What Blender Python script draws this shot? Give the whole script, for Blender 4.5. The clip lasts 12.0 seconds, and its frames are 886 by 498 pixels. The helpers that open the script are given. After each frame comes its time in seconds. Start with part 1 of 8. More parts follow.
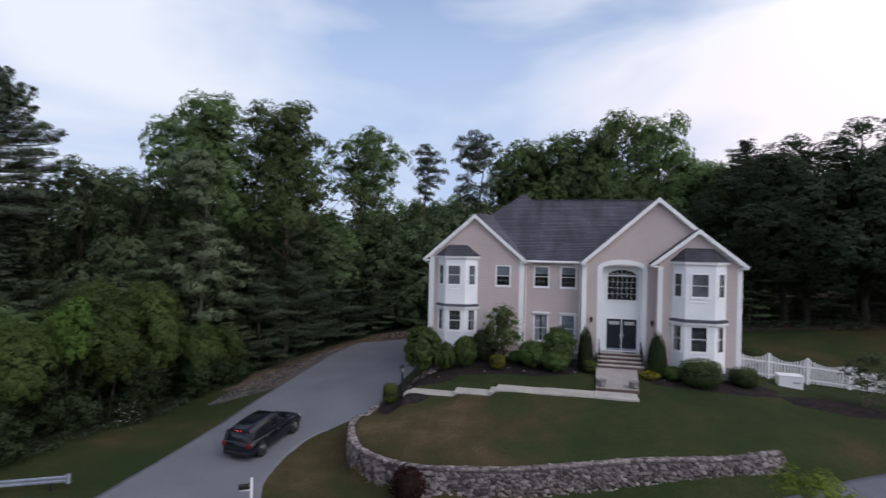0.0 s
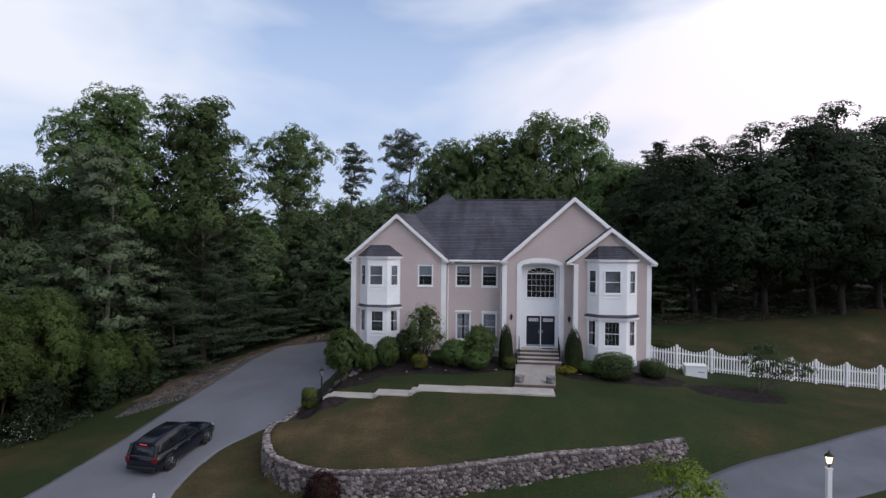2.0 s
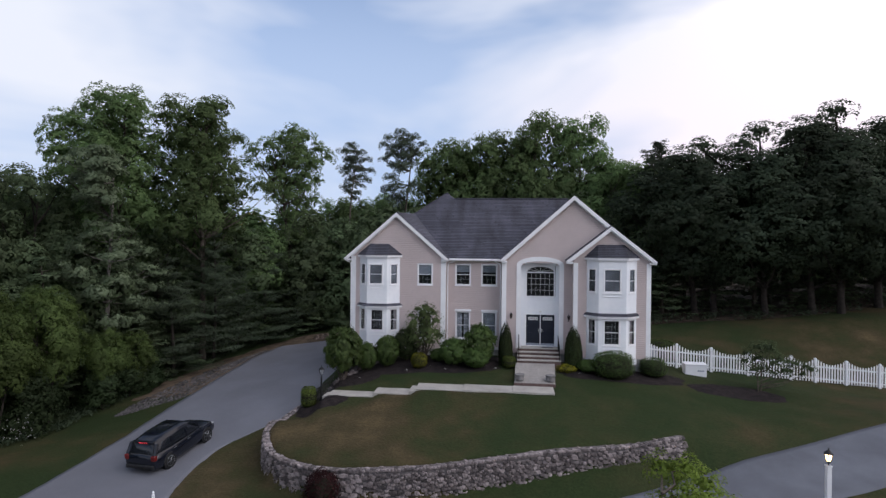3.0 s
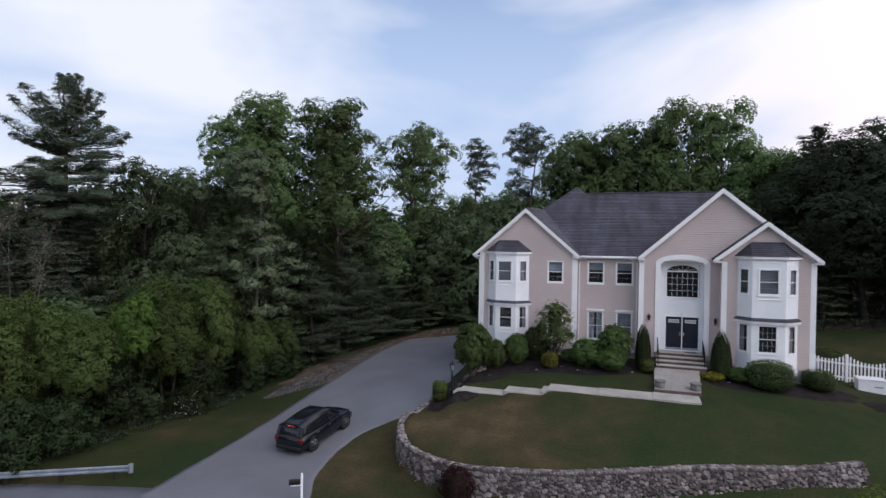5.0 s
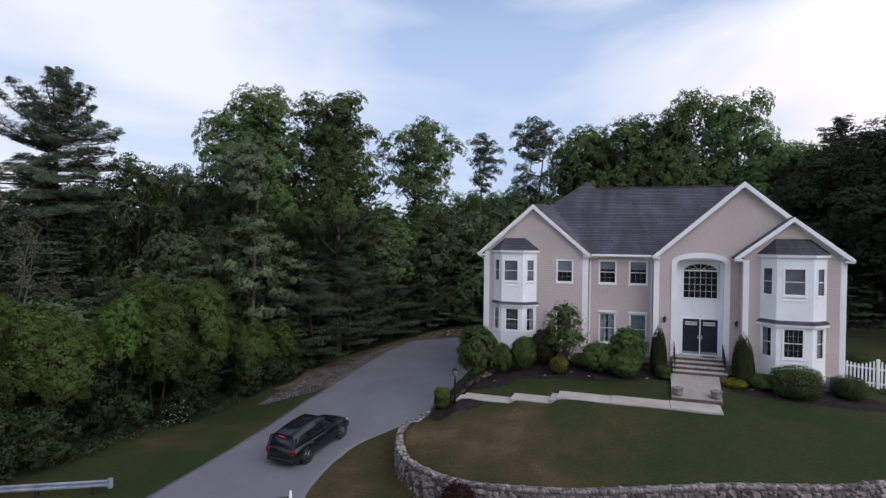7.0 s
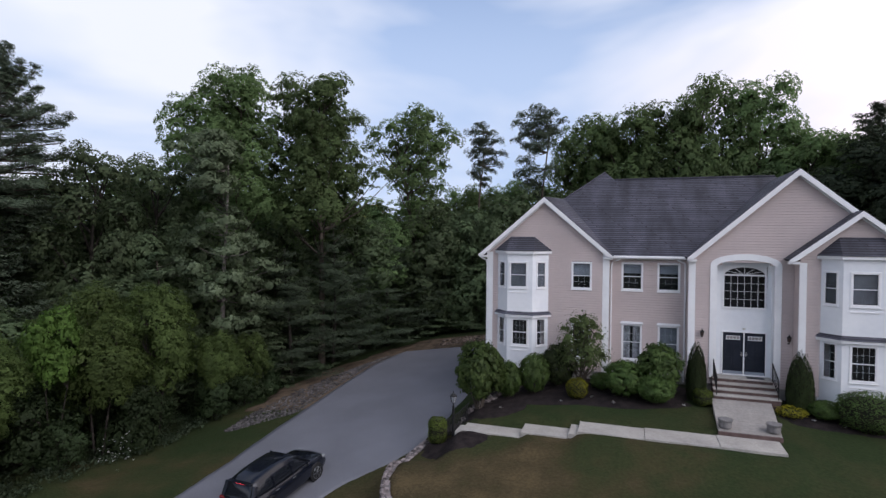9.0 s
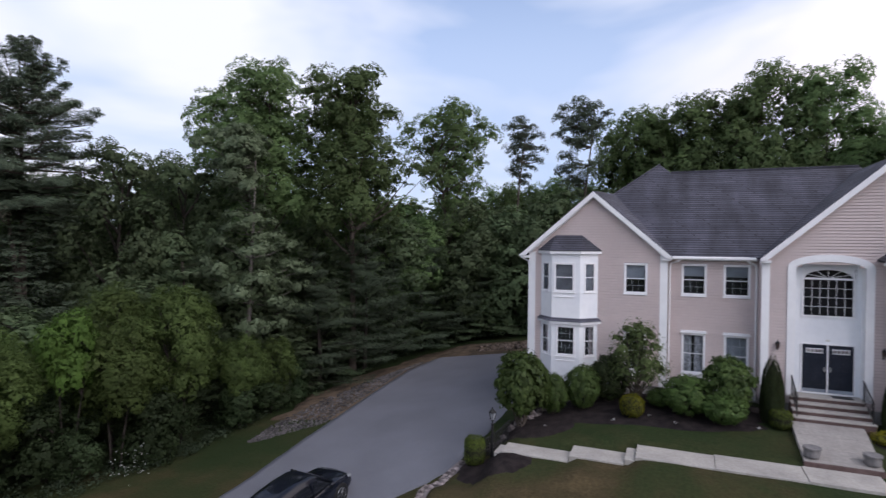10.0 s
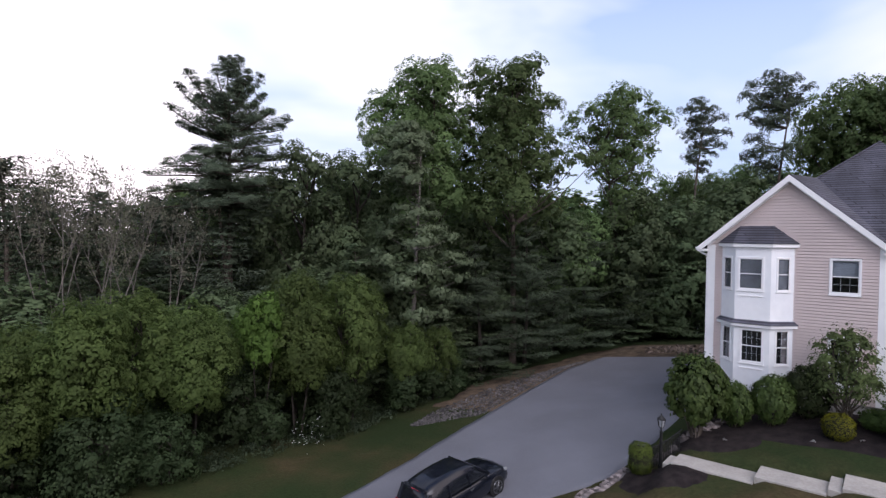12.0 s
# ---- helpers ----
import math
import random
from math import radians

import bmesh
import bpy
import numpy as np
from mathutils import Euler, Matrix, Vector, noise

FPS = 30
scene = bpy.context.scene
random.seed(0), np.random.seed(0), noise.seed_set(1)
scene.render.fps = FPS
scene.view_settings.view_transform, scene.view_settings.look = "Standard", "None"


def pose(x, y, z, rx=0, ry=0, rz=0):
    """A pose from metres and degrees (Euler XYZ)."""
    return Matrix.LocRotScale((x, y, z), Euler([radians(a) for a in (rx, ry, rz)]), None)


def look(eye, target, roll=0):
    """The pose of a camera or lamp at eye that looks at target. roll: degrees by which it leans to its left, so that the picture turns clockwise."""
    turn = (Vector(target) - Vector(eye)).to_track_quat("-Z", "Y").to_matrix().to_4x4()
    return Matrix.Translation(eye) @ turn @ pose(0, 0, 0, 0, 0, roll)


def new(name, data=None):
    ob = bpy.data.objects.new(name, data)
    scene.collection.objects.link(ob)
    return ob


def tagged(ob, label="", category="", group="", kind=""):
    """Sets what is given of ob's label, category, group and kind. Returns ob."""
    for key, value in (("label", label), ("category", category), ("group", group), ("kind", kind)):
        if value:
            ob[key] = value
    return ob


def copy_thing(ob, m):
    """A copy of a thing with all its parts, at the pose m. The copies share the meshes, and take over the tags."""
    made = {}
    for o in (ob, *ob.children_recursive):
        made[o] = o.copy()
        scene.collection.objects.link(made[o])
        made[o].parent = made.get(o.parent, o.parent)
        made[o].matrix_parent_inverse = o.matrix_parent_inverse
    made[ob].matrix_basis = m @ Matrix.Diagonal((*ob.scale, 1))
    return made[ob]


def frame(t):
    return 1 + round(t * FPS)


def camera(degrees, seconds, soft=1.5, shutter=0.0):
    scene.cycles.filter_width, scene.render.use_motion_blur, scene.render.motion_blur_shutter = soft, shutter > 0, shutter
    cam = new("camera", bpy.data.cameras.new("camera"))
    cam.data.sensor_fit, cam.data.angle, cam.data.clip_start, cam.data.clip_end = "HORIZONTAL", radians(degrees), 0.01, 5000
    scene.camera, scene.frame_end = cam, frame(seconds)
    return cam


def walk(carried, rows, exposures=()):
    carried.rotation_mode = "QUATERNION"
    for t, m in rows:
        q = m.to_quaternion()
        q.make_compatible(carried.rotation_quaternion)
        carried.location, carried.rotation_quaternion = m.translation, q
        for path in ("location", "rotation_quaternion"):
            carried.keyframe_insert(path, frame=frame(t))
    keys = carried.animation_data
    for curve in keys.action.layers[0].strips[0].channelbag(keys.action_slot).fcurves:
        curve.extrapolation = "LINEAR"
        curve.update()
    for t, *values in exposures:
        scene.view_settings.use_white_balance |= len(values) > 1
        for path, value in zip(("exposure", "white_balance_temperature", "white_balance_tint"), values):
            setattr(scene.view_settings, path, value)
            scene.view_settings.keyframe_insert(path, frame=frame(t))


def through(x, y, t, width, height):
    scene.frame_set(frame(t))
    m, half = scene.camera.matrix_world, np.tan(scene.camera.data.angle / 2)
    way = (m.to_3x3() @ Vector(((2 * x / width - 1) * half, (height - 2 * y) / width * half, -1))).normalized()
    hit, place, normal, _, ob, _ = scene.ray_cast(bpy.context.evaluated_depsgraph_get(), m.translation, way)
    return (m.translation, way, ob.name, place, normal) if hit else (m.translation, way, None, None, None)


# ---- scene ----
cam = camera(76.6, 12.0, soft=1.4, shutter=0.35)
PATH = [
    (0, (-3.089, -37.789, 6.503), (-3.545, -35.842, 6.493), 1.2),
    (0.5, (-2.375, -37.664, 6.464), (-2.65, -35.683, 6.462), 0.8),
    (1, (-2.185, -37.535, 6.54), (-2.44, -35.551, 6.535), 0.7),
    (1.5, (-2.156, -37.484, 6.57), (-2.401, -35.499, 6.564), 0.7),
    (2, (-2.166, -37.466, 6.58), (-2.399, -35.479, 6.57), 0.6),
    (2.5, (-2.077, -37.494, 6.513), (-2.309, -35.508, 6.505), 0.6),
    (4.3, (-2.74, -37.366, 6.458), (-2.989, -35.381, 6.441), 0.6),
    (4.5, (-2.839, -37.369, 6.505), (-3.21, -35.404, 6.484), 0.5),
    (5, (-3.058, -37.173, 6.51), (-3.694, -35.277, 6.481), 0.8),
    (5.5, (-3.072, -36.945, 6.505), (-3.738, -35.06, 6.471), 0.7),
    (6, (-3.138, -36.676, 6.475), (-3.799, -34.788, 6.44), 0.7),
    (6.5, (-3.192, -36.085, 6.519), (-3.856, -34.199, 6.481), 0.7),
    (7, (-3.348, -35.267, 6.495), (-4.011, -33.38, 6.46), 0.6),
    (9, (-5.078, -30.352, 6.524), (-5.726, -28.46, 6.484), 0.5),
    (9.5, (-5.635, -28.89, 6.447), (-6.279, -26.997, 6.41), 0.5),
    (10, (-5.979, -27.968, 6.372), (-6.747, -26.121, 6.337), 0.5),
    (10.5, (-6.005, -27.577, 6.286), (-6.946, -25.812, 6.245), 0.5),
    (11, (-6.116, -27.468, 6.209), (-7.138, -25.75, 6.164), 0.5),
    (11.5, (-6.087, -27.416, 6.202), (-7.294, -25.822, 6.153), 0.4),
    (12, (-6.071, -27.394, 6.151), (-7.334, -25.844, 6.096), 0.6),
]
walk(cam, [(t, look(eye, target, roll)) for t, eye, target, roll in PATH],
     exposures=[(0, -0.06, 6500, 10), (2.5, -0.06, 6500, 10), (5.5, 0.0, 6500, 10), (9.0, 0.02, 6500, 11), (10.0, 0.12, 6500, 13), (10.5, 0.20, 6500, 14), (11.0, 0.25, 6500, 14), (12.0, 0.31, 6500, 15)])

# ---- sky and light ----
SUN_ELEVATION, SUN_AZIMUTH = 38.0, 120.0   # degrees; azimuth clockwise from +y
world = bpy.data.worlds.new("evening_sky")
scene.world = world
world.use_nodes = True
wn, wl = world.node_tree.nodes, world.node_tree.links
wn.clear()
w_out = wn.new("ShaderNodeOutputWorld")
w_bg = wn.new("ShaderNodeBackground")
w_sky = wn.new("ShaderNodeTexSky")
w_sky.sky_type = "NISHITA"
w_sky.sun_disc = False
w_sky.sun_elevation = radians(SUN_ELEVATION)
w_sky.sun_rotation = radians(SUN_AZIMUTH)
w_sky.air_density, w_sky.dust_density, w_sky.ozone_density = 1.0, 1.0, 1.6
w_co = wn.new("ShaderNodeTexCoord")
w_map = wn.new("ShaderNodeMapping")
w_map.inputs["Location"].default_value = (3.1, 0.4, 1.2)
w_map.inputs["Scale"].default_value = (1.0, 1.0, 3.4)
w_noise = wn.new("ShaderNodeTexNoise")
w_noise.inputs["Scale"].default_value = 1.55
w_noise.inputs["Detail"].default_value = 4.0
w_noise.inputs["Roughness"].default_value = 0.52
w_noise.inputs["Distortion"].default_value = 0.35
w_ramp = wn.new("ShaderNodeValToRGB")
w_ramp.color_ramp.elements[0].position, w_ramp.color_ramp.elements[1].position = 0.38, 0.66
w_ramp.color_ramp.elements[0].color = (0.06, 0.06, 0.06, 1)
w_sep = wn.new("ShaderNodeSeparateXYZ")
w_grad = wn.new("ShaderNodeMapRange")
w_grad.interpolation_type = "SMOOTHSTEP"
w_grad.inputs["From Min"].default_value, w_grad.inputs["From Max"].default_value = 0.05, 0.62
w_add = wn.new("ShaderNodeMath")
w_add.operation = "ADD"
w_add.use_clamp = True
w_left = wn.new("ShaderNodeMapRange")
w_left.interpolation_type = "SMOOTHSTEP"
w_left.inputs["From Min"].default_value, w_left.inputs["From Max"].default_value = -0.80, -0.95
w_sum = wn.new("ShaderNodeMath")
w_sum.operation = "ADD"
w_tint = wn.new("ShaderNodeMixRGB")
w_tint.inputs[1].default_value = (8.85, 9.25, 10.45, 1)
w_tint.inputs[2].default_value = (13.4, 12.4, 13.0, 1)
w_pink = wn.new("ShaderNodeMixRGB")
w_pink.inputs[2].default_value = (10.6, 9.7, 10.7, 1)
w_pinkness = wn.new("ShaderNodeMapRange")
w_pinkness.interpolation_type = "SMOOTHSTEP"
w_pinkness.inputs["From Min"].default_value, w_pinkness.inputs["From Max"].default_value = 0.42, 0.12
w_pinkness.inputs["To Max"].default_value = 0.75
w_side = wn.new("ShaderNodeMapRange")
w_side.interpolation_type = "SMOOTHSTEP"
w_side.inputs["From Min"].default_value, w_side.inputs["From Max"].default_value = -0.25, 0.2
w_both = wn.new("ShaderNodeMath")
w_both.operation = "MULTIPLY"
w_mix = wn.new("ShaderNodeMixRGB")
w_bg.inputs["Strength"].default_value = 0.1
w_blue = wn.new("ShaderNodeMixRGB")
w_blue.blend_type = "MULTIPLY"
w_blue.inputs[0].default_value = 1.0
w_blue.inputs[2].default_value = (1.05, 1.28, 1.55, 1)
wl.new(w_co.outputs["Generated"], w_map.inputs["Vector"])
wl.new(w_map.outputs["Vector"], w_noise.inputs["Vector"])
wl.new(w_noise.outputs["Fac"], w_ramp.inputs["Fac"])
wl.new(w_co.outputs["Generated"], w_sep.inputs["Vector"])
wl.new(w_sep.outputs["X"], w_grad.inputs["Value"])
wl.new(w_ramp.outputs["Color"], w_add.inputs[0])
wl.new(w_sep.outputs["X"], w_left.inputs["Value"])
wl.new(w_grad.outputs["Result"], w_sum.inputs[0])
wl.new(w_left.outputs["Result"], w_sum.inputs[1])
wl.new(w_sum.outputs["Value"], w_add.inputs[1])
wl.new(w_sum.outputs["Value"], w_tint.inputs["Fac"])
wl.new(w_add.outputs["Value"], w_mix.inputs["Fac"])
wl.new(w_sky.outputs["Color"], w_blue.inputs[1])
w_low = wn.new("ShaderNodeMapRange")
w_low.interpolation_type = "SMOOTHSTEP"
w_low.inputs["From Min"].default_value, w_low.inputs["From Max"].default_value = 0.62, 0.20
w_low.inputs["To Max"].default_value = 0.9
w_lav = wn.new("ShaderNodeMixRGB")
w_lav.inputs[2].default_value = (5.1, 6.45, 9.15, 1)
wl.new(w_sep.outputs["Z"], w_low.inputs["Value"])
wl.new(w_low.outputs["Result"], w_lav.inputs["Fac"])
wl.new(w_blue.outputs["Color"], w_lav.inputs[1])
wl.new(w_lav.outputs["Color"], w_mix.inputs[1])
wl.new(w_sep.outputs["Z"], w_pinkness.inputs["Value"])
wl.new(w_sep.outputs["X"], w_side.inputs["Value"])
wl.new(w_pinkness.outputs["Result"], w_both.inputs[0])
wl.new(w_side.outputs["Result"], w_both.inputs[1])
wl.new(w_both.outputs["Value"], w_pink.inputs["Fac"])
wl.new(w_tint.outputs["Color"], w_pink.inputs[1])
wl.new(w_pink.outputs["Color"], w_mix.inputs[2])
wl.new(w_mix.outputs["Color"], w_bg.inputs["Color"])
wl.new(w_bg.outputs["Background"], w_out.inputs["Surface"])

sun_data = bpy.data.lights.new("sun", "SUN")
sun_data.energy = 1.45
sun_data.angle = radians(50)
sun_data.color = (0.90, 0.935, 1.06)
sun = new("sun", sun_data)
_a, _e = radians(SUN_AZIMUTH), radians(SUN_ELEVATION)
sun.matrix_basis = look((math.sin(_a) * math.cos(_e) * 80, math.cos(_a) * math.cos(_e) * 80, math.sin(_e) * 80), (0, 0, 0))


# ---- materials ----
def lin(r, g, b):
    return (r, g, b, 1.0)


def nodes_of(name):
    m = bpy.data.materials.new(name)
    m.use_nodes = True
    return m, m.node_tree.nodes, m.node_tree.links, m.node_tree.nodes["Principled BSDF"]


def surface(name, a, b, scale=3.0, rough=0.7, bump=0.0, bump_scale=40.0, metal=0.0, fine=None, vary=0.0, spec=0.3, lo=0.35, hi=0.65, grain=0.28):
    """Two colours mixed by a coarse noise, a fine noise over both, and a bump."""
    m, n, l, p = nodes_of(name)
    co = n.new("ShaderNodeTexCoord")
    big = n.new("ShaderNodeTexNoise")
    big.inputs["Scale"].default_value, big.inputs["Detail"].default_value = scale, 5
    ramp = n.new("ShaderNodeValToRGB")
    ramp.color_ramp.elements[0].position, ramp.color_ramp.elements[1].position = lo, hi
    ramp.color_ramp.elements[0].color, ramp.color_ramp.elements[1].color = lin(*a), lin(*b)
    small = n.new("ShaderNodeTexNoise")
    small.inputs["Scale"].default_value, small.inputs["Detail"].default_value = fine or scale * 9, 4
    hsv = n.new("ShaderNodeHueSaturation")
    mr = n.new("ShaderNodeMapRange")
    mr.inputs["To Min"].default_value, mr.inputs["To Max"].default_value = 1 - grain, 1 + grain
    l.new(co.outputs["Object"], big.inputs["Vector"])
    l.new(co.outputs["Object"], small.inputs["Vector"])
    l.new(big.outputs["Fac"], ramp.inputs["Fac"])
    l.new(small.outputs["Fac"], mr.inputs["Value"])
    if vary:
        info = n.new("ShaderNodeObjectInfo")
        mr2 = n.new("ShaderNodeMapRange")
        mr2.inputs["To Min"].default_value, mr2.inputs["To Max"].default_value = 1 - vary, 1 + vary
        mul = n.new("ShaderNodeMath")
        mul.operation = "MULTIPLY"
        isle = n.new("ShaderNodeNewGeometry")
        both = n.new("ShaderNodeMath")
        both.operation = "ADD"
        wrap = n.new("ShaderNodeMath")
        wrap.operation = "FRACT"
        l.new(info.outputs["Random"], both.inputs[0])
        l.new(isle.outputs["Random Per Island"], both.inputs[1])
        l.new(both.outputs["Value"], wrap.inputs[0])
        l.new(wrap.outputs["Value"], mr2.inputs["Value"])
        l.new(mr.outputs["Result"], mul.inputs[0])
        l.new(mr2.outputs["Result"], mul.inputs[1])
        l.new(mul.outputs["Value"], hsv.inputs["Value"])
    else:
        l.new(mr.outputs["Result"], hsv.inputs["Value"])
    l.new(ramp.outputs["Color"], hsv.inputs["Color"])
    l.new(hsv.outputs["Color"], p.inputs["Base Color"])
    p.inputs["Roughness"].default_value, p.inputs["Metallic"].default_value = rough, metal
    p.inputs["Specular IOR Level"].default_value = spec
    if bump:
        bn = n.new("ShaderNodeTexNoise")
        bn.inputs["Scale"].default_value, bn.inputs["Detail"].default_value = bump_scale, 5
        bp = n.new("ShaderNodeBump")
        bp.inputs["Strength"].default_value, bp.inputs["Distance"].default_value = bump, 0.03
        l.new(co.outputs["Object"], bn.inputs["Vector"])
        l.new(bn.outputs["Fac"], bp.inputs["Height"])
        l.new(bp.outputs["Normal"], p.inputs["Normal"])
    return m


def leafy(name, a, b, c, sheen=0.12, through=0.36, patch=0.55, plants=0.29):
    """Foliage: hue by each leaf's island and by each plant, some light passing through."""
    m, n, l, p = nodes_of(name)
    geo = n.new("ShaderNodeNewGeometry")
    info = n.new("ShaderNodeObjectInfo")
    ramp = n.new("ShaderNodeValToRGB")
    e = ramp.color_ramp.elements
    e[0].position, e[1].position = 0.0, 1.0
    e[0].color, e[1].color = lin(*[(u + v) / 2 for u, v in zip(a, b)]), lin(*[(u + v) / 2 for u, v in zip(b, c)])
    mid = e.new(0.55)
    mid.color = lin(*b)
    hsv = n.new("ShaderNodeHueSaturation")
    mr = n.new("ShaderNodeMapRange")
    mr.inputs["To Min"].default_value, mr.inputs["To Max"].default_value = 1 - plants, 1 + plants
    mh = n.new("ShaderNodeMapRange")
    mh.inputs["To Min"].default_value, mh.inputs["To Max"].default_value = 0.496, 0.514
    tr = n.new("ShaderNodeBsdfTranslucent")
    mix = n.new("ShaderNodeMixShader")
    mix.inputs[0].default_value = through
    l.new(geo.outputs["Random Per Island"], ramp.inputs["Fac"])
    l.new(info.outputs["Random"], mr.inputs["Value"])
    l.new(info.outputs["Random"], mh.inputs["Value"])
    co = n.new("ShaderNodeTexCoord")
    clump = n.new("ShaderNodeTexNoise")
    clump.inputs["Scale"].default_value, clump.inputs["Detail"].default_value = patch, 3
    mc = n.new("ShaderNodeMapRange")
    mc.inputs["From Min"].default_value, mc.inputs["From Max"].default_value = 0.3, 0.7
    mc.inputs["To Min"].default_value, mc.inputs["To Max"].default_value = 0.7, 1.35
    mul = n.new("ShaderNodeMath")
    mul.operation = "MULTIPLY"
    l.new(co.outputs["Object"], clump.inputs["Vector"])
    l.new(clump.outputs["Fac"], mc.inputs["Value"])
    l.new(mr.outputs["Result"], mul.inputs[0])
    l.new(mc.outputs["Result"], mul.inputs[1])
    l.new(mul.outputs["Value"], hsv.inputs["Value"])
    l.new(mh.outputs["Result"], hsv.inputs["Hue"])
    l.new(ramp.outputs["Color"], hsv.inputs["Color"])
    l.new(hsv.outputs["Color"], p.inputs["Base Color"])
    l.new(hsv.outputs["Color"], tr.inputs["Color"])
    p.inputs["Roughness"].default_value = 0.6
    p.inputs["Specular IOR Level"].default_value = sheen
    out = n["Material Output"]
    l.new(p.outputs["BSDF"], mix.inputs[1])
    l.new(tr.outputs["BSDF"], mix.inputs[2])
    l.new(mix.outputs["Shader"], out.inputs["Surface"])
    return m


def shingle_material(name, a, b):
    m, n, l, p = nodes_of(name)
    co = n.new("ShaderNodeTexCoord")
    sep = n.new("ShaderNodeSeparateXYZ")
    add = n.new("ShaderNodeMath")
    mul = n.new("ShaderNodeMath")
    mul.operation = "MULTIPLY"
    mul.inputs[1].default_value = 1.45
    com = n.new("ShaderNodeCombineXYZ")
    brick = n.new("ShaderNodeTexBrick")
    brick.inputs["Scale"].default_value = 1.0
    brick.inputs["Brick Width"].default_value, brick.inputs["Row Height"].default_value = 2.6, 0.155
    brick.inputs["Mortar Size"].default_value = 0.03
    brick.inputs["Color1"].default_value, brick.inputs["Color2"].default_value = lin(*a), lin(*b)
    brick.inputs["Mortar"].default_value = lin(*[v * 0.45 for v in a])
    big = n.new("ShaderNodeTexNoise")
    big.inputs["Scale"].default_value, big.inputs["Detail"].default_value = 0.6, 6
    mapped = n.new("ShaderNodeMapping")
    mapped.inputs["Scale"].default_value = (1.7, 0.5, 0.35)
    mr = n.new("ShaderNodeMapRange")
    mr.inputs["From Min"].default_value, mr.inputs["From Max"].default_value = 0.3, 0.7
    mr.inputs["To Min"].default_value, mr.inputs["To Max"].default_value = 0.55, 1.4
    hsv = n.new("ShaderNodeHueSaturation")
    bp = n.new("ShaderNodeBump")
    bp.inputs["Strength"].default_value, bp.inputs["Distance"].default_value = 0.9, 0.03
    l.new(co.outputs["Object"], sep.inputs["Vector"])
    l.new(sep.outputs["X"], add.inputs[0])
    l.new(sep.outputs["Y"], add.inputs[1])
    l.new(sep.outputs["Z"], mul.inputs[0])
    l.new(add.outputs["Value"], com.inputs["X"])
    l.new(mul.outputs["Value"], com.inputs["Y"])
    l.new(com.outputs["Vector"], brick.inputs["Vector"])
    l.new(co.outputs["Object"], mapped.inputs["Vector"])
    l.new(mapped.outputs["Vector"], big.inputs["Vector"])
    l.new(big.outputs["Fac"], mr.inputs["Value"])
    l.new(mr.outputs["Result"], hsv.inputs["Value"])
    l.new(brick.outputs["Color"], hsv.inputs["Color"])
    l.new(hsv.outputs["Color"], p.inputs["Base Color"])
    l.new(brick.outputs["Fac"], bp.inputs["Height"])
    bp.invert = True
    l.new(bp.outputs["Normal"], p.inputs["Normal"])
    p.inputs["Roughness"].default_value = 0.85
    return m


def glass_material(name, tint=(0.9, 0.95, 1.0)):
    m, n, l, p = nodes_of(name)
    p.inputs["Base Color"].default_value = lin(*tint)
    p.inputs["Roughness"].default_value = 0.02
    p.inputs["IOR"].default_value = 1.45
    p.inputs["Transmission Weight"].default_value = 1.0
    return m


def lit(name, colour, strength):
    m, n, l, p = nodes_of(name)
    p.inputs["Base Color"].default_value = lin(*colour)
    p.inputs["Emission Color"].default_value = lin(*colour)
    p.inputs["Emission Strength"].default_value = strength
    return m


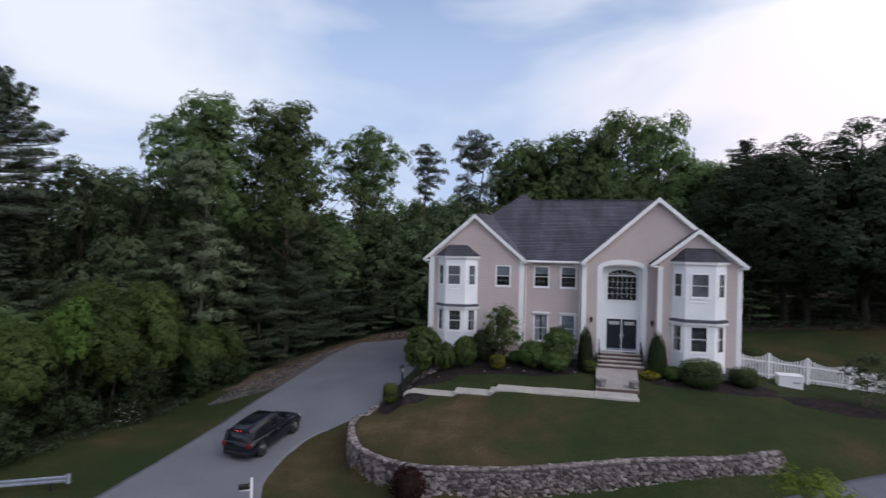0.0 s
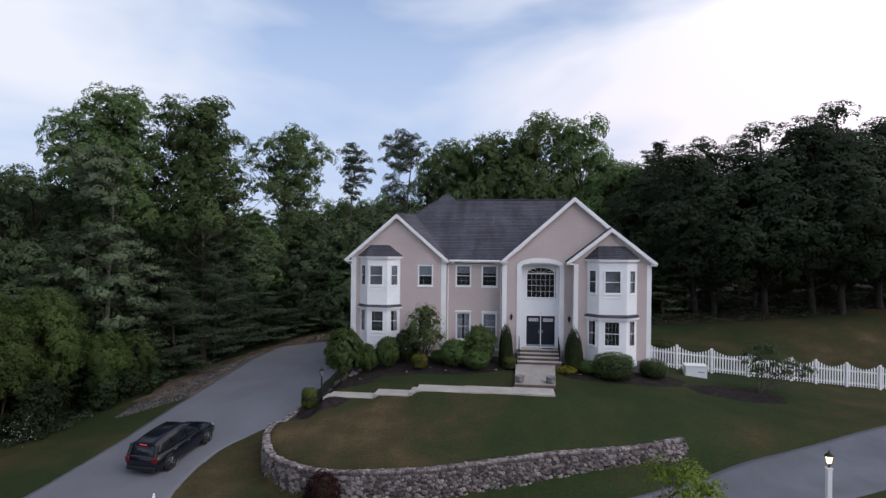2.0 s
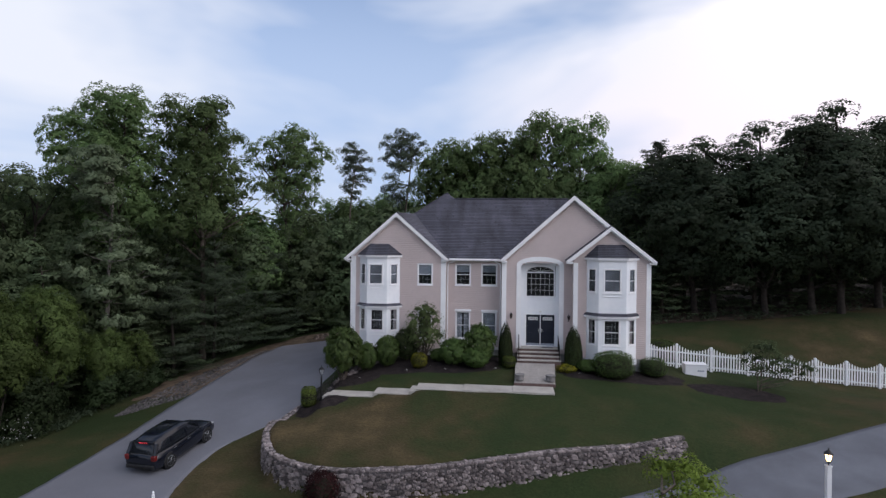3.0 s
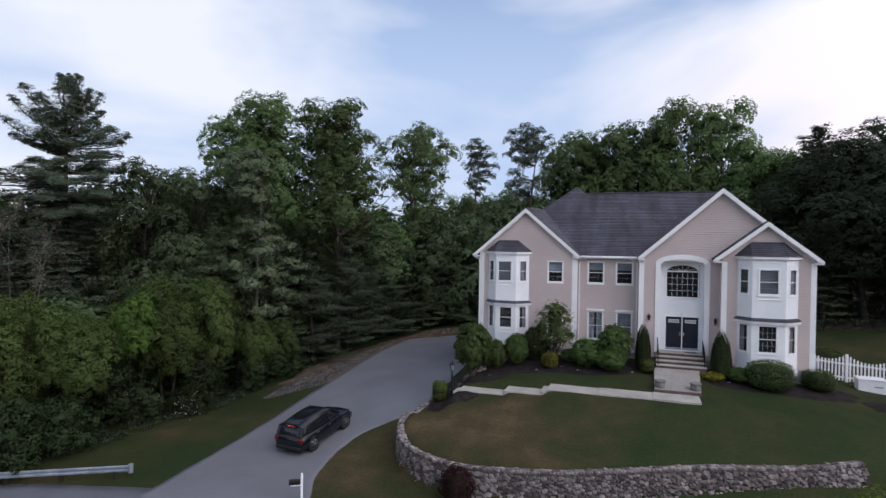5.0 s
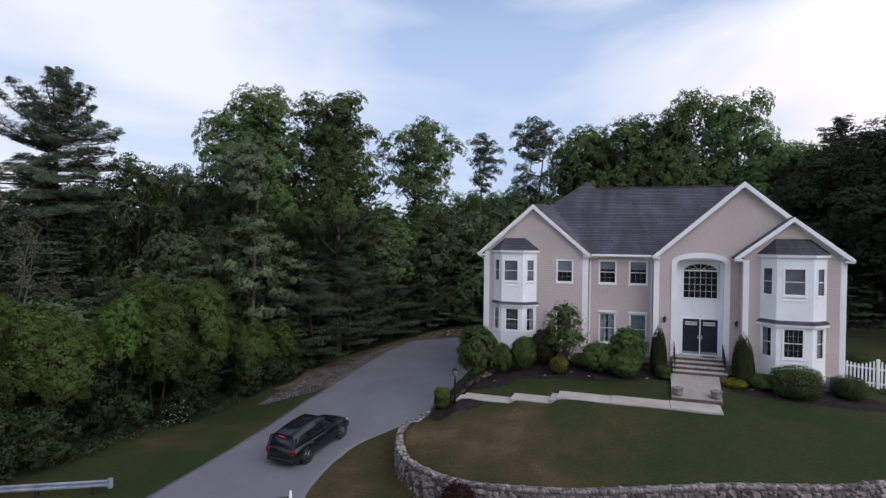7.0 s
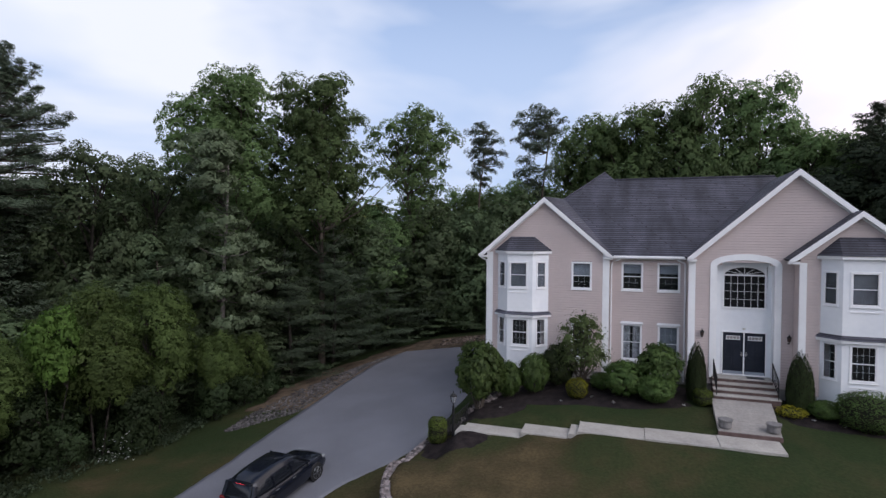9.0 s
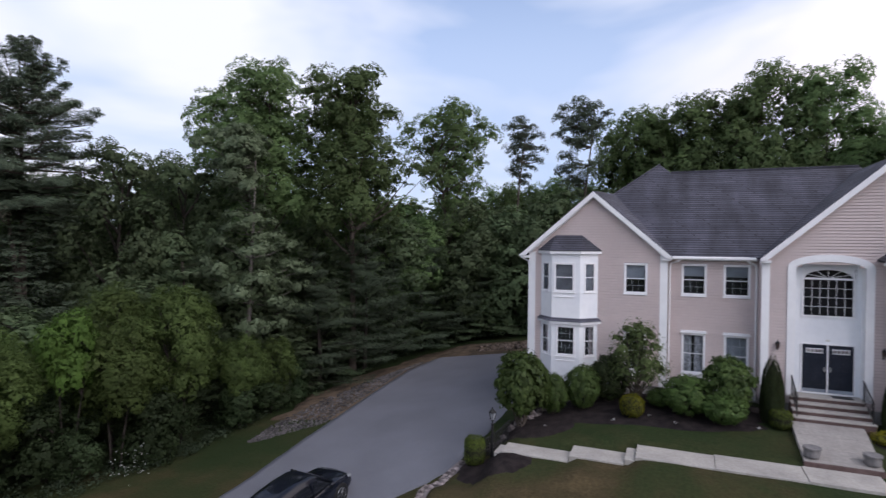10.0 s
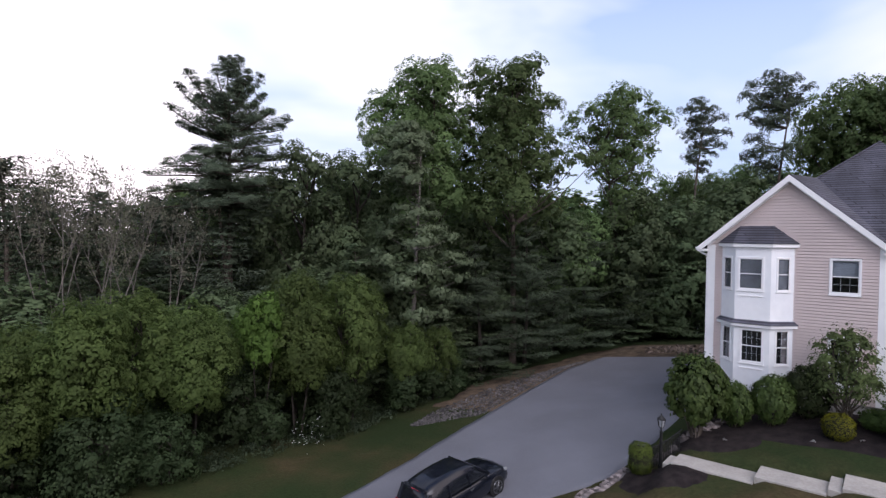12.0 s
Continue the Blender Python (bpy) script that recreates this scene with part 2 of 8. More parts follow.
def lawn_material():
    m, n, l, p = nodes_of("mown_grass")
    co = n.new("ShaderNodeTexCoord")
    patch = n.new("ShaderNodeTexNoise")
    patch.inputs["Scale"].default_value, patch.inputs["Detail"].default_value = 0.16, 7
    patch.inputs["Roughness"].default_value = 0.62
    ramp = n.new("ShaderNodeValToRGB")
    e = ramp.color_ramp.elements
    e[0].position, e[1].position = 0.30, 0.74
    e[0].color, e[1].color = lin(0.022, 0.034, 0.012), lin(0.096, 0.071, 0.036)
    for at, colour in ((0.44, (0.032, 0.038, 0.015)), (0.52, (0.044, 0.041, 0.018)), (0.61, (0.060, 0.047, 0.024))):
        e.new(at).color = lin(*colour)
    dry = n.new("ShaderNodeVectorMath")
    dry.operation = "DISTANCE"
    dry.inputs[1].default_value = (-11.0, -9.4, -2.2)
    near = n.new("ShaderNodeMapRange")
    near.inputs["From Min"].default_value, near.inputs["From Max"].default_value = 0.3, 5.2
    near.inputs["To Min"].default_value, near.inputs["To Max"].default_value = 0.18, 0.0
    tot = n.new("ShaderNodeMath")
    blotch = n.new("ShaderNodeTexNoise")
    blotch.inputs["Scale"].default_value, blotch.inputs["Detail"].default_value = 0.75, 6
    spread = n.new("ShaderNodeMath")
    spread.operation = "MULTIPLY_ADD"
    spread.inputs[1].default_value, spread.inputs[2].default_value = 0.34, -0.262
    tot2 = n.new("ShaderNodeMath")
    blade = n.new("ShaderNodeTexNoise")
    blade.inputs["Scale"].default_value, blade.inputs["Detail"].default_value = 9.0, 6
    mr = n.new("ShaderNodeMapRange")
    mr.inputs["To Min"].default_value, mr.inputs["To Max"].default_value = 0.5, 1.5
    l.new(co.outputs["Object"], dry.inputs[0])
    l.new(dry.outputs["Value"], near.inputs["Value"])
    l.new(co.outputs["Object"], blotch.inputs["Vector"])
    l.new(blotch.outputs["Fac"], spread.inputs[0])
    l.new(patch.outputs["Fac"], tot.inputs[0])
    l.new(near.outputs["Result"], tot.inputs[1])
    l.new(tot.outputs["Value"], tot2.inputs[0])
    l.new(spread.outputs["Value"], tot2.inputs[1])
    hsv = n.new("ShaderNodeHueSaturation")
    bp = n.new("ShaderNodeBump")
    bp.inputs["Strength"].default_value, bp.inputs["Distance"].default_value = 0.8, 0.06
    l.new(co.outputs["Object"], patch.inputs["Vector"])
    l.new(co.outputs["Object"], blade.inputs["Vector"])
    place = n.new("ShaderNodeSeparateXYZ")
    l.new(co.outputs["Object"], place.inputs["Vector"])
    last = tot2
    for axis, a0, a1, much in (("X", -25.0, -21.0, 0.10), ("X", -9.0, -5.0, -0.07), ("X", 2.0, 8.0, 0.01), ("Y", -6.6, -5.0, -0.09), ("X", 13.0, 19.0, 0.15)):
        green, more = n.new("ShaderNodeMapRange"), n.new("ShaderNodeMath")
        green.interpolation_type = "SMOOTHSTEP"
        green.inputs["From Min"].default_value, green.inputs["From Max"].default_value = a0, a1
        green.inputs["To Max"].default_value = much
        l.new(place.outputs[axis], green.inputs["Value"])
        l.new(last.outputs["Value"], more.inputs[0])
        l.new(green.outputs["Result"], more.inputs[1])
        last = more
    l.new(last.outputs["Value"], ramp.inputs["Fac"])
    l.new(blade.outputs["Fac"], mr.inputs["Value"])
    l.new(mr.outputs["Result"], hsv.inputs["Value"])
    l.new(ramp.outputs["Color"], hsv.inputs["Color"])
    l.new(hsv.outputs["Color"], p.inputs["Base Color"])
    l.new(blade.outputs["Fac"], bp.inputs["Height"])
    l.new(bp.outputs["Normal"], p.inputs["Normal"])
    p.inputs["Roughness"].default_value = 0.9
    p.inputs["Specular IOR Level"].default_value = 0.1
    return m


M_LAWN = lawn_material()
M_ASPHALT = surface("asphalt", (0.131, 0.134, 0.151), (0.156, 0.160, 0.181), 0.35, 0.8, 0.35, 60, fine=30)
M_ROAD = surface("road_asphalt", (0.098, 0.104, 0.121), (0.134, 0.142, 0.164), 0.5, 0.85, 0.35, 60, fine=30)
M_CONCRETE = surface("concrete", (0.302, 0.285, 0.260), (0.426, 0.400, 0.363), 1.2, 0.85, 0.2, 30, lo=0.25, hi=0.75)
M_OLDSLAB = surface("worn_concrete", (0.25, 0.232, 0.215), (0.34, 0.315, 0.29), 0.9, 0.85, 0.25, 30, lo=0.25, hi=0.75)
M_PLANTER = surface("weathered_stone", (0.13, 0.125, 0.125), (0.22, 0.21, 0.205), 5.0, 0.9, 0.4, 30)
M_LITTER = surface("leaf_litter", (0.055, 0.042, 0.031), (0.128, 0.095, 0.066), 1.4, 0.95, 0.9, 18, fine=14, spec=0.1)
M_FOUNDATION = surface("foundation_concrete", (0.30, 0.29, 0.28), (0.40, 0.38, 0.36), 1.0, 0.85, 0.2, 20)
M_BRICKSTEP = surface("brick_riser", (0.075, 0.048, 0.044), (0.13, 0.088, 0.080), 4.0, 0.8, 0.3, 30)
M_MULCH = surface("bark_mulch", (0.015, 0.012, 0.0125), (0.031, 0.025, 0.024), 3.0, 0.95, 1.0, 28, fine=24, spec=0.1)
M_SIDING = surface("vinyl_siding", (0.540, 0.457, 0.437), (0.598, 0.506, 0.484), 0.5, 0.55, 0.0, fine=6, spec=0.35, grain=0.05)
M_TRIM = surface("white_trim", (0.78, 0.78, 0.79), (0.84, 0.84, 0.84), 0.8, 0.45, 0.0, fine=5, grain=0.05)
M_PANEL = surface("white_panel", (0.74, 0.76, 0.79), (0.82, 0.83, 0.84), 0.5, 0.5, 0.0, fine=4, grain=0.05)
M_ROOF = shingle_material("asphalt_shingles", (0.052, 0.052, 0.070), (0.085, 0.084, 0.108))
M_GLASS = glass_material("window_glass")
M_PALEBLIND = surface("pale_blind", (0.21, 0.225, 0.25), (0.27, 0.285, 0.31), 2.0, 0.7, grain=0.05)
M_BLIND = surface("window_blind", (0.12, 0.122, 0.133), (0.165, 0.168, 0.182), 2.0, 0.7, grain=0.05)
M_CURTAIN = surface("curtain", (0.20, 0.20, 0.21), (0.42, 0.42, 0.43), 6.0, 0.9)
# near-black paint stands in for the dimness of the rooms
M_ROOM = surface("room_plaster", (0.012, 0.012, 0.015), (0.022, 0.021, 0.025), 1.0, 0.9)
M_AMBER = surface("smoked_lantern_glass", (0.06, 0.040, 0.034), (0.10, 0.065, 0.055), 4.0, 0.2)
# pale colour paints the sky's reflection onto the lantern glass
M_LANTERN = surface("frosted_lantern_glass", (0.24, 0.255, 0.28), (0.34, 0.36, 0.39), 6.0, 0.15, spec=0.5, grain=0.05)
M_DOOR = surface("black_door_paint", (0.012, 0.015, 0.024), (0.02, 0.024, 0.036), 2.0, 0.35)
M_BRASS = surface("satin_metal", (0.6, 0.58, 0.54), (0.72, 0.70, 0.66), 4.0, 0.3, metal=1.0)
M_BROWNROCK = surface("brown_rock", (0.05, 0.038, 0.030), (0.17, 0.13, 0.105), 1.5, 0.9, 0.5, 14, vary=0.55, lo=0.3, hi=0.7)
M_IRON = surface("black_iron", (0.012, 0.012, 0.013), (0.03, 0.03, 0.03), 8.0, 0.45, metal=0.3)
M_GALV = surface("galvanised_steel", (0.27, 0.305, 0.36), (0.40, 0.44, 0.505), 2.0, 0.45, metal=0.6)
M_STONE = surface("field_stone", (0.080, 0.066, 0.065), (0.27, 0.232, 0.225), 2.2, 0.9, 0.6, 14, vary=0.65, lo=0.3, hi=0.7)
M_MORTAR = surface("wall_core", (0.085, 0.076, 0.076), (0.15, 0.135, 0.134), 3.0, 0.95, 0.5, 20)
# litter brown darkened to paint the shade beneath the crowns
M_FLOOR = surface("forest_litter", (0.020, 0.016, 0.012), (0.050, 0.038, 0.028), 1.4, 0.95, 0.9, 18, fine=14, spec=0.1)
M_RIP = surface("grey_rock", (0.030, 0.029, 0.030), (0.120, 0.110, 0.108), 1.5, 0.9, 0.5, 14, vary=0.55, lo=0.3, hi=0.7)
M_BARK = surface("bark", (0.055, 0.045, 0.037), (0.12, 0.10, 0.085), 3.0, 0.95, 0.9, 16, spec=0.1)
# bark darkened so that trunks look shaded by the wood
M_SHADEBARK = surface("dark_bark", (0.022, 0.019, 0.017), (0.05, 0.042, 0.036), 3.0, 0.95, 0.9, 16, spec=0.1)
M_PALEBARK = surface("pale_bark", (0.12, 0.108, 0.098), (0.21, 0.19, 0.172), 3.0, 0.9, 0.6, 16, spec=0.1)
M_VINYL = surface("white_vinyl", (0.80, 0.80, 0.82), (0.86, 0.86, 0.87), 1.0, 0.4, 0.0, grain=0.05)
M_OLIVE = leafy("olive_leaves", (0.075, 0.108, 0.042), (0.118, 0.158, 0.060), (0.18, 0.225, 0.095), patch=2.0)
M_OAK = leafy("oak_leaves", (0.086, 0.130, 0.052), (0.125, 0.182, 0.071), (0.176, 0.232, 0.096), through=0.48)
# leaf colour darkened to paint in deep woodland shade
M_DEEPSHADE = leafy("dark_oak_leaves", (0.031, 0.045, 0.027), (0.048, 0.065, 0.038), (0.068, 0.085, 0.050), through=0.36)
# darker copy of the oak leaf colour, with understory shade painted in
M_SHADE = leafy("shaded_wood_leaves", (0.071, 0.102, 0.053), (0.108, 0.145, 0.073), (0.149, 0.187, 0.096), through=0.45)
M_SOFT = leafy("soft_pine_needles", (0.050, 0.068, 0.043), (0.067, 0.088, 0.055), (0.088, 0.110, 0.070), through=0.36)
# brush colour darkened to stand for the shade under the saplings
M_BRUSH = leafy("brush_leaves", (0.036, 0.057, 0.026), (0.047, 0.070, 0.031), (0.060, 0.084, 0.037), through=0.45, patch=0.8)
M_MAPLE = leafy("maple_leaves", (0.120, 0.160, 0.090), (0.175, 0.225, 0.130), (0.260, 0.315, 0.205), through=0.4)
M_SPRIG = leafy("yellow_green_sprigs", (0.115, 0.160, 0.030), (0.165, 0.220, 0.040), (0.23, 0.285, 0.058), through=0.48)
M_SAPLING = leafy("sapling_leaves", (0.075, 0.105, 0.034), (0.095, 0.131, 0.041), (0.120, 0.157, 0.049), through=0.52, plants=0.36, patch=0.6)
M_YELLOW = leafy("yellowing_leaves", (0.20, 0.165, 0.040), (0.30, 0.24, 0.060), (0.38, 0.31, 0.09), through=0.5)
M_LIME = leafy("lime_leaves", (0.070, 0.115, 0.026), (0.090, 0.142, 0.032), (0.115, 0.170, 0.040), through=0.5, patch=0.8)
M_NEEDLE = leafy("pine_needles", (0.057, 0.077, 0.053), (0.085, 0.108, 0.072), (0.121, 0.144, 0.095), through=0.36)
M_SPARSE = leafy("sparse_brownish_leaves", (0.115, 0.110, 0.082), (0.155, 0.150, 0.112), (0.20, 0.19, 0.145), through=0.5)
M_HEMLOCK = leafy("hemlock_needles", (0.074, 0.103, 0.055), (0.105, 0.139, 0.074), (0.135, 0.171, 0.093), through=0.4)
M_SHRUB = leafy("shrub_leaves", (0.044, 0.075, 0.020), (0.073, 0.114, 0.029), (0.119, 0.160, 0.049), sheen=0.25, patch=2.5)
M_BOX = leafy("olive_boxwood_leaves", (0.065, 0.090, 0.018), (0.105, 0.130, 0.026), (0.16, 0.18, 0.045), patch=2.5)
M_ARBOR = leafy("arborvitae_leaves", (0.026, 0.037, 0.015), (0.040, 0.055, 0.021), (0.058, 0.074, 0.029), through=0.2, patch=2.5)
M_GOLD = leafy("golden_leaves", (0.22, 0.21, 0.02), (0.34, 0.31, 0.03), (0.48, 0.43, 0.05))
M_GOLDEN_BALL = leafy("yellow_green_leaves", (0.125, 0.135, 0.012), (0.21, 0.205, 0.018), (0.31, 0.285, 0.03))
M_RED = leafy("red_leaves", (0.020, 0.008, 0.009), (0.035, 0.012, 0.014), (0.06, 0.02, 0.022))
M_BLOSSOM = leafy("white_blossom", (0.45, 0.45, 0.42), (0.6, 0.6, 0.58), (0.75, 0.75, 0.72))
# filler shell added inside shrubs, near-black for the shade behind the leaves
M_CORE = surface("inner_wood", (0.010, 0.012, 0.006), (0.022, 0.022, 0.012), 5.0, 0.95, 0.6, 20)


# ---- building blocks ----
def mesh_of(name, verts, faces, material, smooth=False):
    me = bpy.data.meshes.new(name)
    me.from_pydata(verts if isinstance(verts, list) else verts.tolist(), [], faces if isinstance(faces, list) else faces.tolist())
    me.materials.append(material)
    if smooth:
        me.polygons.foreach_set("use_smooth", [True] * len(me.polygons))
    me.update()
    return me


def part(name, bm, material, parent, label="", m=None, smooth=False):
    """Links a bmesh, or a mesh, as one object under a thing or a part."""
    if isinstance(bm, bmesh.types.BMesh):
        me = bpy.data.meshes.new(name)
        bmesh.ops.recalc_face_normals(bm, faces=bm.faces[:])
        bm.to_mesh(me)
        bm.free()
        me.materials.append(material)
        if smooth:
            me.polygons.foreach_set("use_smooth", [True] * len(me.polygons))
    else:
        me = bm
    ob = new(name, me)
    if parent is not None:
        ob.parent = parent
    if m is not None:
        ob.matrix_basis = m
    if label:
        ob["label"] = label
    return ob


def thing(name, m, label, category, group="", kind=""):
    ob = new(name)
    ob.matrix_basis = m
    ob.empty_display_size = 0.2
    return tagged(ob, label, category, group, kind)


def box(bm, x0, x1, y0, y1, z0, z1, bevel=0.0):
    r = bmesh.ops.create_cube(bm, size=1.0)
    vs = r["verts"]
    for v in vs:
        v.co = Vector((x0 + (v.co.x + 0.5) * (x1 - x0), y0 + (v.co.y + 0.5) * (y1 - y0), z0 + (v.co.z + 0.5) * (z1 - z0)))
    if bevel:
        es = list({e for v in vs for e in v.link_edges})
        bmesh.ops.bevel(bm, geom=es, offset=bevel, segments=1, affect="EDGES")
    return bm


def boxes(*rows, bevel=0.0):
    bm = bmesh.new()
    for r in rows:
        box(bm, *r, bevel=bevel)
    return bm


def cyl(bm, p, q, r0, r1=None, n=10):
    """A capped tapered rod from p to q."""
    p, q = Vector(p), Vector(q)
    r1 = r0 if r1 is None else r1
    axis = (q - p).normalized()
    side = axis.orthogonal().normalized()
    up = axis.cross(side)
    rings = []
    for c, r in ((p, r0), (q, r1)):
        rings.append([bm.verts.new(c + (side * math.cos(2 * math.pi * k / n) + up * math.sin(2 * math.pi * k / n)) * r) for k in range(n)])
    for k in range(n):
        bm.faces.new((rings[0][k], rings[0][(k + 1) % n], rings[1][(k + 1) % n], rings[1][k]))
    bm.faces.new(rings[0][::-1])
    bm.faces.new(rings[1])
    return bm


def lathe(bm, profile, n=14, at=(0, 0, 0)):
    """A body turned round z from (radius, height) pairs."""
    rings = [[bm.verts.new((at[0] + r * math.cos(2 * math.pi * k / n), at[1] + r * math.sin(2 * math.pi * k / n), at[2] + z)) for k in range(n)] for r, z in profile]
    for a, b in zip(rings, rings[1:]):
        for k in range(n):
            bm.faces.new((a[k], a[(k + 1) % n], b[(k + 1) % n], b[k]))
    bm.faces.new(rings[0][::-1])
    bm.faces.new(rings[-1])
    return bm


def slab(bm, pts, thick):
    """A flat polygon made solid downwards along its normal."""
    pts = [Vector(p) for p in pts]
    nrm = (pts[1] - pts[0]).cross(pts[2] - pts[0]).normalized()
    if nrm.z < 0:
        nrm = -nrm
    a = [bm.verts.new(p) for p in pts]
    b = [bm.verts.new(p - nrm * thick) for p in pts]
    bm.faces.new(a)
    bm.faces.new(b[::-1])
    for k in range(len(pts)):
        j = (k + 1) % len(pts)
        bm.faces.new((a[k], b[k], b[j], a[j]))
    return bm


def prism(bm, plan, z0, z1):
    a = [bm.verts.new((x, y, z0)) for x, y in plan]
    b = [bm.verts.new((x, y, z1)) for x, y in plan]
    bm.faces.new(a[::-1])
    bm.faces.new(b)
    for k in range(len(plan)):
        j = (k + 1) % len(plan)
        bm.faces.new((a[k], a[j], b[j], b[k]))
    return bm


# ---- terrain ----
def step(a, b, x):
    t = np.clip((np.asarray(x, float) - a) / (b - a), 0, 1)
    return t * t * (3 - 2 * t)


WALL_LINE = [(-13.9, -6.2), (-14.45, -8.25), (-14.32, -10.5), (-12.98, -12.6), (-10.45, -13.82), (-7.9, -14.1), (-5.7, -13.8), (-3.1, -12.95), (0.5, -11.75), (3.6, -10.75), (6.6, -9.7)]
UPPER = WALL_LINE + [(14, -5.5), (30, 1.5), (70, 22), (70, 70), (-14.0, 70), (-13.2, 16), (-13.3, 4), (-13.6, -3.0)]


def signed_depth(x, y, poly):
    """Distance to the outline, positive inside."""
    x, y = np.asarray(x, float), np.asarray(y, float)
    best, inside = np.full(x.shape, 1e9), np.zeros(x.shape, bool)
    for (ax, ay), (bx, by) in zip(poly, poly[1:] + poly[:1]):
        dx, dy = bx - ax, by - ay
        t = np.clip(((x - ax) * dx + (y - ay) * dy) / (dx * dx + dy * dy), 0, 1)
        best = np.minimum(best, np.hypot(x - ax - t * dx, y - ay - t * dy))
        cross = ((ay > y) != (by > y)) & (x < (bx - ax) * (y - ay) / (by - ay + 1e-12) + ax)
        inside ^= cross
    return np.where(inside, best, -best)


def lower(x, y):
    yy = np.where(y > -8, y, -8 + (y + 8) * 0.25)
    yy = np.clip(yy, -14, 16)
    return -4.3 + 0.065 * (yy + 5) + 0.14 * (np.clip(x, -40, -13) + 24.5) * step(-13, -4, y) + 0.045 * (np.clip(x, -7, 9) + 7)


def upper(x, y):
    z = -0.85 - 0.13 * np.maximum(0, -1 - np.minimum(y, 0)) - 0.06 * np.maximum(0, -6.5 - y)
    z = z - 0.10 * np.maximum(0, -7.3 - np.maximum(x, -16))
    walk_z = np.interp(x, [-12.6, -9.5, -9.2, -7.5, -7.1, -3, 0.6], [-2.05, -2.01, -1.83, -1.80, -1.52, -1.49, -1.48])
    band = step(-8.8, -6.8, y) * (1 - step(-5.3, -4.5, y)) * step(-12.9, -12.3, x) * (1 - step(0.4, 1.4, x))
    z = z + (np.maximum(z, walk_z) - z) * band
    z = z - 0.55 * (1 - step(-13.1, -12.0, x)) * step(-9.5, -7.8, y) * (1 - step(-4.9, -3.4, y))
    drop = 0.06 * np.clip(x, 0, 30) + 0.05 * np.clip(x - 6, 0, 24)
    return z - drop * (1 - step(0, 13, y)) + (0.045 * np.clip(y - 3, 0, 30) * step(2, 9, x) + 0.08 * np.clip(x - 12, 0, 20)) * step(6, 14, y)


def bank(x):
    """How much the lower lawn is raised along the wall's foot."""
    return np.interp(x, [-10, -4, 1.5, 4.2, 6.8], [0, 0.28, 0.55, 0.45, 0.1])


def height(x, y):
    x, y = np.asarray(x, float), np.asarray(y, float)
    d = signed_depth(x, y, UPPER)
    w = 0.22 + 3.2 * step(5.5, 10, x) + 0.25 * step(-5, -2, y)
    lo, up = lower(x, y) + bank(x) * (1 - step(0.3, 1.7, -d)) * (y < -6), upper(x, y)
    return lo + (up - lo) * step(-1, 1, d / w)


def ground_z(x, y):
    return float(height(x, y))


DRIVE_L = [(-19.2, -23.0), (-17.6, -23.0), (-12, -23.3), (-4, -23.75), (3, -24.05), (9, -24.1), (12, -23.3), (13.4, -22.3)]
DRIVE_R = [(-19.2, -14.6), (-17, -15.6), (-14.5, -16.8), (-12.6, -17.25), (-11.2, -17.3), (-10.0, -17.15), (-9.1, -16.75), (-8.3, -16.05), (-7.3, -15.2), (-6.2, -14.4), (-3, -13.9), (5, -13.6), (13.4, -13.4)]
ROAD_MID = [(-90, -52), (-60, -39), (-45, -31.5), (-30, -24.2), (-20, -21.4), (-8, -19.0), (0, -16.2), (5.8, -13.25), (9.9, -11.4), (13.2, -9.85), (17, -8.15), (30, -2.4), (60, 11), (90, 24)]


def road_half(x):
    return 3.6 - 1.72 * step(-12, 3, x) + 0.9 * (1 - step(-24, -15, x))



def lane(rows, y):
    return np.interp(y, [r[0] for r in rows], [r[1] for r in rows])


def road_off(x, y):
    return -signed_depth(x, y, [(a, b + float(road_half(a))) for a, b in ROAD_MID] + [(a, b - float(road_half(a))) for a, b in ROAD_MID[::-1]])


def axis_lines(lo, hi, fine_lo, fine_hi, fine):
    inner = np.arange(fine_lo, fine_hi + 1e-6, fine)
    grow = np.cumsum(fine * 1.35 ** np.arange(1, 26))
    left, right = fine_lo - grow, fine_hi + grow
    return np.unique(np.concatenate([[lo], left[left > lo], inner, right[right < hi], [hi]]))


gx = axis_lines(-1600, 1600, -36, 30, 0.3)
gy = axis_lines(-1600, 1600, -24, 22, 0.3)
GX, GY = np.meshgrid(gx, gy)
GZ = height(GX, GY)
far = np.hypot(GX, GY)
GZ = GZ + (-3.0 - GZ) * step(70, 160, far)
on_drive = (GX > lane(DRIVE_L, GY) + 0.15) & (GX < lane(DRIVE_R, GY) - 0.15) & (GY > -19) & (GY < 13.2)
GZ = GZ - 0.08 * (on_drive | (road_off(GX, GY) < -0.2))
for x0, x1, y0, y1, z in ((-7.3, 0.48, -6.95, -5.17, -1.51), (-9.68, -7.3, -7.05, -5.3, -1.80), (-12.3, -9.58, -7.15, -5.5, -2.00), (-12.75, -12.2, -7.1, -5.5, -2.12), (-1.5, 0.3, -5.2, -2.0, -1.3)):
    GZ = np.where((GX > x0) & (GX < x1) & (GY > y0) & (GY < y1), np.minimum(GZ, z), GZ)
bumpy = np.sin(GX * 1.7 + np.sin(GY * 1.3)) * np.sin(GY * 1.9 + 0.7) * 0.02
GZ = GZ + bumpy * (far < 60)
nx, ny = len(gx), len(gy)
idx = np.arange(nx * ny).reshape(ny, nx)
quads = np.stack([idx[:-1, :-1], idx[:-1, 1:], idx[1:, 1:], idx[1:, :-1]], -1).reshape(-1, 4)
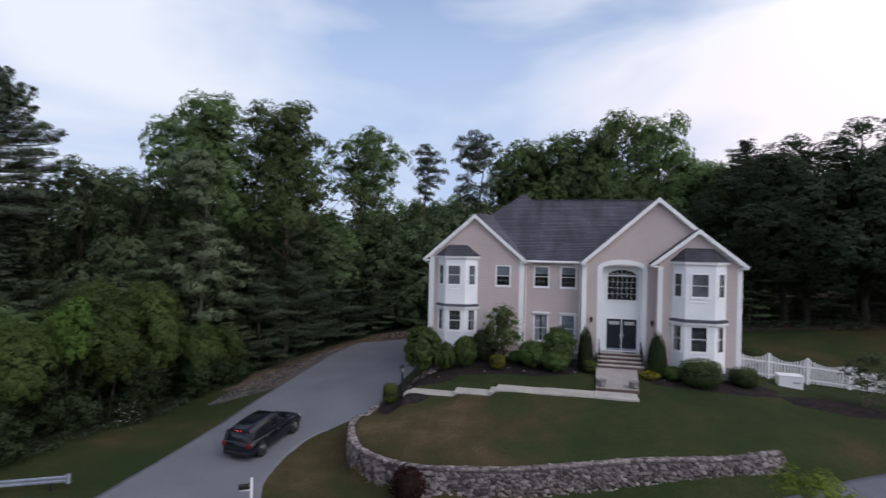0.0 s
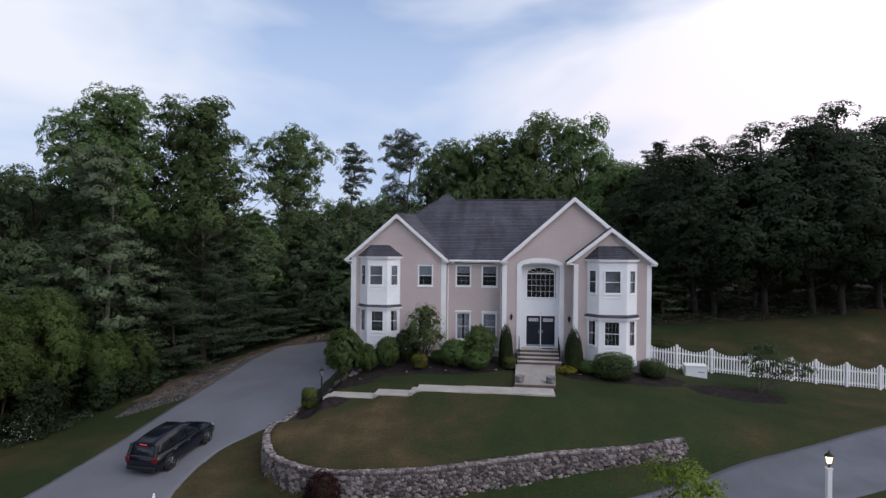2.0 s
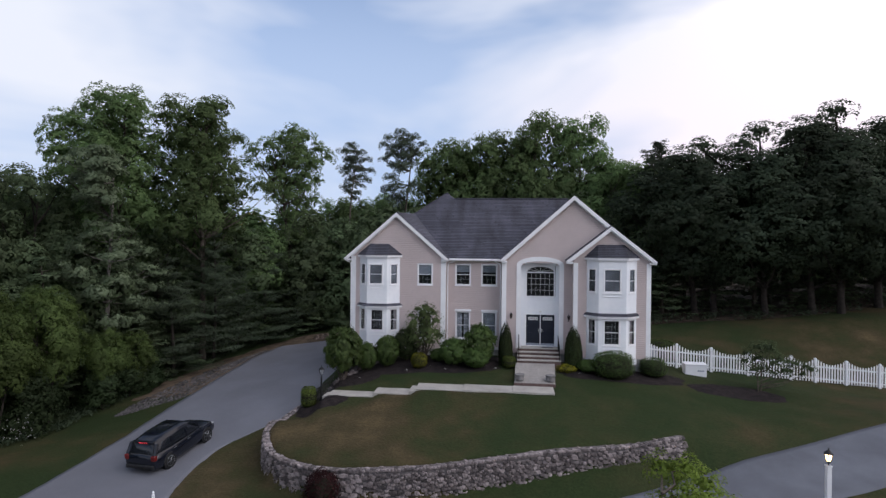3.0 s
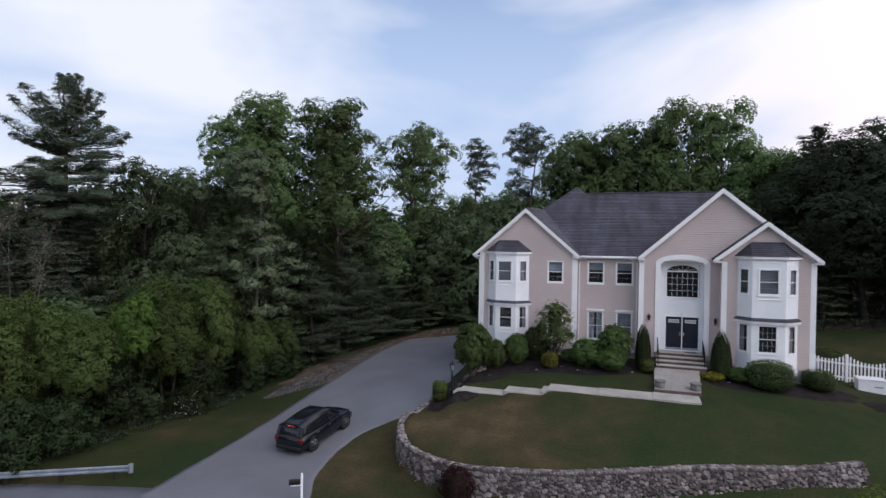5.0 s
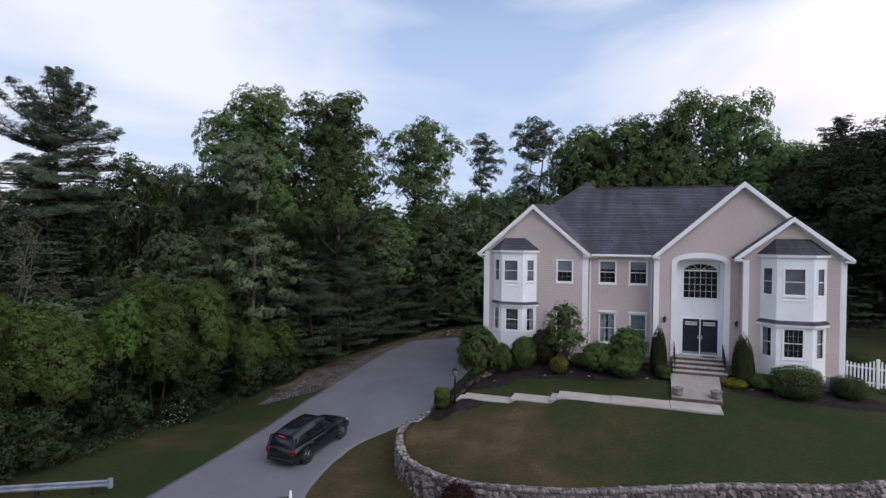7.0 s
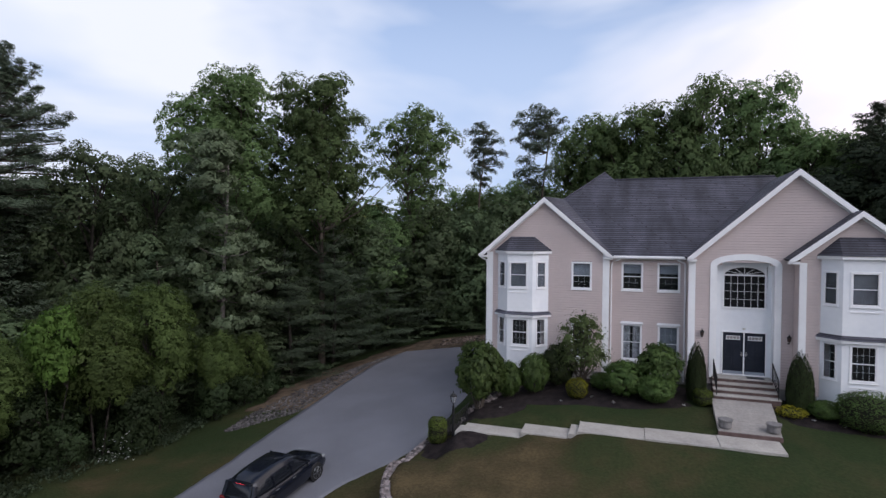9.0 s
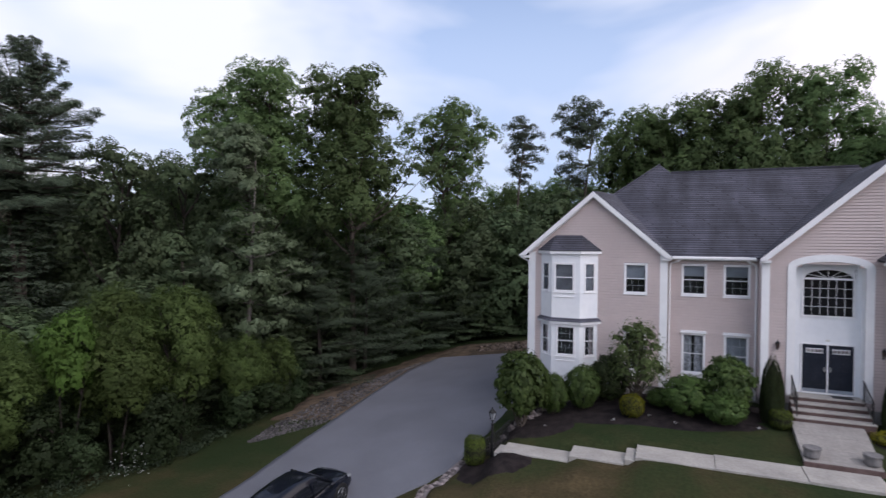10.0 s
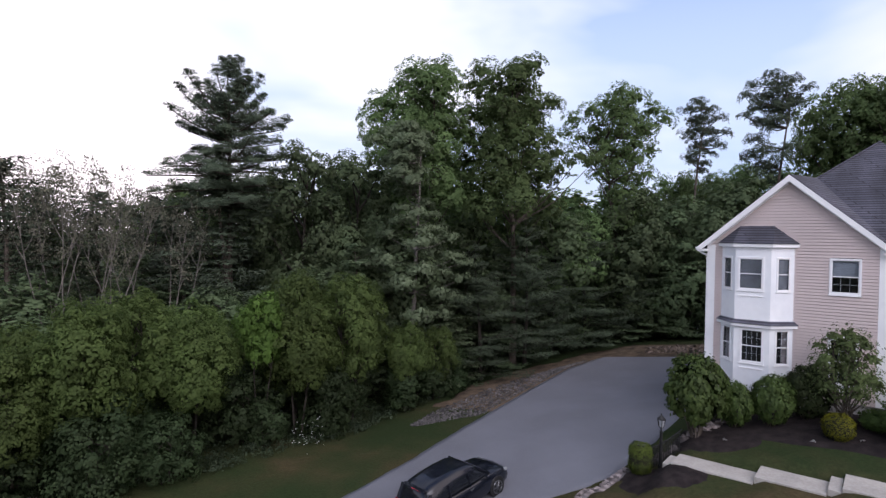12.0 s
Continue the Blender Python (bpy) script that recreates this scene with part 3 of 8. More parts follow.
ground = new("ground", mesh_of("ground", np.stack([GX, GY, GZ], -1).reshape(-1, 3), quads, M_LAWN, True))
tagged(ground, "sloping mown lawn, green with dry brown patches", "ground", kind="structure")


def draped(name, left, right, cols, lift, material, label, category, skirt=0.12):
    """A strip laid over the terrain between two lines of equal count, with a skirt at its rim."""
    verts, faces = [], []
    rows = len(left)
    for (ax, ay), (bx, by) in zip(left, right):
        t = np.linspace(0, 1, cols)
        xs, ys = ax + (bx - ax) * t, ay + (by - ay) * t
        zs = height(xs, ys) + lift
        verts += list(zip(xs.tolist(), ys.tolist(), zs.tolist()))
    for r in range(rows - 1):
        for c in range(cols - 1):
            k = r * cols + c
            faces.append((k, k + 1, k + cols + 1, k + cols))
    rim = [r * cols for r in range(rows)] + [(rows - 1) * cols + c for c in range(1, cols)] + [r * cols + cols - 1 for r in range(rows - 2, -1, -1)] + list(range(cols - 2, 0, -1))
    base = len(verts)
    verts += [(verts[k][0], verts[k][1], verts[k][2] - skirt) for k in rim]
    for k in range(len(rim)):
        j = (k + 1) % len(rim)
        faces.append((rim[k], rim[j], base + j, base + k))
    return tagged(new(name, mesh_of(name, verts, faces, material, True)), label, category, kind="structure")


# brown leaf litter between the driveway and the wood
ys = np.arange(-1.0, 17.5, 0.5)
rim = 0.3 * np.sin(ys * 1.3) + 0.2 * np.sin(ys * 3.1)
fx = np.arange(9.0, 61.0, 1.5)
draped("forest_floor", list(zip(fx, np.interp(fx, [9, 14, 18, 22, 27, 31, 42, 61], [14.5, 15.6, 15.2, 15.2, 16.6, 17.8, 25, 38]) + 0.3 * np.sin(fx * 1.7))), list(zip(fx, np.interp(fx, [9, 61], [44, 60]))), 16, 0.03, M_FLOOR, "leaf litter under the trees, its brown darkened for their shade", "forest floor")
draped("verge", list(zip(np.interp(ys, [-1, 2, 5, 8, 12, 15, 18], [-28.0, -28.6, -28.4, -27.4, -25.6, -23.8, -22.0]) + rim, ys)), list(zip(np.where(ys < 13, lane(DRIVE_L, ys), -13.2) + 0.02, ys)), 18, 0.035, M_LITTER, "bare brown strip of leaf litter along the driveway", "verge")
ys = np.arange(-18.6, 13.41, 0.4)
edge = 0.02 * np.sin(ys * 2.1) + 0.015 * np.sin(ys * 5.3)
draped("driveway", list(zip(lane(DRIVE_L, ys) + edge, ys)), list(zip(lane(DRIVE_R, ys) - edge, ys)), 26, 0.025, M_ASPHALT, "grey asphalt driveway climbing beside the house", "driveway")
rx = np.arange(-88, 88, 0.8)
ry = np.interp(rx, [a for a, _ in ROAD_MID], [b for _, b in ROAD_MID])
ry = np.convolve(np.pad(ry, 4, mode="edge"), np.ones(9) / 9, "valid")
draped("road", list(zip(rx, ry + road_half(rx))), list(zip(rx, ry - road_half(rx))), 14, 0.018, M_ROAD, "grey asphalt street running past the lawn", "road")

# ---- the house ----
house = thing("house", pose(0, 0, 0), "two-storey house with beige siding, white trim and grey shingled gables", "house")
EAVE, LAP = 5.62, 0.128


def siding(name, span, y, z0, z1, holes, label="", m=None):
    """Lap boards of one wall: span(z) gives its ends, holes are (x0, x1, z0, z1)."""
    verts, faces = [], []
    z = z0
    while z < z1 - 1e-4:
        top = min(z + LAP, z1)
        mid = (z + top) / 2
        a, b = span(mid)
        gaps = sorted((h[0], h[1]) for h in holes if h[2] < mid < h[3] and h[1] > a and h[0] < b)
        pieces, x = [], a
        for g0, g1 in gaps:
            if g0 > x:
                pieces.append((x, g0))
            x = max(x, g1)
        if x < b:
            pieces.append((x, b))
        for p0, p1 in pieces:
            la, lb = (span(z)[0] if p0 == a else p0), (span(z)[1] if p1 == b else p1)
            ua, ub = (span(top)[0] if p0 == a else p0), (span(top)[1] if p1 == b else p1)
            k = len(verts)
            lip, sunk = z + 0.74 * (top - z), z + 0.80 * (top - z)
            ma, mb = la + (ua - la) * 0.77, lb + (ub - lb) * 0.77
            verts += [(la, y, z), (lb, y, z), (lb, y - 0.044, z), (la, y - 0.044, z), (mb, y - 0.036, lip), (ma, y - 0.036, lip), (mb, y - 0.003, sunk), (ma, y - 0.003, sunk), (ub, y, top), (ua, y, top)]
            faces += [(k, k + 1, k + 2, k + 3), (k + 3, k + 2, k + 4, k + 5), (k + 5, k + 4, k + 6, k + 7), (k + 7, k + 6, k + 8, k + 9)]
        z = top
    return part(name, mesh_of(name, verts, faces, M_SIDING), M_SIDING, house, label, m)


def gable(x0, x1, xp, zp, foot):
    """Ends of a gable wall at height z: upright to the eaves, then up to the peak."""
    def span(z):
        if z <= EAVE + foot:
            return x0, x1
        t = min(1.0, (z - EAVE - foot) / (zp - 0.24 - EAVE - foot))
        return x0 + (xp - x0) * t, x1 + (xp - x1) * t
    return span


def straight(x0, x1):
    return lambda z: (x0, x1)


BASE = -0.42
CAS = 0.085
# windows of the flat walls: x0, x1, z0, z1 of the casing, wall's y
W_UC = (-8.26, -7.20, 3.86, 5.32)
W_UA = (-5.74, -4.66, 3.85, 5.33)
W_UB = (-3.98, -2.90 + 0.02, 3.85, 5.33)
W_LA = (-5.70, -4.68, 0.22, 2.12)
W_LB = (-3.92, -2.90, 0.22, 2.12)
W_LC = (-8.24, -7.22, 0.22, 2.12)
ARCH_X, ARCH_W = -0.10, 1.22
siding("front_siding", gable(-12.80, -6.35, -9.70, 8.75, 0.13), 0.0, BASE, 8.48, [W_UC, W_LC], "beige lap siding of the left gable")
siding("front_siding", straight(-6.35, -2.55), 0.5, BASE, EAVE, [W_UA, W_UB, W_LA, W_LB])
siding("front_siding", gable(-2.55, 6.60, 2.0, 9.84, -0.05), -0.5, BASE, 9.57, [(ARCH_X - 1.25, ARCH_X + 1.25, -1, 5.30), (ARCH_X - 1.0, ARCH_X + 1.0, 5.2, 5.46), (2.0, 6.6, -1, 6.0)])
siding("front_siding", gable(1.95, 6.63, 4.2, 7.85, 0.13), -1.35, BASE, 7.58, [])
TURN = Matrix.Rotation(radians(90), 4, "Z")


def side_wall(x, y0, y1, out):
    """A wall along y that faces -x (out=-1) or +x (out=1)."""
    if out < 0:
        m = Matrix.Translation((x, y1, 0)) @ Matrix.Rotation(radians(-90), 4, "Z")
    else:
        m = Matrix.Translation((x, y0, 0)) @ Matrix.Rotation(radians(90), 4, "Z")
    siding("side_siding", straight(0, y1 - y0), 0.0, BASE, EAVE, [], m=m)


side_wall(-12.80, 0, 10.8, -1)
side_wall(-6.35, 0, 0.5, 1)
side_wall(-2.55, -0.5, 0.5, -1)
side_wall(1.95, -1.35, -0.5, -1)
side_wall(6.62, -1.35, 10.2, 1)
siding("back_siding", straight(-6.62, 12.80), 0.0, BASE, EAVE, [], m=Matrix.Translation((0, 10.5, 0)) @ Matrix.Rotation(radians(180), 4, "Z"))

part("foundation", prism(bmesh.new(), [(-12.76, 10.45), (-12.76, 0.04), (-6.4, 0.04), (-6.4, 0.54), (-2.5, 0.54), (-2.5, -0.46), (2.0, -0.46), (2.0, -1.31), (6.58, -1.31), (6.58, 10.45)], -3.2, BASE + 0.005), M_FOUNDATION, house, "bare grey concrete foundation")

# roof planes
EZ, EY, SL = 5.69, 0.2, 0.885
R1 = EZ + SL * 5.0
PEAK = EZ + SL * 5.6
part("roof", slab(bmesh.new(), [(-13.2, EY, EZ), (6.92, EY, EZ), (2.2, 5.2, R1), (-6.3, 5.2, R1), (-6.9, 5.8, PEAK)], 0.14), M_ROOF, house, "dark grey asphalt-shingled main slope")
part("roof", slab(bmesh.new(), [(-13.2, EY, EZ), (-6.9, 5.8, PEAK), (-6.9, 6.4, PEAK), (-13.2, 11.6, EZ)], 0.14), M_ROOF, house)
part("roof", slab(bmesh.new(), [(-6.9, 5.8, PEAK), (-6.3, 5.2, R1), (-5.9, 7.5, R1 - 0.28), (-6.9, 7.5, PEAK)], 0.1), M_ROOF, house)
part("roof", slab(bmesh.new(), [(2.2, 5.2, R1), (6.92, 10.7, EZ), (-6.3, 10.7, EZ), (-6.3, 5.2, R1)], 0.14), M_ROOF, house)
part("roof", slab(bmesh.new(), [(6.92, EY, EZ), (6.92, 10.7, EZ), (2.2, 5.2, R1)], 0.14), M_ROOF, house)
part("roof", slab(bmesh.new(), [(-6.9, 6.4, PEAK), (-5.9, 6.4, R1 - 0.28), (-2.2, 11.6, EZ), (-13.2, 11.6, EZ)], 0.1), M_ROOF, house)
part("gable_roof", slab(bmesh.new(), [(-6.16, -0.3, EZ), (-9.7, -0.3, 8.77), (-9.12, 3.86, 8.91), (-6.16, 0.32, EZ)], 0.12), M_ROOF, house)
part("gable_roof", slab(bmesh.new(), [(-13.24, -0.3, EZ), (-9.7, -0.3, 8.77), (-9.12, 3.86, 8.91), (-13.24, 0.4, EZ)], 0.12), M_ROOF, house)
part("gable_roof", slab(bmesh.new(), [(-2.66, -0.82, EZ), (2.0, -0.82, 9.86), (2.0, 5.1, 9.86), (-2.66, 0.32, EZ)], 0.12), M_ROOF, house)
part("gable_roof", slab(bmesh.new(), [(6.92, -0.82, EZ), (2.0, -0.82, 9.86), (2.0, 5.1, 9.86), (6.92, 0.32, EZ)], 0.12), M_ROOF, house)
part("gable_roof", slab(bmesh.new(), [(1.46, -1.65, EZ), (4.2, -1.65, 7.87), (4.2, -0.45, 7.87), (1.46, -0.45, EZ)], 0.12), M_ROOF, house)
part("gable_roof", slab(bmesh.new(), [(6.95, -1.65, EZ + 0.01), (4.2, -1.65, 7.87), (4.2, -0.45, 7.87), (6.95, -0.45, EZ + 0.01)], 0.12), M_ROOF, house)
bm = bmesh.new()
cyl(bm, (-6.3, 5.2, R1 + 0.0), (2.2, 5.2, R1 + 0.0), 0.07, n=6)
cyl(bm, (-13.2, EY, EZ), (-6.9, 5.8, PEAK), 0.06, n=6)
part("ridge_cap", bm, M_ROOF, house)


def rake(x0, z0, xp, zp, x1, z1, y, deep=0.20):
    """White boards under both slopes of a gable's edge, with a boxed return at each eave."""
    for xa, za in ((x0, z0), (x1, z1)):
        d = Vector((xp - xa, 0, zp - za))
        t = d.normalized()
        bm = bmesh.new()
        a, b = Vector((xa, 0, za)), Vector((xp, 0, zp))
        drop = deep / abs(t.x)
        low = a + t * 0.34 - Vector((0, 0, drop))
        pts = [a, b, b - Vector((0, 0, drop)), low, a - Vector((0, 0, 0.10))]
        f0 = [bm.verts.new((p.x, y, p.z - 0.03)) for p in pts]
        f1 = [bm.verts.new((p.x, y + 0.06, p.z - 0.03)) for p in pts]
        bm.faces.new(f0)
        bm.faces.new(f1[::-1])
        for k in range(len(pts)):
            j = (k + 1) % len(pts)
            bm.faces.new((f0[k], f1[k], f1[j], f0[j]))
        board = part("rake_board", bm, M_TRIM, house, "white painted rake board")
        inner = 1 if xp > xa else -1
        bm = bmesh.new()
        box(bm, min(xa, xa + inner * 0.42), max(xa, xa + inner * 0.42), y + 0.06, y + 0.36, za - 0.22, za - 0.10, bevel=0.015)
        part("eave_return", bm, M_TRIM, board)


def soffit(x0, z0, xp, zp, x1, z1, y0, y1):
    for xa, za in ((x0, z0), (x1, z1)):
        part("soffit", slab(bmesh.new(), [(xa, y0, za - 0.15), (xp, y0, zp - 0.15), (xp, y1, zp - 0.15), (xa, y1, za - 0.15)], 0.03), M_TRIM, house)


def frieze(x0, z0, xp, zp, x1, z1, y):
    """White boards on the wall right under a gable's slopes."""
    for xa, za in ((x0, z0), (x1, z1)):
        bm = bmesh.new()
        prof = [(xa, za - 0.14), (xp, zp - 0.14), (xp, zp - 0.35), (xa, za - 0.35)]
        f0, f1 = [[bm.verts.new((px, yy, pz)) for px, pz in prof] for yy in (y - 0.05, y + 0.10)]
        bm.faces.new(f0)
        bm.faces.new(f1[::-1])
        for k in range(4):
            bm.faces.new((f0[k], f1[k], f1[(k + 1) % 4], f0[(k + 1) % 4]))
        bmesh.ops.recalc_face_normals(bm, faces=bm.faces)
        part("frieze_board", bm, M_TRIM, house)


frieze(-12.82, EZ + 0.36, -9.70, 8.77, -6.58, EZ + 0.36, 0.0)
frieze(-2.3, EZ + 0.32, 2.0, 9.86, 6.5, EZ + 0.32, -0.5)
frieze(1.85, EZ + 0.30, 4.2, 7.87, 6.55, EZ + 0.30, -1.35)
rake(-13.24, EZ, -9.70, 8.77, -6.16, EZ, -0.32)
rake(-2.66, EZ, 2.0, 9.86, 6.92, EZ, -0.84, 0.22)
rake(1.46, EZ, 4.2, 7.87, 6.95, EZ, -1.67)
soffit(-13.24, EZ, -9.70, 8.77, -6.16, EZ, -0.26, 0.0)
soffit(-2.66, EZ, 2.0, 9.86, 6.92, EZ, -0.78, -0.5)
soffit(1.46, EZ, 4.2, 7.87, 6.95, EZ, -1.61, -1.35)
part("fascia", boxes((-6.2, -2.66, 0.19, 0.52, 5.50, 5.60)), M_TRIM, house)
gut = boxes((-6.15, -2.70, 0.06, 0.19, 5.54, 5.68), bevel=0.03)
part("gutter", gut, M_TRIM, house, "white metal gutter")
part("gutter", boxes((-13.32, -13.2, -0.25, 11, 5.54, 5.68), bevel=0.03), M_TRIM, house)


def downspout(pts):
    bm = bmesh.new()
    for a, b in zip(pts, pts[1:]):
        cyl(bm, a, b, 0.045, n=8)
    part("downspout", bm, M_TRIM, house, "white downspout bent under the eave")


downspout([(-5.75, 0.14, 5.56), (-5.9, 0.2, 5.44), (-6.18, 0.42, 5.36), (-6.24, 0.42, 5.1), (-6.24, 0.42, -0.7)])
downspout([(-3.1, 0.14, 5.56), (-2.95, 0.2, 5.44), (-2.7, 0.36, 5.34), (-2.66, 0.42, 5.1), (-2.66, 0.42, -0.7)])
downspout([(-13.22, -0.18, 5.56), (-13.1, -0.1, 5.42), (-12.92, 0.1, 5.32), (-12.88, 0.1, 5.0), (-12.88, 0.1, -1.0)])


def corner_board(x0, x1, y, z0=BASE, z1=EAVE - 0.08):
    part("corner_board", boxes((x0, x1, y - 0.05, y + 0.06, z0, z1), bevel=0.008), M_TRIM, house, "wide white corner board")


corner_board(-12.86, -12.52, 0.0, z1=EAVE + 0.16)
corner_board(-6.66, -6.32, 0.0, z1=EAVE + 0.12)
corner_board(-2.58, -2.27, -0.5)
corner_board(1.92, 2.21, -1.35)
corner_board(6.38, 6.66, -1.35)
part("skirt_board", boxes((-6.32, -2.58, 0.44, 0.52, BASE - 0.02, BASE + 0.16)), M_TRIM, house)


def window(m, w, h, cols=0, rows=0, sash=True, casing=CAS, cap=False, apron=0.0, blind=0.0, curtain=False, depth=0.55, proud=0.05, shade=None, label=""):
    """A double-hung window in its own frame: x along the wall from 0 to w, z from 0 to h, out towards -y."""
    bm = bmesh.new()
    for r in ((0, casing, -proud, 0.04, 0, h), (w - casing, w, -proud, 0.04, 0, h), (casing, w - casing, -proud, 0.04, h - casing, h), (casing, w - casing, -proud, 0.04, 0, casing)):
        box(bm, *r, bevel=0.008)
    win = part("window", bm, M_TRIM, house, label, m)
    part("window_sill", boxes((-0.02, w + 0.02, -proud - 0.025, 0.02, -0.04, 0.0), bevel=0.008), M_TRIM, win)
    a, b, c, d = casing, w - casing, casing, h - casing
    mid = (c + d) / 2
    if sash:
        part("sash", boxes((a, b, -0.012, 0.02, mid - 0.02, mid + 0.02), (a, a + 0.022, -0.01, 0.02, c, d), (b - 0.022, b, -0.01, 0.02, c, d), (a, b, -0.01, 0.02, d - 0.022, d), (a, b, -0.01, 0.02, c, c + 0.026)), M_TRIM, win)
    if cols:
        zt = d - (d - c) * blind if 0 < blind < 0.9 else d
        rws = [(a + (b - a) * k / cols - 0.0035, a + (b - a) * k / cols + 0.0035, 0.036, 0.046, c, zt) for k in range(1, cols)]
        rws += [(a, b, 0.037, 0.045, c + (d - c) * k / rows - 0.0035, c + (d - c) * k / rows + 0.0035) for k in range(1, rows) if c + (d - c) * k / rows < zt]
        part("muntins", boxes(*rws), M_TRIM, win, "thin white grille")
    pane = part("pane", boxes((a, b, 0.026, 0.034, c, d)), M_GLASS, win)
    pane.visible_shadow = False
    bm = bmesh.new()
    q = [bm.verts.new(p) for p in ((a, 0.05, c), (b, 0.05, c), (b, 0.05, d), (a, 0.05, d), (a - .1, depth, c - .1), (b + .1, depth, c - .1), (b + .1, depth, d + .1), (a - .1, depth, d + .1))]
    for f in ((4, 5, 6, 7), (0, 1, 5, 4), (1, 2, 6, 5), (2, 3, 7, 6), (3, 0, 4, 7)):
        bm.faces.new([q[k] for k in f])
    part("interior", bm, M_ROOM, win, "room box behind the glass, its dimness in the paint")
    if blind:
        z0 = d - (d - c) * blind
        n = max(3, int((d - z0) / 0.06))
        part("blind", boxes(*[(a + 0.01, b - 0.01, 0.075, 0.085, z0 + (d - z0) * k / n + 0.004, z0 + (d - z0) * (k + 1) / n) for k in range(n)]), shade or M_PALEBLIND, win, "grey lowered blind")
    if curtain:
        verts, faces = [], []
        for s0, s1 in ((a, a + (b - a) * 0.42), (b - (b - a) * 0.44, b)):
            n, k0 = 12, len(verts)
            for k in range(n + 1):
                x = s0 + (s1 - s0) * k / n
                y = 0.12 + 0.025 * math.sin(k * 2.2)
                verts += [(x, y, c), (x, y, d)]
            faces += [(k0 + 2 * k, k0 + 2 * k + 2, k0 + 2 * k + 3, k0 + 2 * k + 1) for k in range(n)]
        part("curtain", mesh_of("curtain", verts, faces, M_CURTAIN, True), M_CURTAIN, win, "pale drawn-back curtain")
    if cap:
        part("window_cap", boxes((-0.07, w + 0.07, -0.12, 0.02, h, h + 0.05), (-0.03, w + 0.03, -0.08, 0.02, h + 0.05, h + 0.12), bevel=0.01), M_TRIM, win, "white moulded head cap")
    if apron:
        part("apron", boxes((0, w, -0.035, 0.02, -apron, -0.055)), M_TRIM, win, "white panel below the sill")
    return win


for (x0, x1, z0, z1), y, kw in (
    (W_UC, 0.0, dict(cols=3, rows=4, blind=0.52, label="white double-hung window, blind half down")),
    (W_UA, 0.5, dict(cols=3, rows=4, blind=0.38, label="white double-hung window, blind partly down")),
    (W_UB, 0.5, dict(cols=3, rows=4, blind=0.38, label="white double-hung window, blind partly down")),
    (W_LC, 0.0, dict(cols=3, rows=4, cap=True, apron=0.27, label="white window with head cap behind a small tree")),
    (W_LA, 0.5, dict(cols=3, rows=4, cap=True, apron=0.27, curtain=True, label="white window with head cap and curtains")),
    (W_LB, 0.5, dict(cols=3, rows=4, cap=True, apron=0.27, blind=0.97, label="white window with head cap, its pale blind lowered")),
):
    window(Matrix.Translation((x0, y - 0.015, z0)), x1 - x0, z1 - z0, **kw)


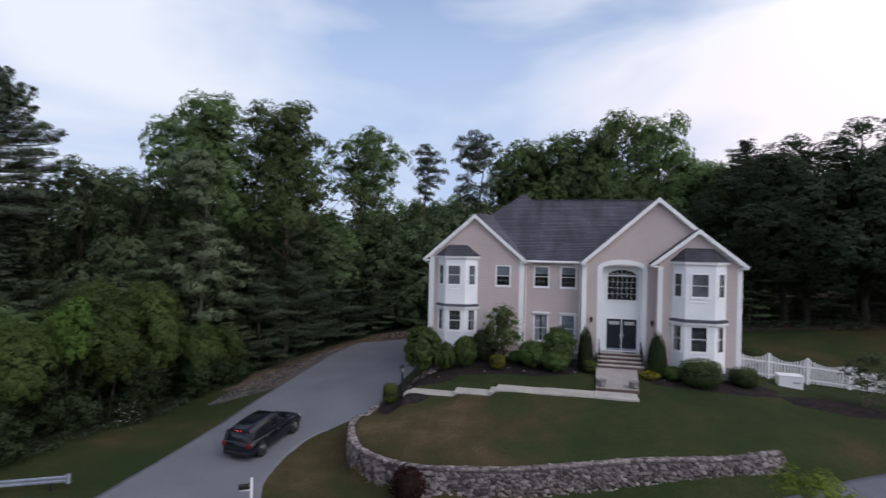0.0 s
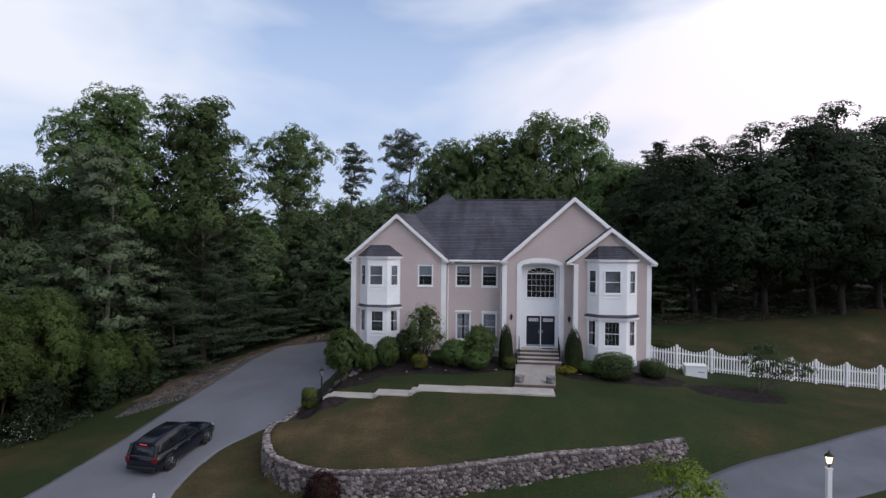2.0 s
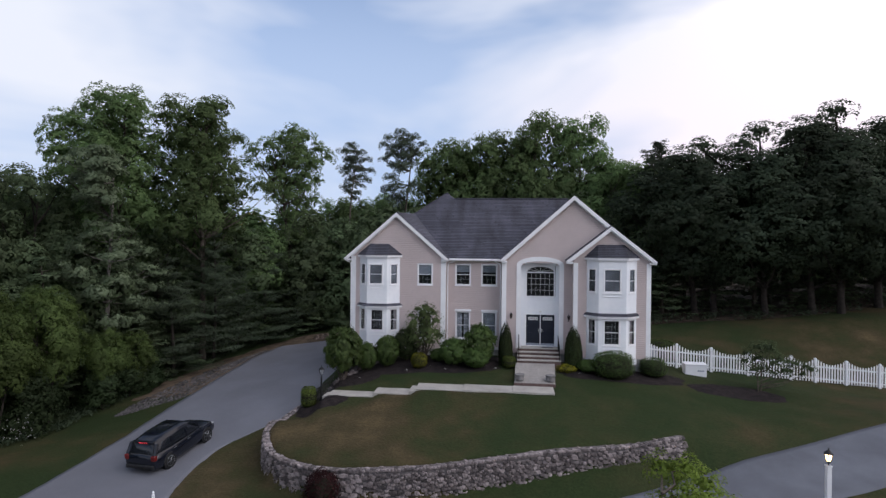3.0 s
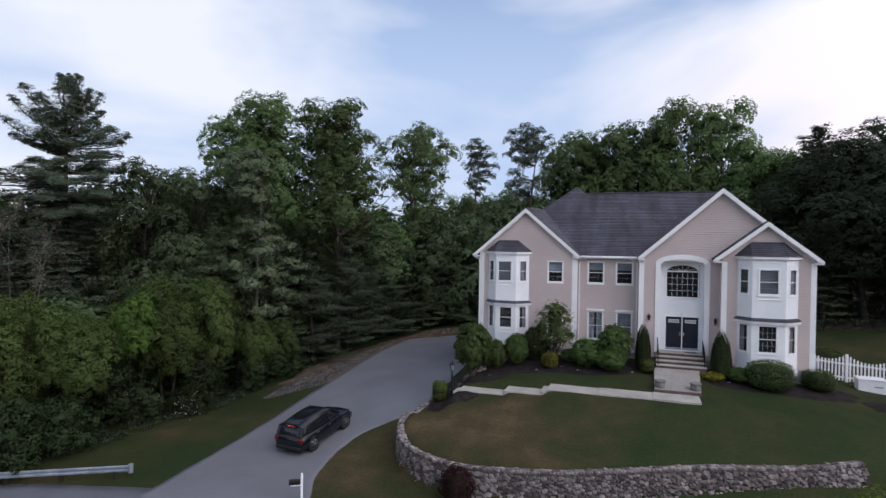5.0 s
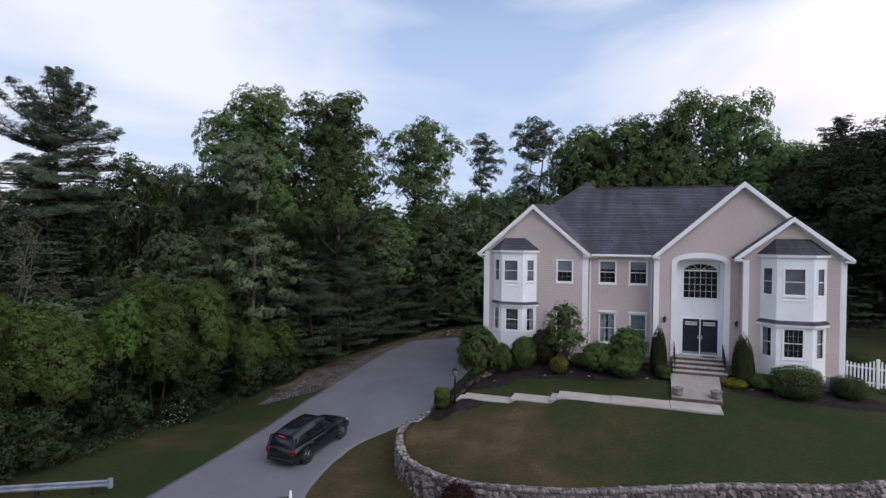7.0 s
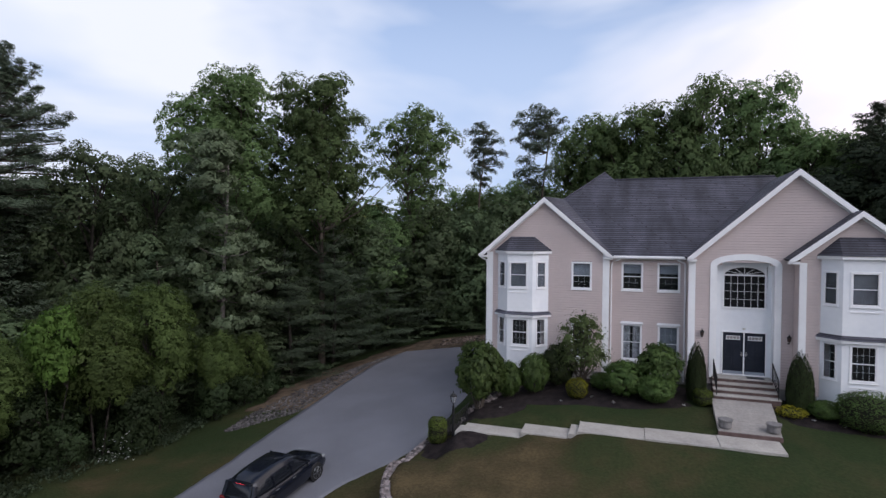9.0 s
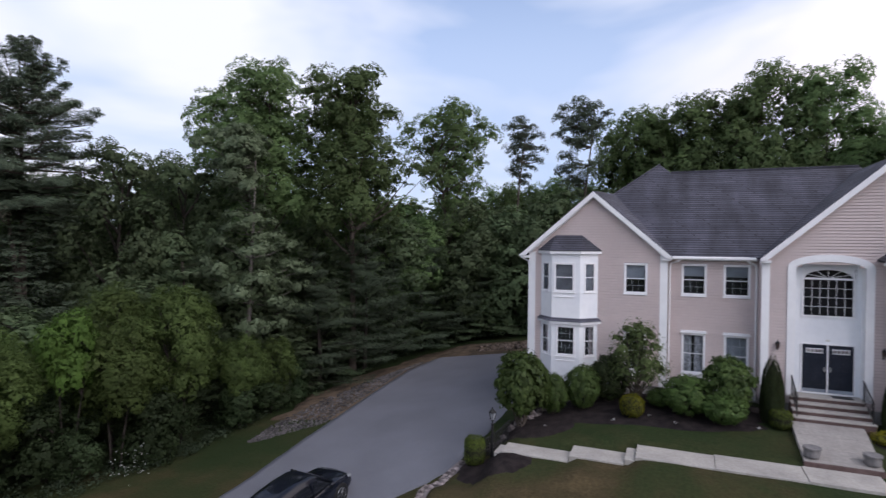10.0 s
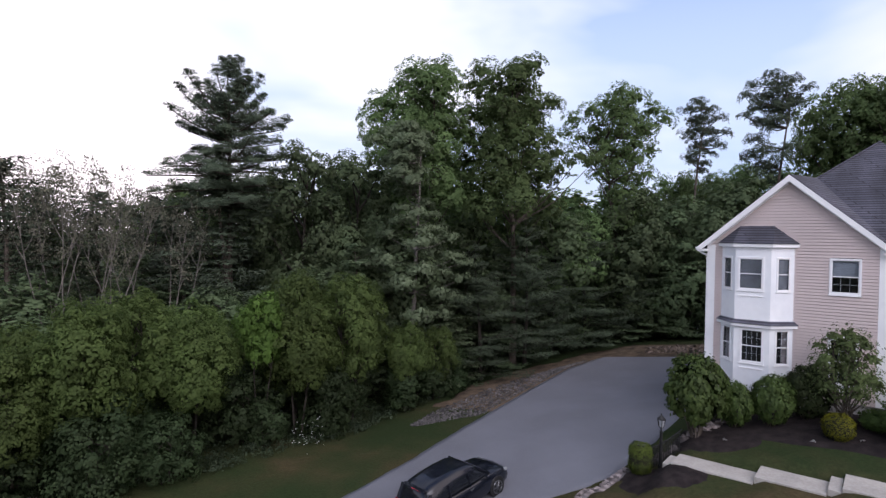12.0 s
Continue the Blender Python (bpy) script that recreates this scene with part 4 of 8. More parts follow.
def bay(x0, x1, f0, f1, y0, y1, up, low, eave, top, skirt, base):
    """A two-storey bay: wall ends, front ends, the wall's and the front's y, window sizes and roof heights."""
    plan = [(x0, y0 + 0.02), (f0, y1), (f1, y1), (x1, y0 + 0.02)]
    bm = bmesh.new()

    def wall(p, q, z0, z1, hole):
        """One face of the bay with an opening (u0, u1, z0, z1) along it."""
        d = (Vector((q[0], q[1], 0)) - Vector((p[0], p[1], 0)))
        ln = d.length
        d.normalize()
        us, zs = [0, hole[0], hole[1], ln], [z0, hole[2], hole[3], z1]
        for i in range(3):
            for j in range(3):
                if i == 1 and j == 1:
                    continue
                bm.faces.new([bm.verts.new((p[0] + d.x * u, p[1] + d.y * u, z)) for u, z in ((us[i], zs[j]), (us[i + 1], zs[j]), (us[i + 1], zs[j + 1]), (us[i], zs[j + 1]))])

    for (wx0, wx1, wz0, wz1), z0, z1 in ((low, base, skirt[0]), (up, skirt[1] - 0.1, eave)):
        wall(plan[1], plan[2], z0, z1, (wx0 - f0, wx1 - f0, wz0, wz1))
        for p, q in ((plan[0], plan[1]), (plan[2], plan[3])):
            ln = math.hypot(q[0] - p[0], q[1] - p[1])
            wall(p, q, z0, z1, (ln / 2 - 0.25, ln / 2 + 0.25, wz0, wz1))
    body = part("bay", bm, M_PANEL, house, "white panelled three-sided bay")

    def grown(d):
        return [(x0 - d, y0 - 0.02), (f0 - d * 0.55, y1 - d), (f1 + d * 0.55, y1 - d), (x1 + d, y0 - 0.02)]

    # roof hips
    bm = bmesh.new()
    g = grown(0.16)
    lo = [bm.verts.new((x, y, eave + 0.14)) for x, y in g]
    hi = [bm.verts.new((x, y0 - 0.03, top)) for x in (f0 + 0.02, f1 - 0.02)]
    bm.faces.new((lo[0], lo[1], hi[0]))
    bm.faces.new((lo[1], lo[2], hi[1], hi[0]))
    bm.faces.new((lo[2], lo[3], hi[1]))
    bm.faces.new((lo[0], hi[0], hi[1], lo[3]))
    bm.faces.new(lo[::-1])
    part("bay_roof", bm, M_ROOF, body, "small hipped shingle roof over the bay")
    part("bay_cornice", prism(bmesh.new(), grown(0.13), eave, eave + 0.13), M_TRIM, body)
    # skirt roof between the storeys
    bm = bmesh.new()
    a = [bm.verts.new((x, y, skirt[0] + 0.10)) for x, y in grown(0.17)]
    b = [bm.verts.new((x, y, skirt[1])) for x, y in grown(0.0)]
    for k in range(3):
        bm.faces.new((a[k], a[k + 1], b[k + 1], b[k]))
    bm.faces.new(a[::-1])
    bm.faces.new(b)
    part("skirt_roof", bm, M_ROOF, body, "dark curved skirt roof")
    part("bay_cornice", prism(bmesh.new(), grown(0.13), skirt[0] - 0.03, skirt[0] + 0.09), M_TRIM, body)
    # windows: front, then both slanted sides
    for (wx0, wx1, wz0, wz1), kw in ((up, dict(blind=0.97, shade=M_BLIND, label="white bay window with grey blinds")), (low, dict(cols=4, rows=4, label="white bay window with a grille"))):
        window(Matrix.Translation((wx0 - CAS, y1 - 0.005, wz0 - CAS)), wx1 - wx0 + 2 * CAS, wz1 - wz0 + 2 * CAS, depth=0.30, proud=0.02, **kw)
    for (ax, ay), (bx, by) in ((plan[0], plan[1]), (plan[2], plan[3])):
        d = Vector((bx - ax, by - ay, 0))
        ang = math.atan2(d.y, d.x)
        ww = 0.62
        for (_, _, wz0, wz1), kw in ((up, dict(blind=0.97, shade=M_BLIND)), (low, dict(cols=2, rows=4))):
            o = Vector((ax, ay, 0)) + d * 0.5
            m = Matrix.Translation((o.x, o.y, wz0 - CAS)) @ Matrix.Rotation(ang, 4, "Z") @ Matrix.Translation((-ww / 2, -0.005, 0))
            window(m, ww, wz1 - wz0 + 2 * CAS, casing=0.06, depth=0.28, proud=0.02, label="narrow slanted bay window", **kw)
    # panel mouldings
    rows = []
    for (wx0, wx1, wz0, wz1) in (up, low):
        rows.append((wx0 - 0.05, wx1 + 0.05, y1 - 0.03, y1 + 0.02, wz0 - 0.34, wz0 - 0.28))
    for r in rows:
        part("moulding", boxes(r, bevel=0.008), M_TRIM, body)
    return body


bay(-12.28, -9.40, -11.55, -10.20, 0.0, -0.72, (-11.38, -10.53, 3.95, 5.22), (-11.25, -10.47, 0.86, 2.19), 5.72, 6.62, (2.36, 2.62), -0.62)
bay(2.70, 5.85, 3.39, 5.05, -1.35, -2.05, (3.74, 4.67, 3.80, 5.14), (3.75, 4.63, 0.56, 2.02), 5.74, 6.70, (2.18, 2.46), -0.75)

# ---- arched entrance ----
bm = bmesh.new()
SPR, RISE = 5.28, 0.30


def arch_pts(half, spring, rise, n=16):
    return [(ARCH_X + half * math.cos(math.pi * (1 - k / n)), spring + rise * math.sin(math.pi * k / n)) for k in range(n + 1)]


def arch_ring(name, inner, outer, y0, y1, mat, label):
    bm = bmesh.new()
    loops = []
    for pts, y in ((inner, y0), (outer, y0), (outer, y1), (inner, y1)):
        loops.append([bm.verts.new((x, y, z)) for x, z in pts])
    for a, b in ((0, 1), (1, 2), (2, 3), (3, 0)):
        for k in range(len(inner) - 1):
            bm.faces.new((loops[a][k], loops[a][k + 1], loops[b][k + 1], loops[b][k]))
    for k in (0, -1):
        bm.faces.new([lp[k] for lp in loops])
    return part(name, bm, mat, house, label)


inner = [(ARCH_X - ARCH_W, -0.1)] + arch_pts(ARCH_W, SPR, RISE) + [(ARCH_X + ARCH_W, -0.1)]
outer = [(ARCH_X - 1.52, -0.1)] + arch_pts(1.52, SPR + 0.06, RISE + 0.24) + [(ARCH_X + 1.52, -0.1)]
arch_ring("arch_surround", inner, outer, -0.58, -0.46, M_TRIM, "white arched door surround")
reveal_o = [(x + (0.05 if x > ARCH_X else -0.05), z + 0.03) for x, z in inner]
arch_ring("arch_reveal", inner, reveal_o, -0.5, 0.04, M_PANEL, "white arched reveal")
# back panel with openings for the door and the arched window
bm = bmesh.new()
for r in ((ARCH_X - ARCH_W, -0.99, 0.0, 0.08, -0.1, 5.7), (0.93, ARCH_X + ARCH_W, 0.0, 0.08, -0.1, 5.7), (-0.99, 0.93, 0.0, 0.08, 2.11, 3.22), (-0.99, 0.93, 0.0, 0.08, 5.26, 5.7)):
    box(bm, *r)
part("entrance_panel", bm, M_PANEL, house, "plain white panel above the doors")
AX0, AX1, AZ0, AZ1 = -0.93, 0.83, 3.28, 4.82
acx, ahw = (AX0 + AX1) / 2, (AX1 - AX0) / 2
bm = boxes((AX0 - 0.07, AX0, -0.05, 0.06, AZ0 - 0.06, AZ1), (AX1, AX1 + 0.07, -0.05, 0.06, AZ0 - 0.06, AZ1), (AX0, AX1, -0.05, 0.06, AZ0 - 0.06, AZ0), (AX0, AX1, -0.04, 0.06, AZ1 - 0.02, AZ1 + 0.06))
fan = [(acx + ahw * math.cos(math.pi * (1 - k / 18)), AZ1 + 0.40 * math.sin(math.pi * k / 18)) for k in range(19)]
fan_o = [(acx + (ahw + 0.07) * math.cos(math.pi * (1 - k / 18)), AZ1 + 0.47 * math.sin(math.pi * k / 18)) for k in range(19)]
for k in range(18):
    q = [bm.verts.new((x, y, z)) for y in (-0.05, 0.06) for x, z in (fan[k], fan[k + 1], fan_o[k + 1], fan_o[k])]
    bm.faces.new((q[0], q[1], q[2], q[3]))
    bm.faces.new((q[0], q[4], q[5], q[1]))
    bm.faces.new((q[3], q[2], q[6], q[7]))
# spandrels of the panel that round the fan off
for s in (-1, 1):
    col = [(x, z) for x, z in fan_o if (x - acx) * s >= -0.01]
    a = [bm.verts.new((x, 0.01, z)) for x, z in col]
    b = [bm.verts.new((x, 0.01, 5.30)) for x, z in col]
    for k in range(len(col) - 1):
        bm.faces.new((a[k], a[k + 1], b[k + 1], b[k]))
aw = part("window", bm, M_TRIM, house, "large white arched window with a fanlight")
rows = [(AX0 + (AX1 - AX0) * k / 6 - 0.008, AX0 + (AX1 - AX0) * k / 6 + 0.008, 0.0, 0.02, AZ0, AZ1) for k in range(1, 6)]
rows += [(AX0, AX1, 0.0, 0.02, AZ0 + (AZ1 - AZ0) * k / 4 - 0.008, AZ0 + (AZ1 - AZ0) * k / 4 + 0.008) for k in range(1, 4)]
bm = boxes(*rows)
for k in range(1, 6):
    t = math.pi * k / 6
    cyl(bm, (acx + 0.12 * math.cos(t), 0.01, AZ1 + 0.08), (acx + ahw * math.cos(t) * 0.98, 0.01, AZ1 + 0.40 * math.sin(t) * 0.98), 0.012, n=5)
part("muntins", bm, M_TRIM, aw, "white fan-shaped grille")
bm = bmesh.new()
ring = [(AX0, AZ0), (AX1, AZ0)] + fan[::-1]
bm.faces.new([bm.verts.new((x, 0.03, z)) for x, z in ring])
pane = part("pane", bm, M_GLASS, aw)
pane.visible_shadow = False
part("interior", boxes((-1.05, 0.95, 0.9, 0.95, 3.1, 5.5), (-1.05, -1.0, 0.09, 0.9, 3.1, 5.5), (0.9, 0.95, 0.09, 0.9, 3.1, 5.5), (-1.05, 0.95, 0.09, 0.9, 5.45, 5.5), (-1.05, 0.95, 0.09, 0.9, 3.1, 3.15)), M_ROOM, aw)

DX0, DX1, DH = -0.95, 0.89, 2.05
dmid = (DX0 + DX1) / 2
part("door_frame", boxes((DX0 - 0.06, DX0, -0.04, 0.08, 0, DH + 0.06), (DX1, DX1 + 0.06, -0.04, 0.08, 0, DH + 0.06), (DX0, DX1, -0.04, 0.08, DH, DH + 0.06), (dmid - 0.028, dmid + 0.028, -0.05, 0.08, 0.0, DH), (DX0, DX1, -0.06, 0.08, -0.03, 0.02), bevel=0.006), M_TRIM, house, "white door frame with a centre post")
for a, b in ((DX0, dmid - 0.028), (dmid + 0.028, DX1)):
    w = b - a
    bm = bmesh.new()
    lx0, lx1, lz0, lz1 = a + 0.16, b - 0.16, 1.72, 1.86
    for r in ((a + 0.004, lx0, 0.0, 0.05, 0.03, DH - 0.004), (lx1, b - 0.004, 0.0, 0.05, 0.03, DH - 0.004), (lx0, lx1, 0.0, 0.05, 0.03, lz0), (lx0, lx1, 0.0, 0.05, lz1, DH - 0.004)):
        box(bm, *r)
    for pz0, pz1 in ((0.35, 0.85), (0.98, 1.55)):
        for px0, px1 in ((a + 0.1, (a + b) / 2 - 0.05), ((a + b) / 2 + 0.05, b - 0.1)):
            box(bm, px0, px1, -0.012, 0.005, pz0, pz1, bevel=0.01)
    leaf = part("door", bm, M_DOOR, house, "closed black panelled door with four small lights")
    part("door_light_frame", boxes((lx0 - 0.03, lx1 + 0.03, -0.015, 0.01, lz1, lz1 + 0.03), (lx0 - 0.03, lx1 + 0.03, -0.015, 0.01, lz0 - 0.03, lz0), *[(lx0 + (lx1 - lx0) * k / 4 - 0.018, lx0 + (lx1 - lx0) * k / 4 + 0.018, -0.015, 0.01, lz0, lz1) for k in range(5)]), M_TRIM, leaf, "white frame of four small lights")
    part("pane", boxes((lx0, lx1, 0.02, 0.03, lz0, lz1)), M_GLASS, leaf)
    part("kick_plate", boxes((a + 0.02, b - 0.02, -0.006, 0.001, 0.035, 0.17)), M_GALV, leaf, "metal kick plate")
    hx = dmid - 0.10 if b < dmid else dmid + 0.10
    bm = bmesh.new()
    cyl(bm, (hx, -0.07, 1.0), (hx, 0.0, 1.0), 0.016, n=8)
    box(bm, hx - 0.02, hx + 0.02, -0.02, 0.0, 0.9, 1.12, bevel=0.006)
    cyl(bm, (hx, -0.06, 1.0), (hx + (0.07 if b > dmid else -0.07), -0.06, 1.0), 0.009, n=6)
    part("door_handle", bm, M_BRASS, leaf, "metal lever handle")
part("number_plate", boxes((dmid - 0.07, dmid + 0.07, -0.012, 0.005, 2.2, 2.28), bevel=0.004), M_BRASS, house, "small metal bar above the doors")

steps = thing("entrance_steps", pose(0, 0, 0), "four entrance steps with pale treads and brick risers", "steps")
SX0, SX1 = -1.50, 1.12
for k, (ya, yb) in enumerate(((-0.80, -0.02), (-1.22, -0.80), (-1.64, -1.22), (-2.06, -1.64))):
    z = -0.03 - 0.18 * k
    part("tread", boxes((SX0 - 0.02 * k, SX1 + 0.02 * k, ya - 0.03, yb, z - 0.055, z), bevel=0.012), M_CONCRETE, steps)
    part("riser", boxes((SX0 + 0.02 - 0.02 * k, SX1 - 0.02 + 0.02 * k, ya, yb, -1.25, z - 0.055)), M_BRICKSTEP, steps, "brick riser")
for x in (SX0 + 0.06, SX1 - 0.06):
    bm = bmesh.new()
    cyl(bm, (x, -0.78, -0.05), (x, -0.78, 0.80), 0.02, n=8)
    cyl(bm, (x, -2.0, -0.60), (x, -2.0, 0.26), 0.02, n=8)
    cyl(bm, (x, -0.72, 0.80), (x, -2.06, 0.24), 0.022, n=8)
    cyl(bm, (x, -0.78, 0.10), (x, -2.0, -0.42), 0.014, n=6)
    for k in range(1, 10):
        t = k / 10
        cyl(bm, (x, -0.78 - 1.22 * t, 0.10 - 0.52 * t), (x, -0.78 - 1.22 * t, 0.78 - 0.54 * t), 0.008, n=5)
    tagged(part("handrail", bm, M_IRON, None), "black iron handrail beside the entrance steps", "handrail", "step handrails")
mat_ob = part("doormat", boxes((0.05, 0.78, -0.62, -0.2, -0.028, -0.012), bevel=0.004), M_IRON, None)
tagged(mat_ob, "dark rectangular doormat lying before the doors", "doormat")


def wall_lantern(x, y, z):
    t = thing("wall_lantern", pose(x, y, z), "black carriage lantern fixed to the siding", "lantern", "entrance lanterns")
    bm = boxes((-0.05, 0.05, -0.02, 0.02, -0.22, -0.02), bevel=0.008)
    cyl(bm, (0, 0, -0.12), (0, -0.13, -0.16), 0.012, n=6)
    cyl(bm, (0, -0.13, -0.17), (0, -0.13, -0.10), 0.012, n=6)
    part("bracket", bm, M_IRON, t)
    cage = part("cage", lathe(bmesh.new(), [(0.02, 0.26), (0.03, 0.20), (0.10, 0.13), (0.10, 0.11), (0.02, 0.13)][::-1], 8, (0, -0.13, 0)), M_IRON, t)
    bm = bmesh.new()
    for k in range(6):
        an = math.pi * k / 3
        cyl(bm, (0.055 * math.cos(an), -0.13 + 0.055 * math.sin(an), -0.10), (0.09 * math.cos(an), -0.13 + 0.09 * math.sin(an), 0.115), 0.007, n=4)
    part("ribs", bm, M_IRON, t)
    part("glass", lathe(bmesh.new(), [(0.05, -0.09), (0.085, 0.11)], 6, (0, -0.13, 0)), M_AMBER, t)


wall_lantern(-1.95, -0.52, 1.98)
wall_lantern(1.74, -0.52, 1.92)

# ---- paths, beds and the retaining wall ----
def slab_piece(name, x0, x1, y0, y1, z, thick, m, parent, label=""):
    return part(name, boxes((x0, x1, y0, y1, z - thick, z), bevel=0.015), m, parent, label)


front_walk = thing("walkway", pose(0, 0, 0), "pale concrete walkway stepping down across the lawn", "walkway")
for x0, x1, top in ((-7.25, -4.6, -1.46), (-4.6, -1.85, -1.435), (-1.85, 0.43, -1.41)):
    slab_piece("slab", x0 + 0.003, x1 - 0.003, -6.62, -5.22, top, 0.45, M_CONCRETE, front_walk)
slab_piece("step", -7.62, -7.26, -6.60, -5.35, -1.60, 0.4, M_CONCRETE, front_walk)
slab_piece("slab", -9.61, -7.63, -6.72, -5.55, -1.74, 0.4, M_CONCRETE, front_walk)
slab_piece("slab", -12.24, -9.63, -6.80, -5.75, -1.94, 0.5, M_CONCRETE, front_walk)
slab_piece("step", -12.55, -12.25, -6.72, -5.8, -2.06, 0.5, M_CONCRETE, front_walk)
apron = thing("entrance_slab", pose(0, 0, 0), "broad pale slab sloping from the steps to the walkway", "paving")
for k in range(3):
    ya, yb = -2.08 - k * 1.02, -3.08 - k * 1.02
    bm = bmesh.new()
    za, zb = -0.74 - 0.175 * k, -0.915 - 0.175 * k
    slab(bm, [(-1.68 - 0.03 * k, yb, zb), (0.70 - 0.07 * k, yb, zb), (0.77 - 0.07 * k, ya, za), (-1.65 - 0.03 * k, ya, za)], 0.5)
    part("slab", bm, M_OLDSLAB, apron)
part("riser", boxes((-1.76, 0.57, -5.22, -5.10, -1.75, -1.275), bevel=0.01), M_BRICKSTEP, apron, "brick edge of the slab")


def planter(x, y, z):
    t = thing("stone_planter", pose(x, y, z), "low round weathered stone planter on the entrance slab", "planter", "entrance planters")
    part("bowl", lathe(bmesh.new(), [(0.22, 0.0), (0.25, 0.04), (0.26, 0.26), (0.29, 0.31), (0.29, 0.36), (0.25, 0.37), (0.23, 0.36)], 14), M_PLANTER, t)
    part("soil", lathe(bmesh.new(), [(0.24, 0.33), (0.20, 0.362), (0.02, 0.375)], 14), M_PLANTER, t)


planter(-1.45, -4.78, -1.20)
planter(0.32, -4.78, -1.20)


def bed(name, cx, cy, rx_, ry_, label, turn=0.0, power=2.0):
    """A mulch bed with a soft rounded rim, slightly crowned."""
    verts, faces = [], []
    n, rings = 44, 7
    for r in range(rings + 1):
        t = r / rings
        for k in range(n):
            a = 2 * math.pi * k / n
            c, s = math.cos(a), math.sin(a)
            wob = 1 + 0.05 * math.sin(3 * a + cx) + 0.03 * math.sin(7 * a)
            ex = abs(c) ** (2 / power) * (1 if c > 0 else -1) * rx_ * t * wob
            ey = abs(s) ** (2 / power) * (1 if s > 0 else -1) * ry_ * t * wob
            x = cx + ex * math.cos(turn) - ey * math.sin(turn)
            y = cy + ex * math.sin(turn) + ey * math.cos(turn)
            z = ground_z(x, y) + 0.09 * (1 - t ** 4) - (0.04 if r == rings else 0)
            z += 0.025 * math.sin(x * 9) * math.sin(y * 8)
            verts.append((x, y, z))
    for r in range(rings):
        for k in range(n):
            j = (k + 1) % n
            faces.append((r * n + k, r * n + j, (r + 1) * n + j, (r + 1) * n + k))
    return tagged(new(name, mesh_of(name, verts, faces, M_MULCH, True)), label, "mulch bed", kind="structure")


bed("mulch_bed_1", -7.4, -1.7, 5.7, 2.05, "dark bark mulch bed below the front windows", radians(4), 3.2)
bed("mulch_bed_2", -12.45, -7.2, 1.6, 1.1, "dark bark mulch bed round the lamp post", radians(-8))
bed("mulch_bed_5", -11.4, -4.1, 1.75, 1.15, "dark bark mulch round the rhododendron", radians(24))
bed("mulch_bed_3", 4.9, -2.25, 4.1, 1.15, "dark bark mulch bed below the bay window", radians(6), 2.8)
bed("mulch_bed_4", 11.4, -2.5, 3.1, 1.15, "dark bark mulch ring round a small tree", radians(4))


def rock_mesh(name, seed, material, sub=1, rough=0.28):
    rnd = random.Random(seed)
    bm = bmesh.new()
    bmesh.ops.create_icosphere(bm, subdivisions=sub, radius=0.5)
    for v in bm.verts:
        d = v.co.normalized()
        q = Vector((max(-0.62, min(0.62, d.x * 0.9)), max(-0.62, min(0.62, d.y * 0.9)), max(-0.6, min(0.6, d.z * 0.9))))
        v.co = q * (0.82 + rough * (rnd.random() - 0.4))
    me = bpy.data.meshes.new(name)
    bm.to_mesh(me)
    bm.free()
    me.materials.append(material)
    return me


# points along the wall's line
def line_points(pts, gap):
    out = []
    segs = [(Vector(a), Vector(b)) for a, b in zip(pts, pts[1:])]
    carry = 0.0
    for a, b in segs:
        ln = (b - a).length
        s = carry
        while s < ln:
            p = a + (b - a) * (s / ln)
            out.append((p.x, p.y, math.atan2((b - a).y, (b - a).x)))
            s += gap
        carry = s - ln
    return out


def smooth_line(pts, rounds=3):
    for _ in range(rounds):
        nxt = [pts[0]]
        for a, b in zip(pts, pts[1:]):
            nxt += [(a[0] * 0.75 + b[0] * 0.25, a[1] * 0.75 + b[1] * 0.25), (a[0] * 0.25 + b[0] * 0.75, a[1] * 0.25 + b[1] * 0.75)]
        pts = nxt + [pts[-1]]
    return pts


CURVE = smooth_line([(-13.95, -6.45)] + WALL_LINE[1:-1] + [(6.15, -9.86)], 3)


def wall_top(x, y):
    return float(upper(x, y)) + 0.03 + 0.24 * float(step(3.6, 6.4, x))


def wall_foot(x, y):
    return min(float(lower(x, y) + bank(x)), wall_top(x, y) - 0.25)


retaining_wall = thing("retaining_wall", pose(0, 0, 0), "curved mortared fieldstone retaining wall holding up the lawn", "stone wall")
verts, faces = [], []
spine = line_points(CURVE, 0.3)
for x, y, a in spine:
    nxo, nyo = math.sin(a), -math.cos(a)
    t, f = wall_top(x, y) - 0.045, wall_foot(x, y) - 0.4
    for o, z in ((0.16, f), (0.10, t), (-0.2, t), (-0.2, f)):
        verts.append((x + nxo * o, y + nyo * o, z))
for k in range(len(spine) - 1):
    for c in range(4):
        d = (c + 1) % 4
        faces.append((4 * k + c, 4 * k + d, 4 * k + 4 + d, 4 * k + 4 + c))
faces += [(0, 3, 2, 1), tuple(4 * (len(spine) - 1) + c for c in range(4))]
part("core", mesh_of("core", verts, faces, M_MORTAR), M_MORTAR, retaining_wall, "dark joints and fill")


